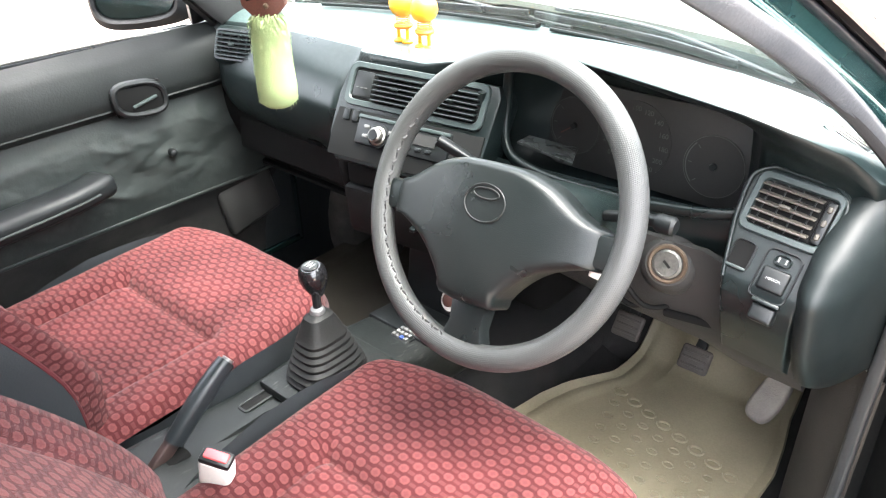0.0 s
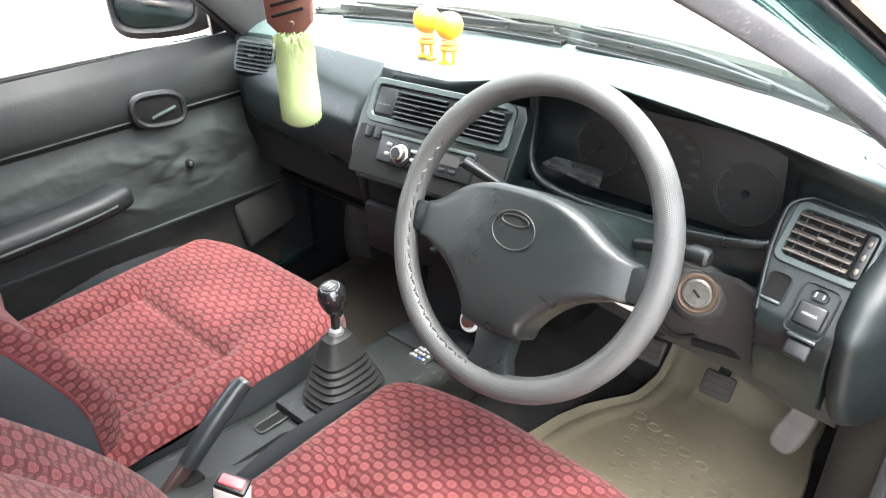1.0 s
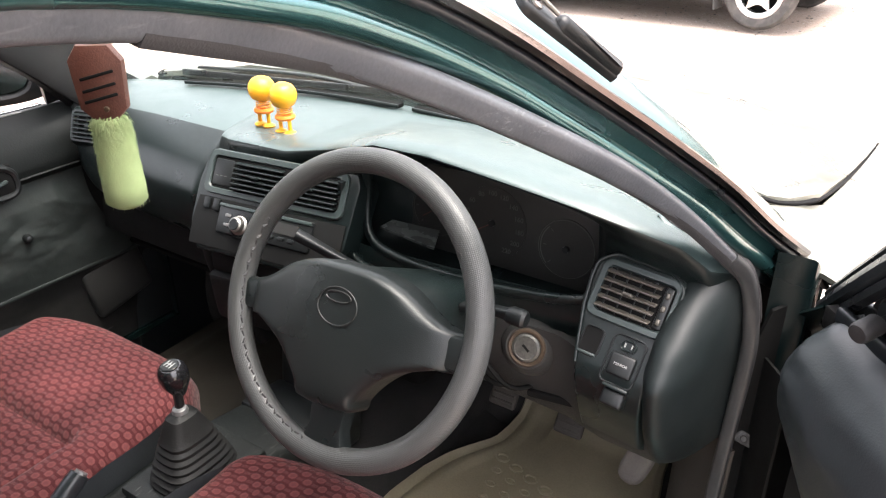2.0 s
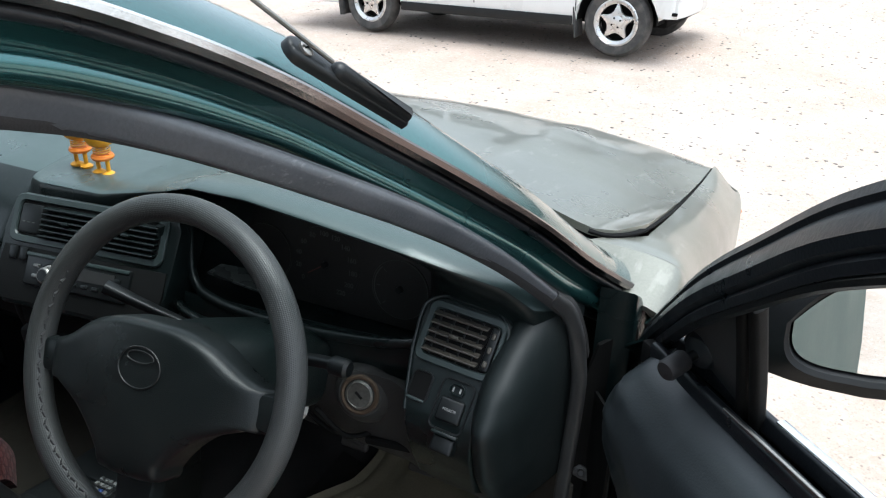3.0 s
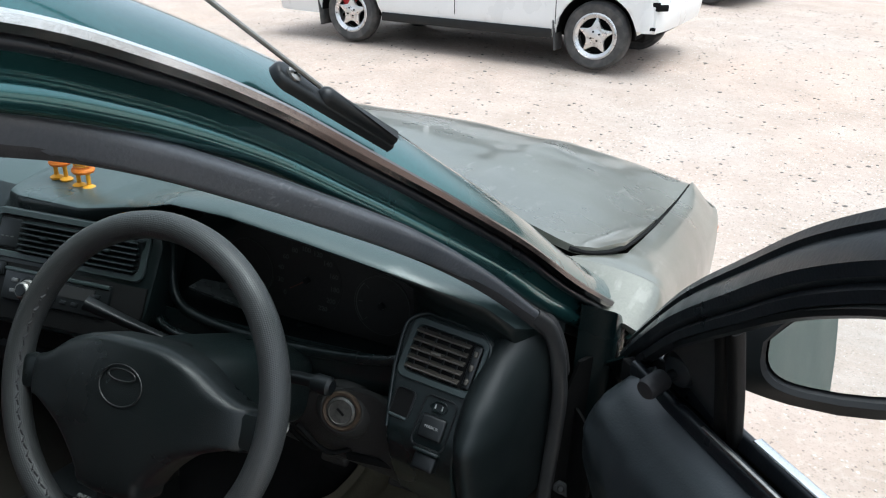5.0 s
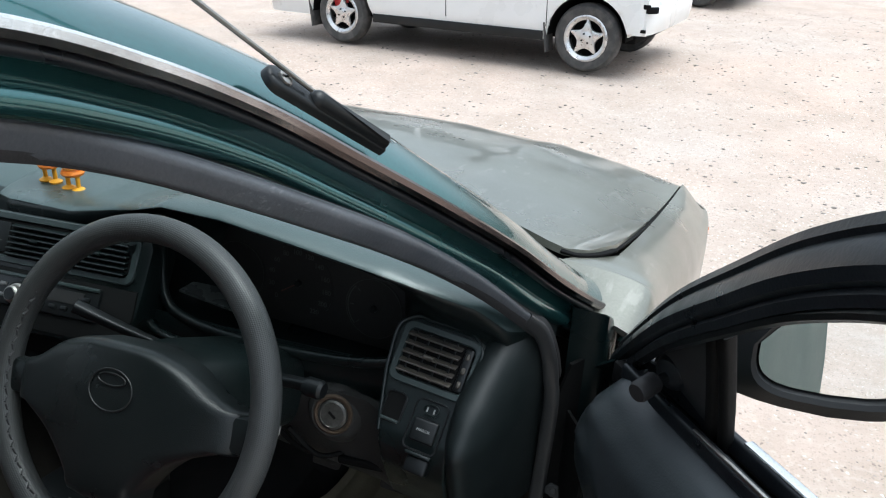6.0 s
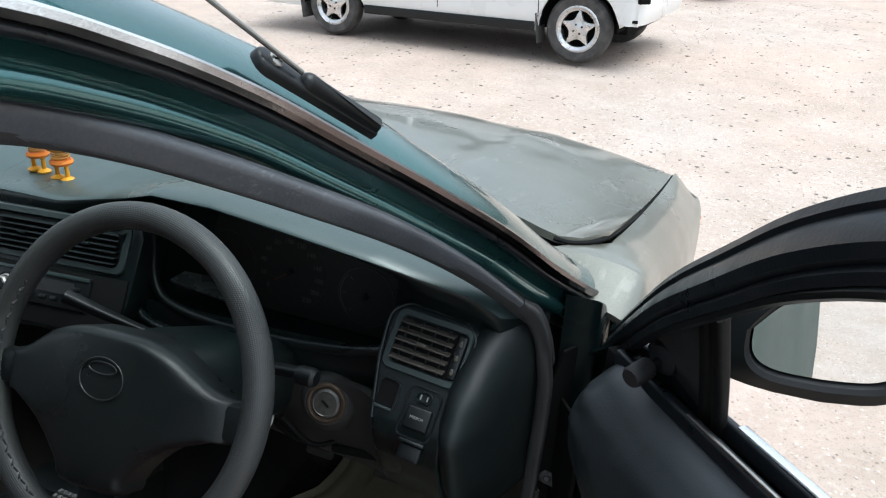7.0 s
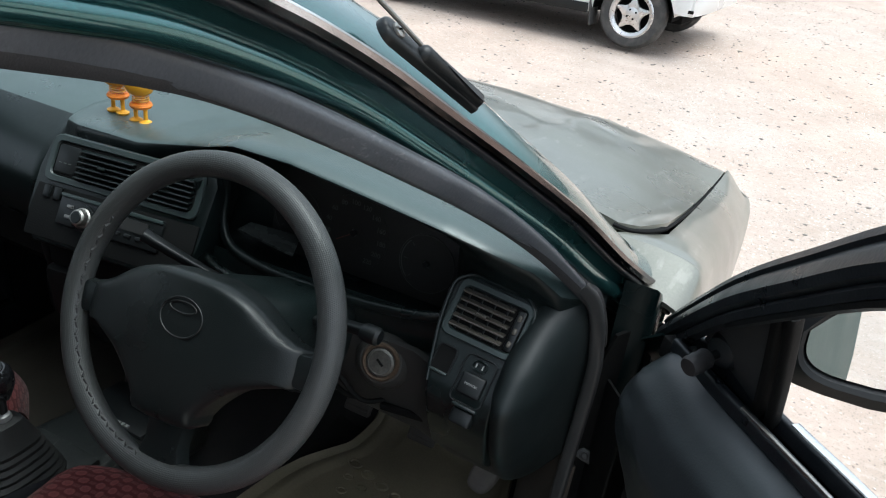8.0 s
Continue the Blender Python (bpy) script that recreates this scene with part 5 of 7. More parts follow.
def air_vent(parent, m, w, h, slats, tilt=20, name="air_vent", uprights=4, slat_mat=None, deep=0.034):
    """A vent: dark well, level slats, uprights behind, a small tab."""
    v = part(name, box((w, h, 0.004), m @ Matrix.Translation((0, 0, -deep)), 0), DARKHOLE, parent)
    for k in range(slats):
        y = h / 2 - (k + 0.5) * h / slats
        part("slat", box((w, 0.0026, min(0.020, deep * 1.1)), m @ Matrix.Translation((0, y, -min(0.008, deep * 0.4))) @ Matrix.Rotation(radians(tilt), 4, "X"), 0.0008, seg=1), slat_mat or BLACK, v)
    for k in range(uprights):
        x = -w / 2 + (k + 0.5) * w / uprights
        part("upright", box((0.0018, h, 0.012 if deep > 0.02 else 0.004), m @ Matrix.Translation((x, 0, -0.026 if deep > 0.02 else -deep * 0.7)), 0), slat_mat if deep > 0.02 and slat_mat else BLACK, v)
    part("tab", box((0.014, 0.005, 0.006), m @ Matrix.Translation((0, 0.0, 0.004)), 0.002), slat_mat or BLACK, v)
    return v


def arc_bm(m, r, a0, a1, w=0.0014, n=22):
    bm = bmesh.new()
    rows = [[bm.verts.new(m @ Vector((q * math.cos(a), q * math.sin(a), 0.0024))) for q in (r - w / 2, r + w / 2)] for a in np.linspace(radians(a0), radians(a1), n)]
    for a, b in zip(rows, rows[1:]):
        bm.faces.new((a[0], a[1], b[1], b[0]))
    return bm


def build_dash():
    d = thing("dashboard", (0, 0.1, 0.78), "dark green-grey moulded plastic dashboard, dusty, across the car", "dashboard")
    # Split near the lip: lit copy on top, dark copy on the front.
    part("top_pad", dash_pad(0.0, 0.362, 26), LITDASH, d, "moulded dash top with instrument hood", smooth=50)
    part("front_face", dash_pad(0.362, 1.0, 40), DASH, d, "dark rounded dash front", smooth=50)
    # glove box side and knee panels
    # Glovebox blackened: the shade below the pad is in its colour.
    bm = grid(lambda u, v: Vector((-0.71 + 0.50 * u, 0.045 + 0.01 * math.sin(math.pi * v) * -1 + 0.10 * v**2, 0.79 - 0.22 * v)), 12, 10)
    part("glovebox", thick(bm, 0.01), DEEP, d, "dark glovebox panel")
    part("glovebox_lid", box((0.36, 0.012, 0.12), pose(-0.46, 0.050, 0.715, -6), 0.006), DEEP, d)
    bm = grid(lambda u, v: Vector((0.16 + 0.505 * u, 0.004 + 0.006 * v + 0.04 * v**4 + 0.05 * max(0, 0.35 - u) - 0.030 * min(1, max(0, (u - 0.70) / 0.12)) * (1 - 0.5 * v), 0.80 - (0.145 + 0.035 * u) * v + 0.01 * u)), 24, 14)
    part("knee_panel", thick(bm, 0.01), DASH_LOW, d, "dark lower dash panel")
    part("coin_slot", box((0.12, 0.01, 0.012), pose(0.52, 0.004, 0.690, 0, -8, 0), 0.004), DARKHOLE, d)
    # Dark panel added under the dash to keep light off the passenger mat.
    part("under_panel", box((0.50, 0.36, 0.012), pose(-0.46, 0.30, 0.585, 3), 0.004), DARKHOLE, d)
    # screen vents along the foot of the windscreen
    for x0, x1 in ((-0.52, -0.005), (0.03, 0.60)):
        pts = [screen_base(x) + Vector((0, -0.032, 0.012)) for x in np.linspace(x0, x1, 6)]
        part("demister_slot", sweep(bmesh.new(), pts, rect(0.016, 0.008, 0.003), 16), DARKHOLE, d)
        part("demister_lip", sweep(bmesh.new(), [p + Vector((0, -0.011, 0.001)) for p in pts], rect(0.005, 0.007, 0.002), 16), DASH, d)
    side = basis((0.634, 0.070, 0.9755), (0.92, -0.10, -0.38), (0.1, 0.98, -0.05))
    vent = part("side_demister", box((0.060, 0.034, 0.004), side, 0.001), DARKHOLE, d)
    part("rim", frame_ring(0.066, 0.042, 0.007, 0.004, side, 0.012), LITDASH, vent)
    for k in range(4):
        part("fin", box((0.056, 0.0024, 0.006), side @ Matrix.Translation((0, -0.0105 + k * 0.007, 0.002)) @ Matrix.Rotation(0.5, 4, "X"), 0), DASH, vent)
    # passenger vent in the corner of the pad
    pv = basis((-0.582, 0.028, 0.905), (0.95, 0.30, -0.03), (-0.10, 0.38, 0.92))
    part("vent_housing", box((0.118, 0.084, 0.060), pv @ Matrix.Translation((0, 0, -0.030)), 0.016, seg=4), DASH, d)
    part("vent_frame", frame_ring(0.100, 0.068, 0.007, 0.004, pv), DASH, d)
    air_vent(d, pv @ Matrix.Translation((0, 0, 0.009)), 0.086, 0.054, 6, tilt=30, slat_mat=DASH, deep=0.0085)
    # centre stack, turned a little to the driver
    cs = basis((-0.005, -0.020, 0.925), (0.985, 0.12, 0.0), (-0.06, 0.50, 0.86))
    stack = part("centre_panel", plate([(-0.135, -0.135), (0.13, -0.135), (0.155, -0.08), (0.160, 0.020), (0.150, 0.040), (-0.135, 0.040), (-0.15, 0.030), (-0.160, -0.02), (-0.160, -0.09)], 0.06, cs @ Matrix.Translation((0, 0, -0.06)), 0.008), DASH, d, "dark centre panel round the vents and radio")
    part("vent_surround", frame_ring(0.282, 0.076, 0.011, 0.006, cs @ Matrix.Translation((0.0, 0.0, 0.0)), 0.01), PODFRAME, stack, "worn teal-grey frame round the vents")
    part("vent_well_shade", box((0.262, 0.056, 0.03), cs @ Matrix.Translation((0, 0, -0.012)), 0.004), DARKHOLE, stack)
    part("clock_panel", box((0.040, 0.046, 0.01), cs @ Matrix.Translation((-0.107, 0, 0.0)), 0.003), BLACK, stack)
    for k in range(3):
        part("clock_mark", box((0.005, 0.0016, 0.001), cs @ Matrix.Translation((-0.117 + k * 0.009, -0.006, 0.0055)), 0), DIMPRINT, stack)
    for x in (-0.032, 0.078):
        air_vent(stack, cs @ Matrix.Translation((x, 0.0, 0.012)), 0.098, 0.050, 6, slat_mat=DASH)
    part("radio_fascia", plate([(-0.150, -0.128), (0.142, -0.128), (0.150, -0.08), (0.150, -0.044), (-0.148, -0.044), (-0.152, -0.08)], 0.004, cs @ Matrix.Translation((0, 0, -0.0015)), 0.002), DEEP, stack)
    # radio
    rm = cs @ Matrix.Translation((0.0, -0.075, 0.002))
    radio = part("radio", box((0.19, 0.05, 0.012), rm, 0.004), BLACK, d, "black car radio with a silver knob")
    part("trim_bar", box((0.188, 0.006, 0.004), rm @ Matrix.Translation((0, 0.022, 0.007)), 0.0015), PODFRAME, radio)
    part("knob", lathe([(0.0165, 0), (0.0165, 0.004), (0.014, 0.006), (0.0125, 0.014), (0.010, 0.016), (0, 0.016)], rm @ Matrix.Translation((-0.045, -0.006, 0.006)), 24), STEEL, radio, "silver volume knob")
    part("knob_cap", lathe([(0.0095, 0), (0.0085, 0.0012), (0, 0.0014)], rm @ Matrix.Translation((-0.045, -0.006, 0.022)), 20), BLACK, radio)
    part("knob_ring", lathe([(0.021, 0), (0.021, 0.003), (0.018, 0.004), (0.017, 0.0)], rm @ Matrix.Translation((-0.045, -0.006, 0.006)), 24), BLACK, radio)
    for x, y in ((-0.072, 0.006), (-0.072, -0.010), (-0.020, 0.004), (-0.018, -0.010), (0.0, -0.012), (0.02, -0.012), (0.04, -0.012), (0.06, -0.012), (0.075, 0.006)):
        part("button", box((0.012, 0.006, 0.004), rm @ Matrix.Translation((x, y, 0.007)), 0.0015), STEELGREY if x < -0.01 else BLACK, radio)
    part("display", box((0.07, 0.018, 0.002), rm @ Matrix.Translation((0.035, 0.005, 0.0065)), 0), FACE, radio)
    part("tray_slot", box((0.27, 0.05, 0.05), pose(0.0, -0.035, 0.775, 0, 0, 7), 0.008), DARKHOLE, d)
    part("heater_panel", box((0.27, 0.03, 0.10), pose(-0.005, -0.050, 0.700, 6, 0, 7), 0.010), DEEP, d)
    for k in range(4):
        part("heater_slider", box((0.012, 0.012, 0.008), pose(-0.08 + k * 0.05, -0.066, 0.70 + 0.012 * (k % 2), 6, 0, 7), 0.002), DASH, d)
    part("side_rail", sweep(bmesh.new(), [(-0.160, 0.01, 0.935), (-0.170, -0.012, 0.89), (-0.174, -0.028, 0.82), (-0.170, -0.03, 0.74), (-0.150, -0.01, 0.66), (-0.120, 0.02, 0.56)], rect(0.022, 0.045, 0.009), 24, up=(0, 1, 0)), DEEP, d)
    for x in (-0.105, -0.085):
        part("button", box((0.014, 0.020, 0.006), cs @ Matrix.Translation((x - 0.02, -0.055, 0.004)), 0.002), BLACK, d)
    # instrument cluster
    cl = basis((0.33, 0.118, 0.885), (1, 0, 0), (0, 0.10, 1))
    clu = part("instrument_panel", box((0.36, 0.145, 0.008), cl, 0.003), FACE, d, "dark instrument cluster with three dials")
    for x, y, r in ((0.0, 0.0, 0.060), (-0.108, -0.002, 0.047), (0.129, -0.010, 0.047)):
        g = cl @ Matrix.Translation((x, y, 0.0045))
        dial = part("dial", lathe([(r, 0), (r, 0.001), (0, 0.0012)], g, 36), FACE, clu)
        if x == 0:
            for i, k in enumerate(range(0, 221, 20)):
                a = radians(216 - k * 270 / 220)
                part("speed_number", text_mesh(str(k), 0.0108, g @ Matrix.Translation((0.049 * math.cos(a), 0.049 * math.sin(a), 0.002))), DIMPRINT, dial)
        else:
            part("scale_arc", arc_bm(g, r * 0.97, 0, 359, 0.0008, 48), DIMPRINT, dial)
            part("range_arc", arc_bm(g, r * 0.90, 135, 225, 0.0018), DIMPRINT, dial)
            for a in (135, 180, 225):
                part("tick", box((0.006, 0.0012, 0.0006), g @ Matrix.Rotation(radians(a), 4, "Z") @ Matrix.Translation((r * 0.76, 0, 0.002)), 0), DIMPRINT, dial)
        if x <= 0:
            part("needle", box((r * 0.6, 0.0016, 0.001), g @ Matrix.Rotation(radians({0: 213}.get(x, 215)), 4, "Z") @ Matrix.Translation((r * 0.28, 0, 0.004)), 0), NEEDLE, dial)
        part("boss", lathe([(0.006, 0), (0.005, 0.006), (0, 0.006)], g, 14), BLACK, dial)
    lip = [(0.150, 0.032, 0.99), (0.146, 0.032, 0.93), (0.149, 0.022, 0.885), (0.168, 0.010, 0.858), (0.205, 0.002, 0.847), (0.28, -0.002, 0.842), (0.40, -0.002, 0.847), (0.50, 0.004, 0.858), (0.555, 0.020, 0.868)]
    part("bezel_lip", sweep(bmesh.new(), lip, rect(0.016, 0.012, 0.005), 44, up=(0, 1, 0.2)), DASH, d, "rounded lip round the instruments")
    bm = grid(lambda u, v: Vector((0.140 + 0.42 * u, 0.003 + 0.016 * u * u - 0.012 * math.sin(math.pi * v) + 0.012 * v, 0.846 + 0.014 * u - 0.075 * v)), 24, 10)
    part("lower_fascia", thick(bm, 0.004), DASH, d, "dark dash panel round the steering column", smooth=60)
    # Small ledge added to carry the bright reflection left of the dials.
    ledge = [(0.158, 0.045, 0.8625), (0.262, 0.048, 0.8505), (0.238, 0.100, 0.8535), (0.163, 0.072, 0.8655)]
    bm = bmesh.new()
    bm.faces.new([bm.verts.new(q) for q in ledge])
    part("bezel_ledge", thick(bm, 0.004), LEDGE, d, "pale ledge added for a reflection inside the instrument recess")
    lip = [(0.122, 0.0, 0.95), (0.120, 0.0, 0.885), (0.138, -0.010, 0.838), (0.19, -0.020, 0.822), (0.29, -0.010, 0.816)]
    part("outer_lip", sweep(bmesh.new(), lip, rect(0.012, 0.012, 0.004), 26, up=(0, 1, 0.2)), DASH, d)
    # driver's vent and switch panel
    vm = basis((0.602, 0.0015, 0.8945), (0.995, 0.0, -0.090), (0.0707, 0.618, 0.782))

    def pod_pt(u, v):
        """One tilted panel whose edges roll away forwards."""
        q = lerp_table(v, [(0, -0.180), (0.08, -0.160), (0.18, -0.135), (0.85, 0.040), (0.93, 0.050), (1.0, 0.058)])[0]
        left = lerp_table(q, [(-0.18, -0.030), (-0.13, -0.038), (-0.10, -0.046), (-0.03, -0.064), (0.017, -0.070), (0.036, -0.066), (0.050, -0.052)])[0]
        right = lerp_table(q, [(-0.18, 0.070), (-0.103, 0.068), (-0.033, 0.066), (0.014, 0.072), (0.036, 0.068), (0.050, 0.055)])[0]
        e = max(0.0, 1 - u / 0.10, 1 - (1 - u) / 0.10)
        back = (0.030 + 0.045 * min(1, max(0, (-0.095 - q) / 0.04))) * e**2.2 + lerp_table(q, [(-0.18, 0.110), (-0.16, 0.066), (-0.14, 0.030), (-0.12, 0.008), (-0.10, 0.0)])[0] + 0.018 * max(0, (v - 0.85) / 0.15) ** 2
        return vm @ Vector((left + (right - left) * u, q, -back))
    pod = part("vent_pod", grid(pod_pt, 48, 56), DASH, d, "moulded pod with air vent and switches", smooth=60)
    edge = [pod_pt(0.085, v) + Vector((0, -0.002, 0.001)) for v in np.linspace(0.30, 0.82, 8)]
    edge += [pod_pt(u, 0.905) + Vector((0, -0.002, 0.001)) for u in (0.16, 0.32, 0.50, 0.68, 0.84)]
    edge += [pod_pt(0.915, v) + Vector((0, -0.002, 0.001)) for v in np.linspace(0.82, 0.34, 7)]
    part("pod_edge", sweep(bmesh.new(), edge, rect(0.0050, 0.0050, 0.0024), 70, up=tuple(vm.to_3x3() @ Vector((0, 0, 1)))), DASH, pod, "thin raised rim round the pod")
    part("vent_surround", frame_ring(0.106, 0.080, 0.01, 0.0060, vm @ Matrix.Translation((0.004, 0.0, 0.0)), 0.008, hole=(0.090, 0.060, 0.002, 0.0)), PODFRAME, pod, "worn teal-grey vent frame")
    # Dark plate level with the pod, painted as the shade behind the slats.
    part("vent_well_shade", box((0.092, 0.062, 0.004), vm @ Matrix.Translation((0.006, 0.0, -0.0005)), 0), DARKHOLE, pod)
    air_vent(pod, vm @ Matrix.Translation((-0.002, 0.0, 0.011)), 0.074, 0.058, 5, tilt=30, slat_mat=BRASSY, uprights=4, deep=0.010)
    part("wheel_plate", box((0.012, 0.056, 0.006), vm @ Matrix.Translation((0.044, 0.0, 0.003)), 0.003), BLACK, pod)
    for k in range(3):
        part("thumb_wheel", box((0.006, 0.009, 0.006), vm @ Matrix.Translation((0.044, 0.017 - k * 0.018, 0.006)), 0.0025), BRASSY, pod)
    slot = part("blank_slot", frame_ring(0.029, 0.040, 0.0025, 0.0045, vm @ Matrix.Translation((-0.026, -0.071, 0.0)), 0.004), BLACK, pod)
    part("slot_well_shade", box((0.024, 0.035, 0.003), vm @ Matrix.Translation((-0.026, -0.071, 0.0005)), 0), DARKHOLE, slot)
    part("slot_sill", box((0.025, 0.004, 0.006), vm @ Matrix.Translation((-0.026, -0.088, 0.003)), 0.0015), PODFRAME, slot)
    sw = part("mirror_switch", frame_ring(0.046, 0.066, 0.0025, 0.0040, vm @ Matrix.Translation((0.022, -0.080, 0.0)), 0.006), BLACK, pod)
    part("rocker", frame_ring(0.022, 0.016, 0.003, 0.0055, vm @ Matrix.Translation((0.022, -0.060, 0.0)), 0.004), DASH, sw)
    for x in (-0.0045, 0.0045):
        part("mark", box((0.0018, 0.006, 0.001), vm @ Matrix.Translation((0.022 + x, -0.060, 0.004)), 0), PRINT, sw)
    part("button", box((0.034, 0.030, 0.008), vm @ Matrix.Translation((0.022, -0.086, 0.003)), 0.004, seg=3), BLACK, sw)
    part("lettering", text_mesh("MIRROR", 0.0050, vm @ Matrix.Translation((0.022, -0.086, 0.0072))), PRINT, sw, "small white printed word")
    pull = part("bonnet_pull", box((0.030, 0.022, 0.022), vm @ Matrix.Translation((0.026, -0.128, -0.008)), 0.004, seg=3), BLACK, pod)
    part("pull_lip", box((0.034, 0.005, 0.012), vm @ Matrix.Translation((0.026, -0.115, 0.004)), 0.002), DASH, pull)
    # rounded end of the dash beside the door
    def end_pt(u, v):
        z = 0.935 - 0.280 * v
        edge = lerp_table(z, [(0.655, 0.030), (0.67, 0.004), (0.69, -0.012), (0.72, -0.034), (0.75, -0.050), (0.80, -0.063), (0.83, -0.068), (0.867, -0.035), (0.914, 0.045), (0.935, 0.09)])[0]
        k = 1 - (1 - u) ** 1.8
        return Vector((0.648 + 0.082 * u**0.8, edge + 0.012 * (1 - min(1, u / 0.12)) ** 2 + (0.115 - edge) * k * u**1.6 - 0.034 * math.sin(math.pi * u**0.7), z))
    part("end_pad", grid(end_pt, 18, 34), ENDPAD, d, "rounded dark end of the dash")
    return d


# ---- steering ----
WHEEL = basis((0.3236, -0.2283, 0.9024), (0.99984, -0.0179, 0), (0.008, 0.4496, 0.8932)) @ Matrix.Rotation(radians(4.0), 4, "Z")


def build_steering():
    w = thing("steering_wheel", (0.3236, -0.19, 0.88), "three-spoke steering wheel with a grey dotted cover", "steering wheel")
    R, r = 0.186, 0.0165
    circle = [WHEEL @ Vector((R * math.cos(a), R * math.sin(a), 0)) for a in np.linspace(0, 2 * math.pi, 96, endpoint=False)]
    axis = WHEEL.to_3x3() @ Vector((0, 0, 1))
    part("rim", sweep(bmesh.new(), [tuple(c) for c in circle], ring(r, 20), 96, up=tuple(axis), closed=True, curve=False), COVER, w, "grey dotted leatherette rim cover")
    # laced seam on the inside
    for k in range(120):
        a = 2 * math.pi * k / 120
        if not (2.6 < a < 4.6):
            continue
        m = WHEEL @ Matrix.Rotation(a, 4, "Z") @ Matrix.Translation((R - r * 0.82, 0, r * 0.60)) @ Matrix.Rotation(0.6 if k % 2 else -0.2, 4, "X")
        part("stitch", box((0.004, 0.0075, 0.0016), m, 0.0006, seg=1), STITCH, w)
    half = [(0, 0.057), (0.045, 0.055), (0.085, 0.043), (0.122, 0.021), (0.145, 0.011), (0.163, 0.003), (0.163, -0.036), (0.145, -0.039), (0.115, -0.048), (0.085, -0.062), (0.056, -0.089), (0.036, -0.121)]
    edge = spline(half, 26)
    outline = [(x, y) for x, y in edge] + [(-x, y) for x, y in edge[::-1][:-1]]
    def dome(x, y):
        return 0.036 * max(0.0, 1 - (x / 0.165) ** 2) ** 0.8 * max(0.0, 1 - ((y + 0.02) / 0.15) ** 2) ** 0.5
    ring_pts = spline(outline + outline[:1], 120)[:-1]
    levels = [0.0, 0.15, 0.3, 0.45, 0.58, 0.7, 0.8, 0.87, 0.92, 0.95, 0.975, 0.99, 1.0, 1.0]
    bm = bmesh.new()
    rows = []
    for n, v in enumerate(levels):
        drop = 0.016 * (1 - math.sqrt(max(0.0, 1 - max(0.0, (v - 0.87) / 0.13) ** 2)))
        row = []
        for px, py in ring_pts:
            x, y = px * v, -0.015 + (py + 0.015) * v
            z = 0.022 + dome(x, y) - drop if n < len(levels) - 1 else 0.0
            row.append(bm.verts.new(WHEEL @ Vector((x, y, z - 0.022))))
        rows.append(row)
    for a, b in zip(rows, rows[1:]):
        for k in range(len(a)):
            bm.faces.new((a[k], a[(k + 1) % len(a)], b[(k + 1) % len(a)], b[k]))
    bmesh.ops.remove_doubles(bm, verts=bm.verts[:], dist=1e-5)
    pad = part("horn_pad", bm, PAD, w, "dark moulded horn pad", smooth=60)
    part("bottom_spoke", plate([(-0.029, -0.118), (0.029, -0.118), (0.026, -0.150), (0.036, -0.180), (-0.036, -0.180), (-0.026, -0.150)], 0.022, WHEEL @ Matrix.Translation((0, 0, -0.016)), 0.007), PAD, w)
    for s in (1, -1):
        part("side_spoke", plate([(s * 0.135, 0.004), (s * 0.135, -0.034), (s * 0.180, -0.036), (s * 0.180, 0.006)][:: s], 0.018, WHEEL @ Matrix.Translation((0, 0, -0.012)), 0.006), PAD, w)
    # round badge as plain rings
    b = WHEEL @ Matrix.Translation((0.010, 0.006, 0.0362))
    for rx, ry, oy in ((0.0300, 0.0230, 0), (0.0190, 0.0065, 0.0115)):
        pts = [b @ Vector((rx * math.cos(a), oy + ry * math.sin(a), 0)) for a in np.linspace(0, 2 * math.pi, 32, endpoint=False)]
        part("badge_ring", sweep(bmesh.new(), [tuple(q) for q in pts], ring(0.0011, 6), 32, up=tuple(axis), closed=True, curve=False), BADGE, pad)
    for s in (1, -1):
        seam = [(s * 0.133, 0.010, 0.012), (s * 0.127, -0.004, 0.0145), (s * 0.125, -0.020, 0.0125), (s * 0.128, -0.038, 0.004)]
        part("seam", sweep(bmesh.new(), [tuple(WHEEL @ Vector(q)) for q in seam], ring(0.0013, 6), 12, up=tuple(axis)), DARKHOLE, pad)
    part("horn_mark", lathe([(0.0025, 0), (0.002, 0.001), (0, 0.0012)], WHEEL @ Matrix.Translation((-0.012, -0.045, 0.0335)), 8), STEELGREY, pad)
    # column
    col = thing("steering_column", (0.33, -0.05, 0.80), "dark plastic steering column shroud with stalks and ignition lock", "steering column")
    def shroud(u, v):
        a = 2 * math.pi * u
        c, s = math.cos(a), math.sin(a)
        z = -0.045 - 0.20 * v
        k = 0.86 + 0.14 * min(1, v * 4)
        return WHEEL @ Vector(((0.078 * math.copysign(abs(c) ** 0.5, c) + 0.006) * k, (0.058 * math.copysign(abs(s) ** 0.55, s) - 0.006) * k, z))
    bm = grid(shroud, 33, 10, wrap=True)
    bm.verts.ensure_lookup_table()
    bm.faces.new([bm.verts[i] for i in range(0, 320, 10)])
    part("shroud", bm, DASH, col, "dark column shroud")
    part("boss", lathe([(0.05, -0.06), (0.055, -0.02), (0.03, 0.0), (0, 0)], WHEEL @ Matrix.Translation((0, 0, -0.01)), 20), BLACK, col)
    st = [Vector((0.245, -0.088, 0.862)), Vector((0.20, -0.112, 0.890)), Vector((0.150, -0.135, 0.921))]
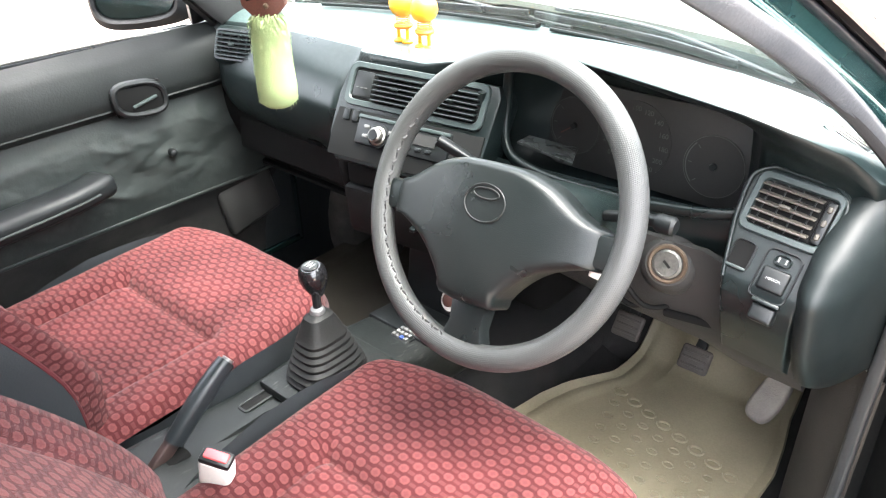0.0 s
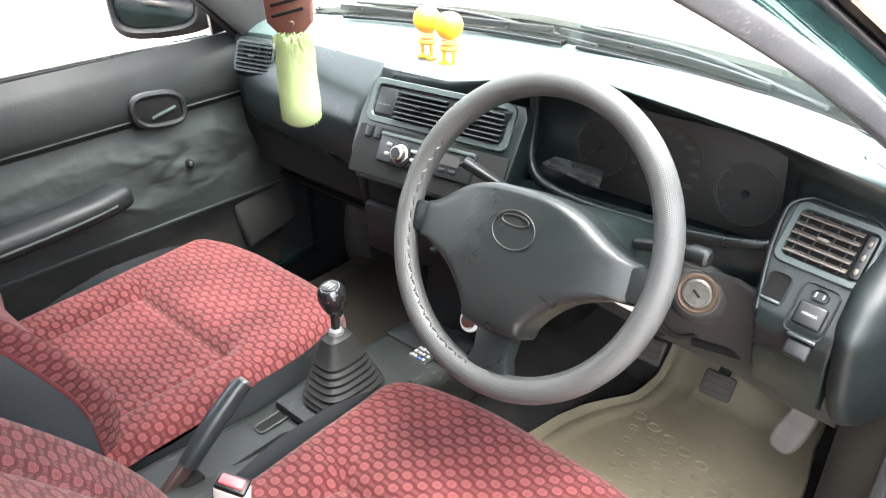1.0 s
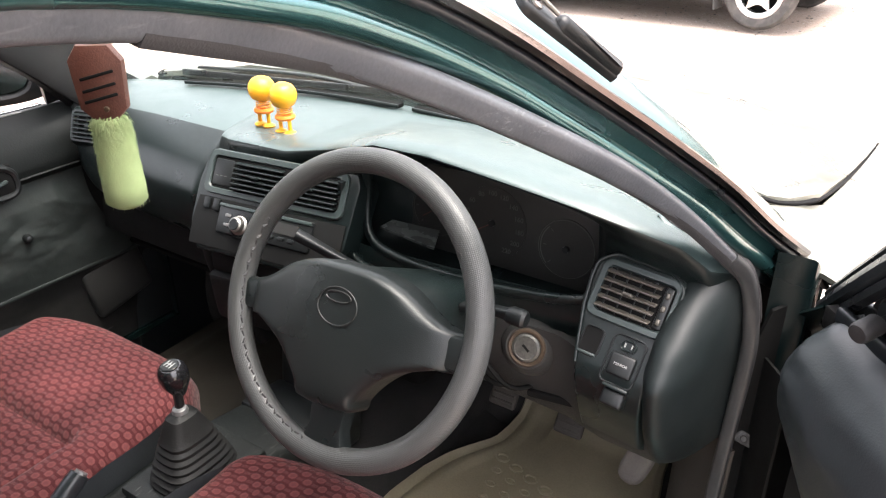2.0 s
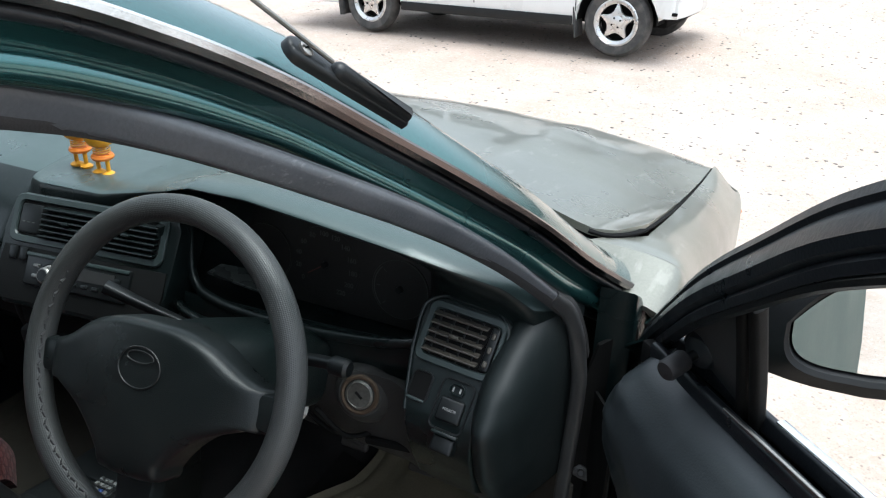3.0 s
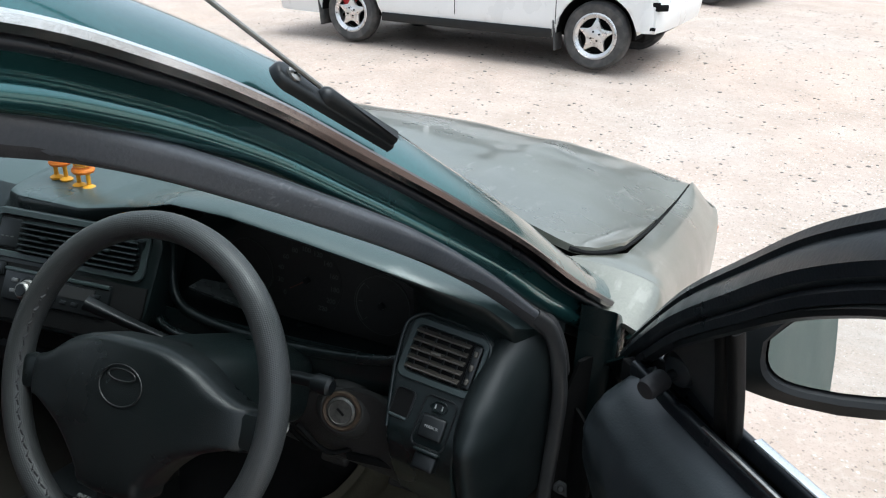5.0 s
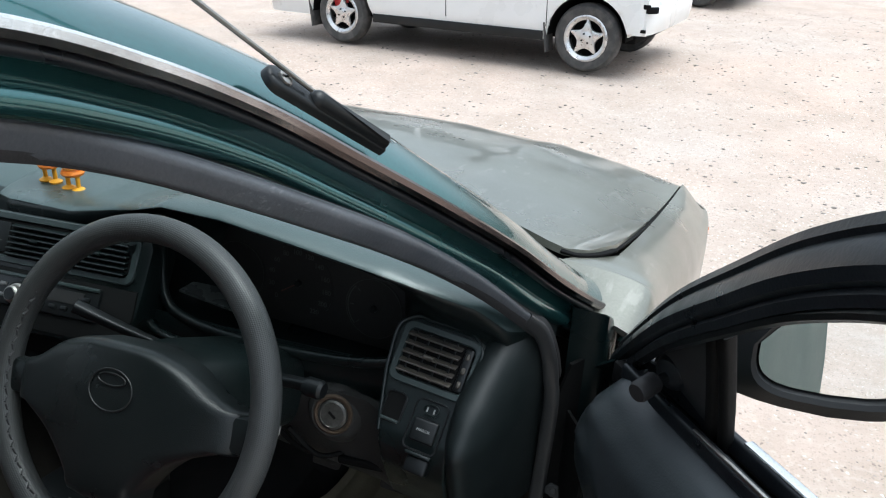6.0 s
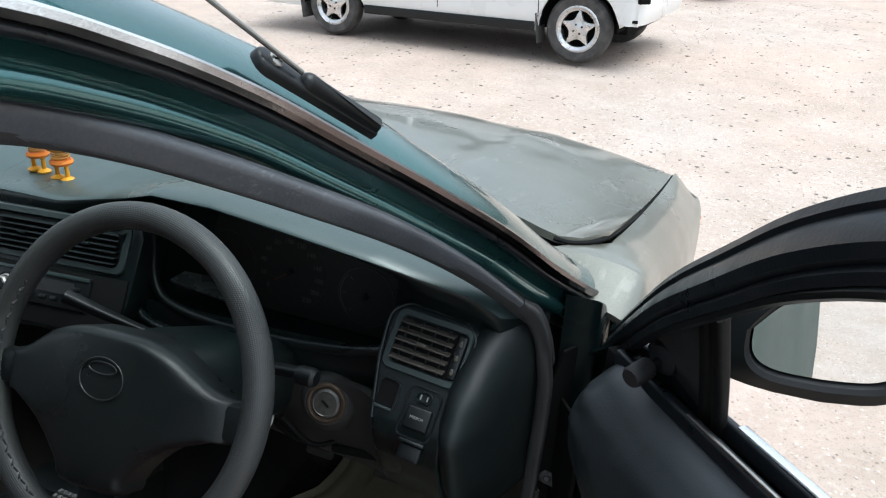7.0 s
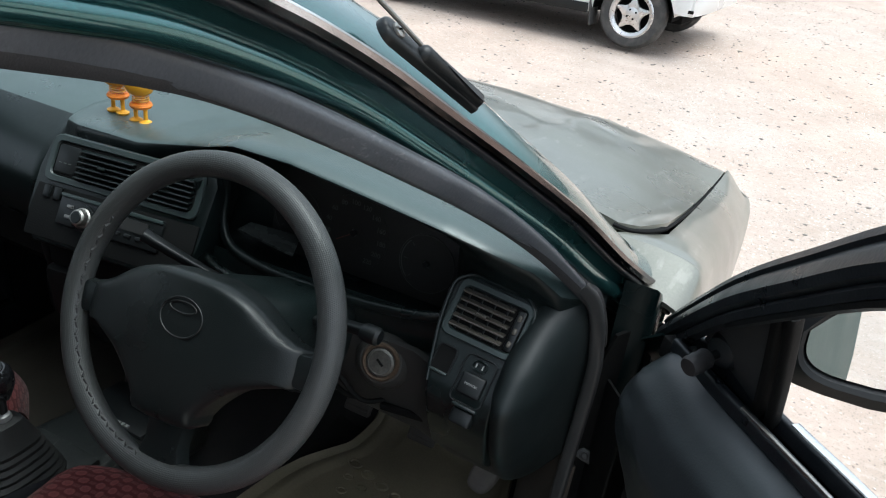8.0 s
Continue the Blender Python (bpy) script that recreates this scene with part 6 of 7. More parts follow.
    part("wiper_stalk", sweep(bmesh.new(), st, rect(0.016, 0.013, 0.004), 12, scale=lambda t: 0.7 + 0.45 * t), BLACK, col, "black control stalk")
    st = [Vector((0.41, -0.100, 0.868)), Vector((0.455, -0.106, 0.882)), Vector((0.490, -0.112, 0.890))]
    stalk = part("lamp_stalk", sweep(bmesh.new(), st, rect(0.014, 0.014, 0.004), 10), BLACK, col)
    part("end_knob", lathe([(0.010, 0), (0.012, 0.004), (0.012, 0.022), (0.009, 0.026), (0, 0.026)], basis((0.486, -0.112, 0.889), (0, 1, 0.2), (0, -0.2, 1)), 16), BLACK, stalk)
    # ignition lock
    k = basis((0.466, -0.017, 0.776), (0.98, 0.19, 0.0), (-0.05, 0.36, 0.92))
    part("lock_housing", lathe([(0.052, -0.12), (0.048, -0.03), (0.038, -0.006), (0.031, 0.0), (0.0, 0.0)], k, 32), DASH_LOW, col)
    part("lock_ring", lathe([(0.028, -0.004), (0.028, 0.002), (0.0255, 0.004), (0.022, 0.003), (0.022, -0.003)], k, 32), BRASS, col, "corroded lock ring")
    lock = part("lock_barrel", lathe([(0.0205, -0.004), (0.0205, 0.005), (0.017, 0.007), (0.016, 0.006), (0, 0.006)], k, 32), LOCKMETAL, col, "worn steel ignition barrel")
    part("key_slot", box((0.013, 0.0035, 0.002), k @ Matrix.Rotation(radians(-40), 4, "Z") @ Matrix.Translation((0, 0, 0.0058)), 0), DARKHOLE, lock)
    # loose wires hanging under the column
    for i, (a, b2, c2) in enumerate((((0.40, -0.03, 0.74), (0.44, -0.01, 0.69), (0.49, 0.03, 0.70)), ((0.36, -0.02, 0.73), (0.40, 0.02, 0.66), (0.46, 0.05, 0.69)))):
        tagged(part("cable", sweep(bmesh.new(), [a, b2, c2], ring(0.004, 7), 14), DEEP), "loose black cable under the steering column", "cable")
    tagged(part("connector", box((0.03, 0.016, 0.014), pose(0.375, -0.04, 0.735, 20, 25, 30), 0.002), WHITEPL), "small off-white plastic cable connector under the column", "connector")


# ---- seats ----
def build_seat(cx, driver):
    s = thing("front_seat", (cx, -0.45, 0.24), "red patterned cloth front seat with dark vinyl sides", "car seat", "front seats")
    hw, slide, lift = (0.265, -0.062, 0.022) if driver else (0.250, 0.0, 0.014)
    y0, y1 = -0.095 + slide, -0.66 + slide

    def cushion(u, v):
        x, y = (2 * u - 1) * hw, y0 + (y1 - y0) * v
        rx = abs(2 * u - 1)
        z = 0.545 + lift - 0.02 * v
        z -= 0.060 * max(0, (0.13 - v) / 0.13) ** 2.4 + 0.026 * max(0, (rx - 0.86) / 0.14) ** 2.4
        # sunk centre panel with a rolled front and side bolsters
        pan = 1 / (1 + math.exp((rx - 0.60) / 0.035)) / (1 + math.exp((0.48 - v) / 0.022))
        z -= 0.020 * pan
        z -= 0.016 * math.exp(-(((v - 0.48) / 0.02) ** 2)) * (1 if rx < 0.6 else math.exp(-(((rx - 0.6) / 0.05) ** 2)))
        z -= 0.012 * math.exp(-(((rx - 0.60) / 0.03) ** 2)) * (1 if v > 0.48 else math.exp(-(((v - 0.48) / 0.03) ** 2)))
        z += 0.004 * noise.noise((x * 7 + cx * 9, y * 7, 1.3))
        front = 1 - 0.12 * max(0, (0.16 - v) / 0.16) ** 2
        return Vector((cx + x * front, y - 0.06 * rx**4 * max(0, 1 - v / 0.35), z))

    bm = grid(cushion, 45, 45)
    part("cushion", thick(bm, 0.014), CLOTH, s, "red cloth cushion with pale block pattern", smooth=70)

    def skirt(u, v):
        a = u * 2 * math.pi
        k = 0.55
        x = (hw + 0.017 - 0.012 * v) * math.copysign(abs(math.cos(a)) ** k, math.cos(a))
        y = (y0 + y1) / 2 + (abs(y1 - y0) / 2 - 0.012 - 0.02 * v) * math.copysign(abs(math.sin(a)) ** k, math.sin(a))
        return Vector((cx + x, y - 0.05 * max(0, abs(x) / hw) ** 4 * max(0, (y - (y0 + y1) / 2) / 0.28), 0.533 + lift - 0.25 * v - 0.030 * min(1, max(0, (y - y0 + 0.08) / 0.06)) - 0.045 * min(1, max(0, (y1 + 0.26 - y) / 0.2))))
    part("base_trim", grid(skirt, 49, 6, wrap=True), SEATGREY, s, "dark grey vinyl seat side")
    # backrest, leaning back
    off = -0.05 if driver else 0.0
    def back_m(z):
        return -0.612 + off - 0.30 * max(0, z - 0.62) - 0.9 * max(0, z - 0.60) ** 2 * (1 if z < 0.95 else 1 - 0.4 * (z - 0.95))
    def back(u, v):
        z = 0.50 + 0.60 * v
        rx = abs(2 * u - 1)
        wide = hw - 0.015 - 0.05 * max(0, v - 0.45) ** 1.5
        bow = 0.035 * max(0, (rx - 0.55) / 0.45) ** 2 - 0.075 * max(0, (rx - 0.88) / 0.12) ** 2 - 0.06 * max(0, (v - 0.9) / 0.1) ** 2
        crease = -0.012 * math.exp(-(((rx - 0.6) / 0.04) ** 2))
        bow += 0.012 * math.exp(-(((v - 0.25) / 0.22) ** 2))
        return Vector((cx + (2 * u - 1) * wide, back_m(z) + bow + crease, z))
    part("backrest", thick(grid(back, 41, 41), 0.02), CLOTH, s, "red cloth backrest", smooth=70)
    for sx in (1, -1):
        def side(u, v, sx=sx):
            z = 0.50 + 0.58 * v
            wide = hw - 0.012 - 0.05 * max(0, v - 0.45) ** 1.5
            return Vector((cx + sx * (wide - 0.006 * (2 * u - 1) ** 2), back_m(z) - 0.018 - 0.125 * (1 - 0.3 * v) * u, z - 0.02 * u))
        part("backrest_side", thick(grid(side, 8, 16), 0.008), SEATGREY, s, "dark grey vinyl backrest side")
        edge = [Vector((cx + sx * (hw - 0.014 - 0.05 * max(0, v - 0.45) ** 1.5), back_m(0.50 + 0.58 * v) - 0.016, 0.50 + 0.58 * v)) for v in np.linspace(0, 1, 9)]
        part("piping", sweep(bmesh.new(), edge, ring(0.0045, 8), 24, up=(1, 0, 0)), CLOTHPIPE, s)
    bm = grid(lambda u, v: Vector((cx + (2 * u - 1) * 0.22, back_m(0.5 + 0.58 * v) - 0.14 * (1 - 0.3 * v), 0.48 + 0.58 * v)), 9, 9)
    part("back_panel", thick(bm, 0.01), SEATGREY, s)
    part("headrest", box((0.25, 0.09, 0.15), pose(cx, back_m(1.2) - 0.03, 1.185, -14), 0.035, seg=4), CLOTH, s)
    for sx in (-0.06, 0.06):
        part("headrest_post", sweep(bmesh.new(), [(cx + sx, back_m(1.08) - 0.03, 1.06), (cx + sx, back_m(1.15) - 0.03, 1.14)], ring(0.005, 8), 3, up=(0, 1, 0)), STEEL, s)
    for sx in (-0.2, 0.2):
        part("runner", box((0.03, 0.42, 0.09), pose(cx + sx, -0.42, 0.27), 0.006), BLACK, s)
    return s


# ---- between the seats, on the floor, small things ----
def build_console():
    c = thing("centre_console", (0, -0.3, 0.36), "dark grey-green plastic console between the seats", "console")
    bm = bmesh.new()
    sweep(bm, [(0.0, -0.92, 0.47), (0.0, -0.70, 0.475), (0.0, -0.56, 0.47), (0.0, -0.46, 0.455), (0.0, -0.36, 0.452), (0.0, -0.22, 0.458), (0, -0.13, 0.445), (0, 0.04, 0.425)], rect(0.175, 0.11, 0.025), 32)
    part("body", bm, CONSOLE, c, "moulded console body")
    part("rear_box", box((0.150, 0.24, 0.06), pose(-0.005, -0.76, 0.512), 0.022, seg=4), CONSOLE, c)
    part("tray_rim", frame_ring(0.075, 0.15, 0.006, 0.009, pose(0.045, -0.465, 0.508), 0.016), CONSOLE, c)
    slot = part("small_slot", box((0.018, 0.05, 0.006), pose(-0.03, -0.40, 0.5065, 0, 0, 0), 0.002), DARKHOLE, c)
    part("slot_rim", frame_ring(0.026, 0.058, 0.004, 0.0025, pose(-0.03, -0.40, 0.5085), 0.003), CONSOLE, slot)
    part("boot_plate", box((0.135, 0.19, 0.02), pose(0.012, -0.28, 0.514, 0), 0.008), CONSOLE, c)
    part("front_tray", box((0.15, 0.10, 0.012), pose(0.0, -0.055, 0.492, -6), 0.004), BLACK, c)
    part("plug", box((0.045, 0.045, 0.016), pose(0.025, -0.109, 0.493), 0.003), BLACK, c)
    for k in range(12):
        pin = box((0.007, 0.007, 0.005), pose(0.025 + 0.0095 * (k % 4 - 1.5), -0.098 - 0.0115 * (k // 4), 0.5035), 0.001)
        part("pin", pin, BLUEPL if k == 10 else PINGREY, c)
    part("front_upright", box((0.17, 0.05, 0.30), pose(0, 0.048, 0.60, -8), 0.01), BLACK, c)
    part("lighter_surround", lathe([(0.022, 0), (0.022, 0.004), (0.017, 0.007), (0.014, 0.006), (0.014, 0.0)], basis((0.042, 0.004, 0.525), (1, 0, 0), (0, 0.45, 0.9)), 20), WHITEPL, c, "pale ring round the lighter socket")
    part("lighter", lathe([(0.013, 0), (0.013, 0.012), (0.010, 0.014), (0, 0.014)], basis((0.042, 0.004, 0.525), (1, 0, 0), (0, 0.45, 0.9)), 16), WOOD, c)
    # gear lever
    g = thing("gear_lever", (0.0, -0.275, 0.53), "black gear lever with a ribbed rubber boot", "gear lever")
    bm = bmesh.new()
    n, rows = 24, []
    prof = [(0.072, 0.0), (0.074, 0.008)]
    for k in range(6):
        prof += [(0.068 - k * 0.0045, 0.012 + k * 0.0115), (0.071 - k * 0.005, 0.018 + k * 0.0115)]
    prof += [(0.042, 0.080), (0.036, 0.094), (0.026, 0.112), (0.013, 0.118), (0.0095, 0.122)]
    for r, h in prof:
        rows.append([bm.verts.new((0.018 - 0.05 * h + 0.67 * r * math.copysign(abs(math.cos(a)) ** 0.6, math.cos(a)) , -0.285 + 0.90 * r * math.copysign(abs(math.sin(a)) ** 0.6, math.sin(a)), 0.523 + h)) for a in np.linspace(0, 2 * math.pi, n, endpoint=False)])
    for a, b in zip(rows, rows[1:]):
        for j in range(n):
            bm.faces.new((a[j], a[(j + 1) % n], b[(j + 1) % n], b[j]))
    bm.faces.new(rows[-1])
    part("boot", bm, BOOTRUBBER, g, "ribbed black rubber boot", smooth=25)
    part("collar", lathe([(0.011, 0), (0.013, 0.004), (0.011, 0.010), (0.008, 0.012)], pose(0.012, -0.285, 0.638, 4), 14), STEELGREY, g)
    part("stick", sweep(bmesh.new(), [(0.012, -0.285, 0.635), (0.009, -0.282, 0.66), (0.004, -0.279, 0.69)], ring(0.0075, 10), 6, up=(0, 1, 0)), BLACK, g)
    part("knob", lathe([(0.009, -0.034), (0.0135, -0.026), (0.021, -0.010), (0.0235, 0.004), (0.0215, 0.017), (0.016, 0.023), (0, 0.0245)], pose(0.003, -0.278, 0.698, 8), 24), GLOSSBLACK, g, "glossy black round knob")
    part("shift_plate", lathe([(0.0135, 0), (0.012, 0.0012), (0, 0.0016)], pose(0.003, -0.2815, 0.7222, 8), 20), BLACK, g)
    for x in (-0.006, 0.0, 0.006):
        part("gate_mark", box((0.0014, 0.013, 0.0006), pose(0.003, -0.2815, 0.7240, 8) @ Matrix.Translation((x, 0, 0)), 0), PRINT, g)
    part("gate_mark", box((0.013, 0.0014, 0.0006), pose(0.003, -0.2815, 0.7242, 8), 0), PRINT, g)
    # handbrake
    h = thing("handbrake", (0.0, -0.58, 0.50), "dark plastic handbrake lever with a grey button", "handbrake")
    part("grip", sweep(bmesh.new(), [(-0.010, -0.555, 0.545), (-0.010, -0.51, 0.583), (-0.011, -0.465, 0.615), (-0.011, -0.445, 0.628)], rect(0.026, 0.030, 0.010), 16, scale=lambda t: 1.08 - 0.30 * abs(t - 0.40)), DARKVINYL, h)
    part("button", lathe([(0.009, 0), (0.009, 0.010), (0.006, 0.012), (0, 0.012)], basis((-0.011, -0.441, 0.630), (1, 0, 0), (0, -0.57, 0.82)) @ Matrix.Rotation(0, 4, "X"), 14), STEELGREY, h)
    part("lever", sweep(bmesh.new(), [(-0.010, -0.62, 0.50), (-0.010, -0.555, 0.547)], rect(0.014, 0.022, 0.003), 4), WORNRED, h)
    part("slot", box((0.045, 0.12, 0.02), pose(-0.010, -0.60, 0.512, 10), 0.006), DARKHOLE, h)
    # belt buckle
    b = thing("seat_belt_buckle", (0.075, -0.60, 0.50), "off-white seat belt buckle with a red button", "belt buckle")
    m = pose(0.103, -0.554, 0.555, 10, 14, 30)
    part("case", box((0.046, 0.026, 0.085), m, 0.007, seg=3), WHITEPL, b)
    part("top", box((0.044, 0.024, 0.012), m @ Matrix.Translation((0, 0, 0.042)), 0.004), BLACK, b)
    part("release_button", box((0.034, 0.015, 0.010), m @ Matrix.Translation((0, 0, 0.046)), 0.003), REDBTN, b)


def build_floor():
    def mat_sheet(x0, x1, y0, y1):
        def f(u, v):
            y = y0 + (y1 - y0) * v
            lo, hi = x0, x1
            if x0 > 0:
                lo = lerp_table(y, [(-0.12, 0.125), (0.07, 0.128), (0.17, 0.143), (0.23, 0.165), (0.29, 0.200), (0.33, 0.224), (0.38, 0.230), (0.52, 0.232), (0.58, 0.262)])[0]
                hi = lerp_table(y, [(-0.12, 0.590), (0.10, 0.608), (0.25, 0.612), (0.33, 0.600), (0.42, 0.580), (0.58, 0.575)])[0]
            x = lo + (hi - lo) * u
            e = min(u, 1 - u, v, 1 - v)
            z = 0.232 + 0.012 * max(0, 1 - e / 0.035) + 0.30 * max(0, (y - 0.42) / 0.2) ** 1.5
            z += 0.008 * math.exp(-((e - 0.09) / 0.02) ** 2) + 0.003 * noise.noise((x * 8, y * 8, 2))
            z += 0.007 * math.exp(-(((u - 0.26) / 0.03) ** 2)) * min(1, max(0, (v - 0.66) / 0.05))
            return Vector((x, y, z))
        return thick(grid(f, 40, 50), 0.005)
    m = thing("floor_mat", (0.42, 0.2, 0.22), "dusty beige rubber floor mat in the driver's footwell", "floor mat", "floor mats")
    part("sheet", mat_sheet(0.17, 0.605, -0.12, 0.58), MATBEIGE, m)
    for row in range(7):
        for k in range(7 if row else 8):
            x, y = 0.27 + k * 0.040 + row * 0.008, 0.285 - row * 0.040 - k * 0.012
            a = row == 0
            pts = [(x + (0.014 if a else 0.010) * math.cos(t), y + (0.0105 if a else 0.0075) * math.sin(t), 0.2400) for t in np.linspace(0, 2 * math.pi, 12, endpoint=False)]
            part("raised_ring", sweep(bmesh.new(), pts, ring(0.0030 if a else 0.0020, 6), 12, closed=True, curve=False), MATBEIGE, m)
    m2 = thing("floor_mat", (-0.4, 0.2, 0.22), "brown rubber floor mat in the passenger footwell, darkened for shade", "floor mat", "floor mats")
    part("sheet", mat_sheet(-0.67, -0.13, -0.10, 0.58), MATDARK, m2)

    def pedal(name, label, at, size, rx, arm_to, m_pad):
        p = thing(name, at, label, "pedal", "pedals")
        if size[2] > 0.09:
            shape = [(0.5 * size[0] * math.copysign(abs(math.cos(a)) ** 0.7, math.cos(a)) * (1 - 0.12 * math.sin(a)), 0.5 * size[2] * math.copysign(abs(math.sin(a)) ** 0.75, math.sin(a))) for a in np.linspace(0, 2 * math.pi, 28, endpoint=False)]
            part("pad", plate(shape, size[1], pose(*at, rx) @ Matrix.Rotation(radians(14), 4, "Y") @ Matrix.Translation((0, 0.01, 0)) @ Matrix.Rotation(math.pi / 2, 4, "X"), 0.008, seg=4), m_pad, p)
        else:
            part("pad", box(size, pose(*at, rx), 0.007, seg=4), m_pad, p)
        if size[2] < 0.09:
            for k in (-1, 0, 1):
                part("rib", box((size[0] * 0.8, 0.004, 0.005), pose(*at, rx) @ Matrix.Translation((0, -0.008, 0.014 * k)), 0.0015), m_pad, p)
        part("arm", sweep(bmesh.new(), [Vector(at) + Vector((0, 0.012, 0.0)), Vector(at) + Vector((0, 0.07, 0.08)), Vector(arm_to)], rect(0.014, 0.022, 0.003), 12, up=(1, 0, 0)), BLACK, p)
    pedal("brake_pedal", "worn dusty brown rubber brake pedal", (0.405, 0.315, 0.375), (0.062, 0.014, 0.05), -35, (0.40, 0.44, 0.66), DUSTYPAD)
    pedal("clutch_pedal", "worn dusty brown rubber clutch pedal", (0.275, 0.275, 0.42), (0.06, 0.014, 0.052), -35, (0.28, 0.44, 0.68), DUSTYPAD)
    pedal("accelerator_pedal", "long grey dusty accelerator pedal", (0.563, 0.29, 0.385), (0.052, 0.022, 0.112), -40, (0.56, 0.46, 0.60), PEDALGREY)
    part2 = thing("wire_loom", (0.25, 0.3, 0.5), "dark bundle under the dash", "cable")
    part("bundle", sweep(bmesh.new(), [(0.16, 0.25, 0.62), (0.26, 0.28, 0.56), (0.40, 0.30, 0.60)], ring(0.014, 8), 14), DARKRUBBER, part2)
    sh = thing("heater_box", (0, 0.3, 0.4), "black heater box behind the console", "heater")
    part("casing", box((0.30, 0.24, 0.36), pose(0, 0.28, 0.62), 0.03, seg=3), DARKHOLE, sh)


def build_dolls():
    for x, y, turn in ((-0.142, 0.100, 0), (-0.080, 0.090, 0.3)):
        bm = bmesh.new()
        base = Vector((x, y, 0.966))
        z = base.z
        for sx in (-0.011, 0.011):
            lathe([(0.010, 0), (0.011, 0.003), (0.006, 0.006), (0.0035, 0.007), (0.0035, 0.024), (0.005, 0.026)], Matrix.Translation((x + sx, y - 0.002, z)), 12, bm)
        lathe([(0.006, 0.024), (0.0165, 0.026), (0.0185, 0.030), (0.0165, 0.034), (0.006, 0.036)], Matrix.Translation((x, y, z)), 18, bm)
        pts = [(x + 0.013 * math.cos(a), y + 0.013 * math.sin(a), z + 0.035 + 0.0038 * a / 6.283) for a in np.linspace(0, 6.283 * 3, 60)]
        sweep(bm, pts, ring(0.0011, 5), 60, curve=False)
        lathe([(0, 0.046), (0.011, 0.047), (0.019, 0.052), (0.0235, 0.061), (0.0245, 0.069), (0.0225, 0.078), (0.0165, 0.086), (0.008, 0.090), (0, 0.091)], Matrix.Translation((x, y, z)), 24, bm)
        doll = single("spring_doll", bm, YELLOW, "yellow plastic spring-legged doll with a round head, on the dash", "doll", "dash dolls")
        doll.data.materials.append(ORANGEPL)
        doll.data.materials.append(WHITEPL)
        for f in doll.data.polygons:
            h = f.center.z - z
            f.material_index = 1 if 0.0235 < h < 0.0365 and abs(f.center.x - x) < 0.0195 and h > 0.0255 else (2 if 0.0365 <= h < 0.0465 and f.area < 4e-6 else 0)


def build_pendant():
    p = thing("hanging_charm", (-0.04, -0.26, 0.97), "brown wooden charm with a pale green plush tassel", "charm")
    m = basis((-0.033, -0.272, 1.135), (0.80, 0.6, 0), (0, 0, 1))
    out = [(-0.030, -0.022), (-0.012, -0.040), (0.012, -0.040), (0.030, -0.022), (0.034, 0.040), (0.020, 0.060), (-0.020, 0.060), (-0.034, 0.040)]
    tag = part("wooden_plate", plate(out, 0.014, m @ Matrix.Translation((0, 0, -0.007)), 0.003), WOOD, p, "carved dark brown wooden plate")
    for y in (-0.008, 0.006, 0.022):
        part("groove", box((0.045, 0.004, 0.003), m @ Matrix.Translation((0, y, 0.0075)) @ Matrix.Rotation(0.25, 4, "Z"), 0.001), DARKHOLE, tag)
    part("stud", lathe([(0.004, 0), (0.003, 0.003), (0, 0.0035)], m @ Matrix.Translation((0.004, -0.022, 0.007)), 12), BRASS, tag)
    part("cord", sweep(bmesh.new(), [(-0.033, -0.272, 1.19), (-0.02, -0.25, 1.27), (0.0, -0.22, 1.325)], ring(0.002, 6), 8, up=(1, 0, 0)), BLACK, p)
    rng = random.Random(2)
    bm = bmesh.new()
    # many fine strands round a soft core
    for k in range(2600):
        a, r = rng.uniform(0, 2 * math.pi), 0.026 * rng.random() ** 0.25
        x0, y0 = -0.035 + 0.8 * r * math.cos(a), -0.268 + 0.8 * r * math.sin(a)
        z0 = 1.103 - 0.115 * rng.random()
        z1 = max(0.966, z0 - rng.uniform(0.010, 0.022)) - rng.uniform(0, 0.004)
        q = Vector((-0.045 + 1.15 * r * math.cos(a) + rng.uniform(-0.002, 0.002), -0.262 + 1.15 * r * math.sin(a), z1))
        w = 0.0009
        t = Vector((math.cos(a + 1.6), math.sin(a + 1.6), 0)) * w
        mid = Vector((x0, y0, z0)).lerp(q, 0.5) + Vector((math.cos(a), math.sin(a), 0)) * 0.003
        v = [bm.verts.new(c) for c in (Vector((x0, y0, z0)) - t, Vector((x0, y0, z0)) + t, mid + t, mid - t, q)]
        bm.faces.new((v[0], v[1], v[2], v[3]))
        bm.faces.new((v[3], v[2], v[4]))
    lathe([(0.010, 0.0), (0.022, -0.006), (0.0255, -0.03), (0.0265, -0.06), (0.0285, -0.100), (0.0275, -0.122), (0.018, -0.130), (0, -0.131)], Matrix.Translation((-0.040, -0.265, 1.100)), 24, bm)
    part("tassel", bm, TASSEL, p, "pale green plush tassel", smooth=60)
    mir = thing("rear_view_mirror", (0.0, -0.20, 1.31), "black interior mirror on the windscreen", "mirror")
    part("housing", box((0.22, 0.03, 0.055), pose(0, -0.235, 1.325, 10), 0.014, seg=3), BLACK, mir)
    part("mirror_glass", box((0.205, 0.003, 0.044), pose(0, -0.251, 1.323, 10), 0.001), MIRROR, mir)
    part("stem", sweep(bmesh.new(), [(0, -0.22, 1.33), (0, -0.20, 1.35), (0, -0.235, 1.372)], ring(0.007, 8), 8, up=(1, 0, 0)), BLACK, mir)


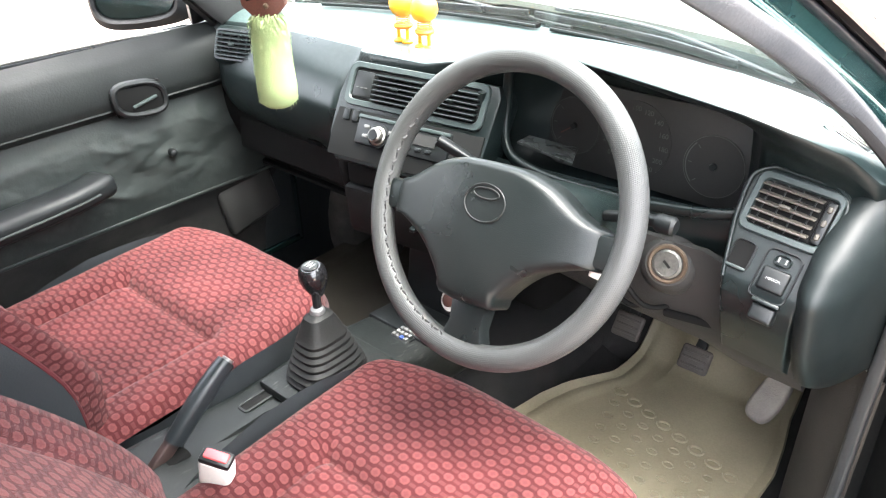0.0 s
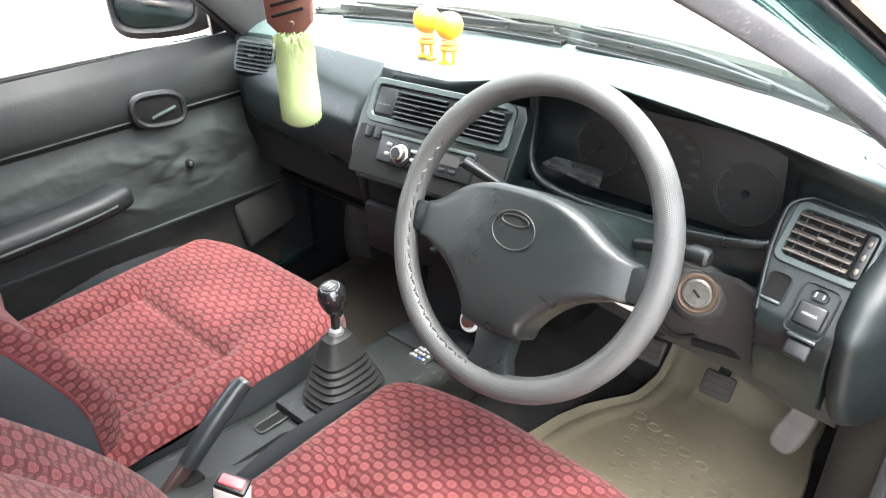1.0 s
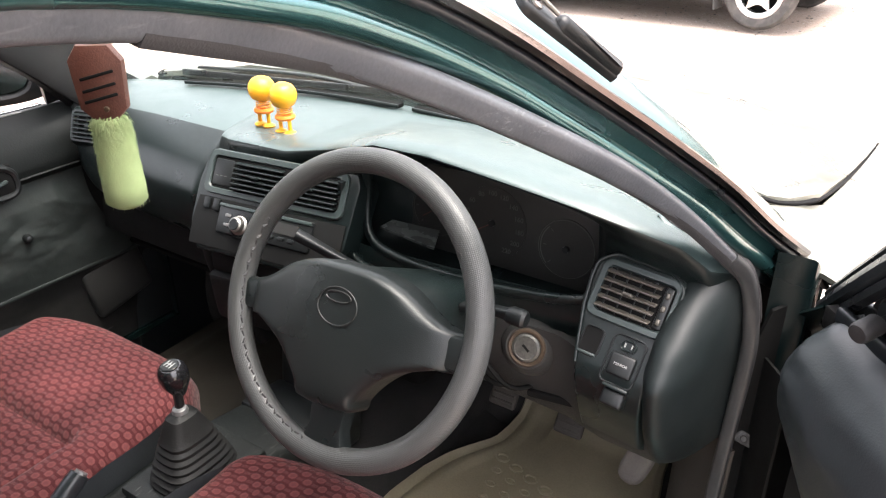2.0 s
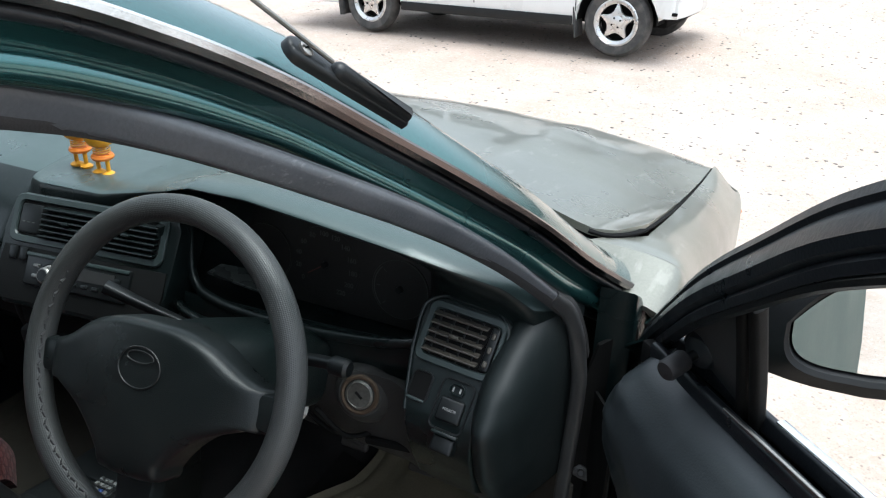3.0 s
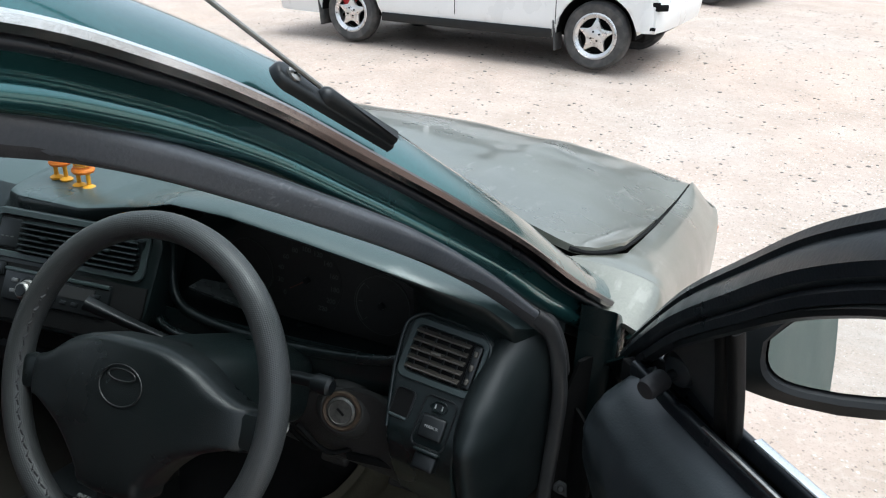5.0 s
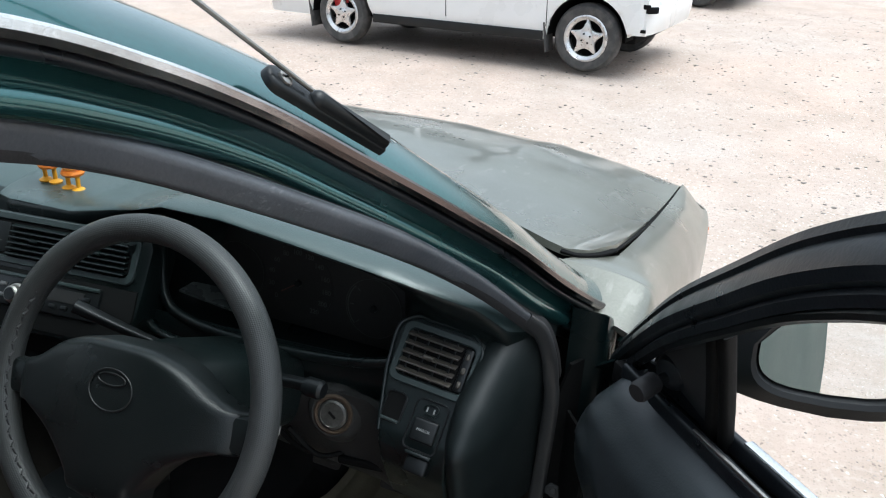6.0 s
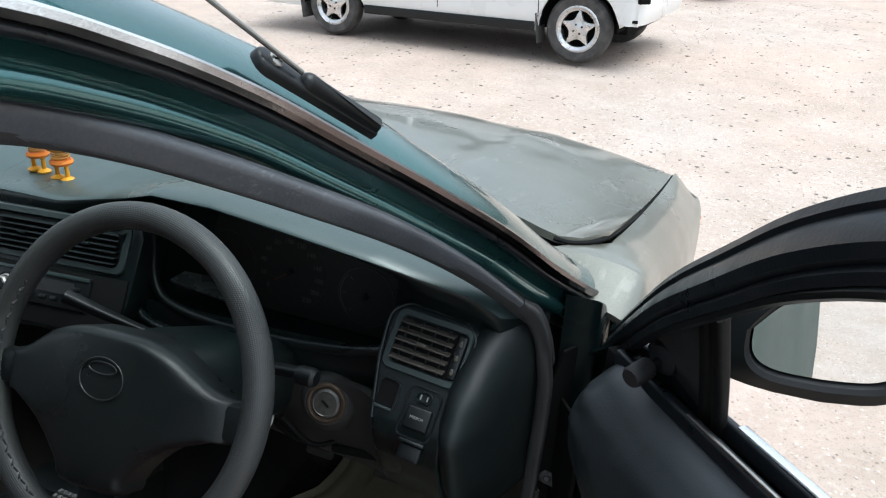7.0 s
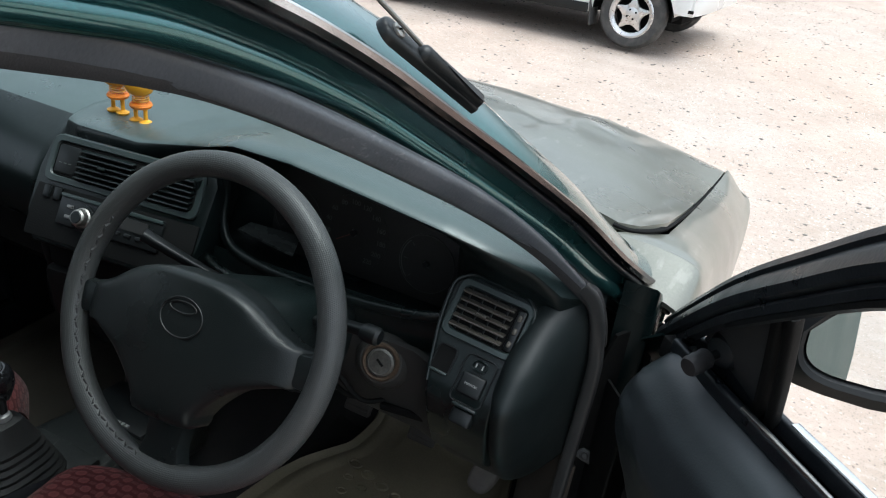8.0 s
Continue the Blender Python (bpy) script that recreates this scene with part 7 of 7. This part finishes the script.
def build_rear_seat():
    s = thing("rear_bench", (0, -1.35, 0.25), "red cloth rear bench", "car seat")
    part("cushion", box((1.25, 0.50, 0.16), pose(0, -1.32, 0.44, 4), 0.05, seg=4), CLOTHPIPE, s)
    part("backrest", box((1.25, 0.14, 0.58), pose(0, -1.66, 0.76, -18), 0.05, seg=4), CLOTHPIPE, s)


# ---- other cars on the lot ----
def build_parked_car(name, label, hub_f, hub_r, paint, side_z, detail=True):
    """A parked car: its near wheels at hub_f (front) and hub_r (rear)."""
    f, r = Vector(hub_f), Vector(hub_r)
    fw = (f - r)
    base = fw.length
    fw.normalize()
    right = fw.cross(Vector((0, 0, 1))).normalized()
    o = r - Vector((0, 0, WR)) - right * (0.70)
    c = thing(name, o, label, "car", "parked cars")
    m = basis(o, fw, (0, 0, 1))
    # local: x ahead from the rear axle, y up, z to the car's right
    P = lambda x, y, z: m @ Vector((x, y, z))
    def clear(x):
        lo = 0.235
        for ax in (0, base):
            d = abs(x - ax)
            if d < 0.335:
                lo = max(lo, WR + math.sqrt(0.335**2 - d * d))
        return lo
    for s in (1, -1):
        def flank(u, v, s=s):
            x = -0.85 + (base + 1.32) * u
            nose = max(0, (u - 0.88) / 0.12)
            out = 0.80 - 0.03 * nose**2 - 0.05 * max(0, (0.08 - u) / 0.08) ** 2
            top = lerp_table(x, [(-0.85, 0.84), (0.2, 0.88), (base - 0.3, 0.88), (base + 0.3, 0.80), (base + 0.47, 0.68)])[0]
            bot = max(clear(x), 0.20 + 0.13 * min(1, max(0, (x - base - 0.25) / 0.1)))
            prof = [(out - 0.05, top), (out - 0.008, top - 0.06), (out, max(bot, 0.60)), (out - 0.004, max(bot, 0.5)), (out - 0.012, max(bot, 0.34)), (out - 0.04, bot)]
            k = v * 5
            i = min(int(k), 4)
            t = k - i
            a, b = prof[i], prof[i + 1]
            return P(x, a[1] + (b[1] - a[1]) * t, s * (a[0] + (b[0] - a[0]) * t))
        part("flank", thick(grid(flank, 110, 21), 0.006), paint, c)
        part("rubbing_strip", sweep(bmesh.new(), [P(0.36, 0.262, s * 0.784), P(base * 0.5, 0.262, s * 0.786), P(base - 0.36, 0.262, s * 0.784)], rect(0.018, 0.075, 0.004), 6), BLACK, c, "dark sill strip")
        for h in (0.565, 0.600):
            part("side_stripe", sweep(bmesh.new(), [P(0.38, h, s * 0.800), P(base * 0.5, h, s * 0.803), P(base - 0.42, h, s * 0.802)], rect(0.006, 0.016, 0.002), 6), BLACK, c)
        for x in (base * 0.47, base - 0.33):
            part("door_gap", sweep(bmesh.new(), [P(x, 0.34, s * 0.796), P(x, 0.60, s * 0.801), P(x + 0.02, 0.86, s * 0.768)], rect(0.005, 0.006, 0.001), 8, up=tuple(fw)), DARKHOLE, c)
        for ax in (0, base):
            at = P(ax, WR, 0.70 if s > 0 else -0.46)
            wheel(c, at, tuple((m.to_3x3() @ Vector((0, 0, s)))), WR, ALLOY, caliper=2.0 if ax == 0 else None, star=detail)
            bm = grid(lambda u, v, s=s, ax=ax: P(ax + 0.325 * math.cos(radians(184 * u - 2)), WR + 0.01 + 0.325 * math.sin(radians(184 * u - 2)), s * (0.77 - 0.45 * v)), 25, 3)
            part("wheel_well", thick(bm, 0.004), DARKHOLE, c)
            part("inner_well", box((0.62, 0.34, 0.02), m @ Matrix.Translation((ax, WR + 0.13, s * 0.33)), 0.004), DARKHOLE, c)
            part("mud_flap", box((0.014, 0.24, 0.17), m @ Matrix.Translation((ax - 0.335, 0.25, s * 0.715)) @ Matrix.Rotation(0.12, 4, "Z"), 0.004), TYRE, c, "dusty rubber mud flap")
    for x0, x1, top, nm in ((base + 0.42, base + 0.53, 0.60, "front_bumper"), (-0.80, -0.94, 0.60, "rear_bumper")):
        way = 1 if x1 > x0 else -1
        def wrap(u, v, a=x0, b=x1, t=top, way=way):
            q = math.pi * (u - 0.5)
            reach = abs(b - a) + 0.05
            return P(a - way * 0.05 + way * reach * math.cos(q) ** 0.5 * (0.85 + 0.15 * math.sin(math.pi * v)), t - 0.27 * v, 0.788 * math.copysign(abs(math.sin(q)) ** 0.55, q))
        bm = grid(wrap, 41, 9)
        bump = part(nm, thick(bm, 0.02), paint, c)
        if nm == "front_bumper":
            part("chipped_patch", box((0.10, 0.035, 0.012), m @ Matrix.Translation((base + 0.44, 0.545, 0.774)), 0.004), DARKHOLE, bump)
            part("fog_lamp", box((0.11, 0.05, 0.02), m @ Matrix.Translation((base + 0.495, 0.52, 0.735)) @ Matrix.Rotation(0.8, 4, "Y"), 0.01), DARKHOLE, bump)
            part("lower_slot", box((0.09, 0.025, 0.012), m @ Matrix.Translation((base + 0.43, 0.365, 0.774)), 0.004), DARKHOLE, bump)
    bm = grid(lambda u, v: P(base + 0.1 + 0.38 * u, 0.885 - 0.20 * u**2 + 0.03 * (1 - (2 * v - 1) ** 2), (2 * v - 1) * 0.74), 9, 9)
    part("bonnet", thick(bm, 0.01), paint, c)
    bm = grid(lambda u, v: P(-0.85 + 0.55 * u, 0.845 + 0.05 * u + 0.02 * (1 - (2 * v - 1) ** 2), (2 * v - 1) * 0.74), 7, 7)
    part("boot_lid", thick(bm, 0.01), paint, c)
    bm = grid(lambda u, v: P(0.15 + (base - 0.95) * u, 1.34 + 0.03 * math.sin(math.pi * u) - 0.02 * (2 * v - 1) ** 2, (2 * v - 1) * 0.55), 9, 9)
    part("roof", thick(bm, 0.02), paint, c)
    part("underbody", box((base + 0.7, 0.10, 1.1), m @ Matrix.Translation((base / 2, 0.27, 0)), 0.03), DARKHOLE, c)
    for s in (1, -1):
        for a, b in (((0.15, 1.34, 0.55), (-0.32, 0.88, 0.72)), ((base - 0.80, 1.34, 0.55), (base + 0.08, 0.88, 0.74)), ((base * 0.46, 1.36, 0.56), (base * 0.46, 0.88, 0.76))):
            part("pillar", sweep(bmesh.new(), [P(a[0], a[1], s * a[2]), P(b[0], b[1], s * b[2])], rect(0.06, 0.05, 0.01), 4), paint, c)
        bm = grid(lambda u, v, s=s: P((-0.32 + (base + 0.40) * u) * (1 - v) + (0.15 + (base - 0.95) * u) * v, 0.88 + 0.46 * v, s * (0.75 - 0.20 * v)), 5, 5)
        part("side_glass", thick(bm, 0.004), DARKGLASS, c)
    for a, b, nm in (((base - 0.80, 1.34), (base + 0.10, 0.885), "windscreen"), ((0.15, 1.34), (-0.32, 0.885), "rear_window")):
        bm = grid(lambda u, v, a=a, b=b: P(a[0] + (b[0] - a[0]) * v, a[1] + (b[1] - a[1]) * v, (2 * u - 1) * (0.55 + 0.17 * v)), 5, 5)
        part(nm, thick(bm, 0.004), DARKGLASS, c)
    return c


WR = 0.27
BRASSY = mat("dusty_vent_plastic", (0.052, 0.046, 0.037), 0.5, 0, 0.15, 30, 300, 0.1)
STITCH = mat("grey_lacing", (0.026, 0.026, 0.027), 0.7)
BADGE = mat("dull_badge", (0.018, 0.0186, 0.0186), 0.45, 0.3, 0.1, 40, 300)
PINGREY = mat("pale_pins", (0.14, 0.14, 0.136), 0.5, 0, 0.2, 60, 300)
STEELGREY = mat("dull_grey", (0.13, 0.13, 0.13), 0.4, 0.4, 0.1, 40, 300)
GLOSSBLACK = mat("gloss_black", (0.008, 0.008, 0.009), 0.12, 0, 0.05, coat=0.5)
WORNRED = mat("worn_lever", (0.034, 0.020, 0.018), 0.5, 0.2, 0.3, 40, 300)
PEDALGREY = mat("dusty_pedal", (0.1105, 0.09775, 0.08925), 0.75, 0, 0.2, 20, 300, 0.3, dust=0.3)
CLOTHPIPE = mat("red_piping", (0.062, 0.0135, 0.0155), 0.9, 0, 0.25, 40, 600, 0.4, spec=0.15)
DARKGLASS = mat("dark_glass", (0.02, 0.025, 0.025), 0.05, 0, 0.05, coat=0.3)

build_ground()
CAR = build_car()
build_door(CAR, 1, 43)
build_door(CAR, -1, 0)
build_dash()
build_steering()
build_seat(0.335, True)
build_seat(-0.352, False)
build_console()
build_floor()
build_dolls()
build_pendant()
build_rear_seat()
build_parked_car("parked_car", "white saloon car with chrome star wheels, parked", (-0.481, 5.50, 0.440), (-2.83, 5.71, 0.390), WHITE, 0.0)
build_parked_car("parked_car", "dark car parked further off on the lot", (-0.13, 10.1, 0.525), (-2.5, 10.6, 0.54), GREYPAINT, 0.0)
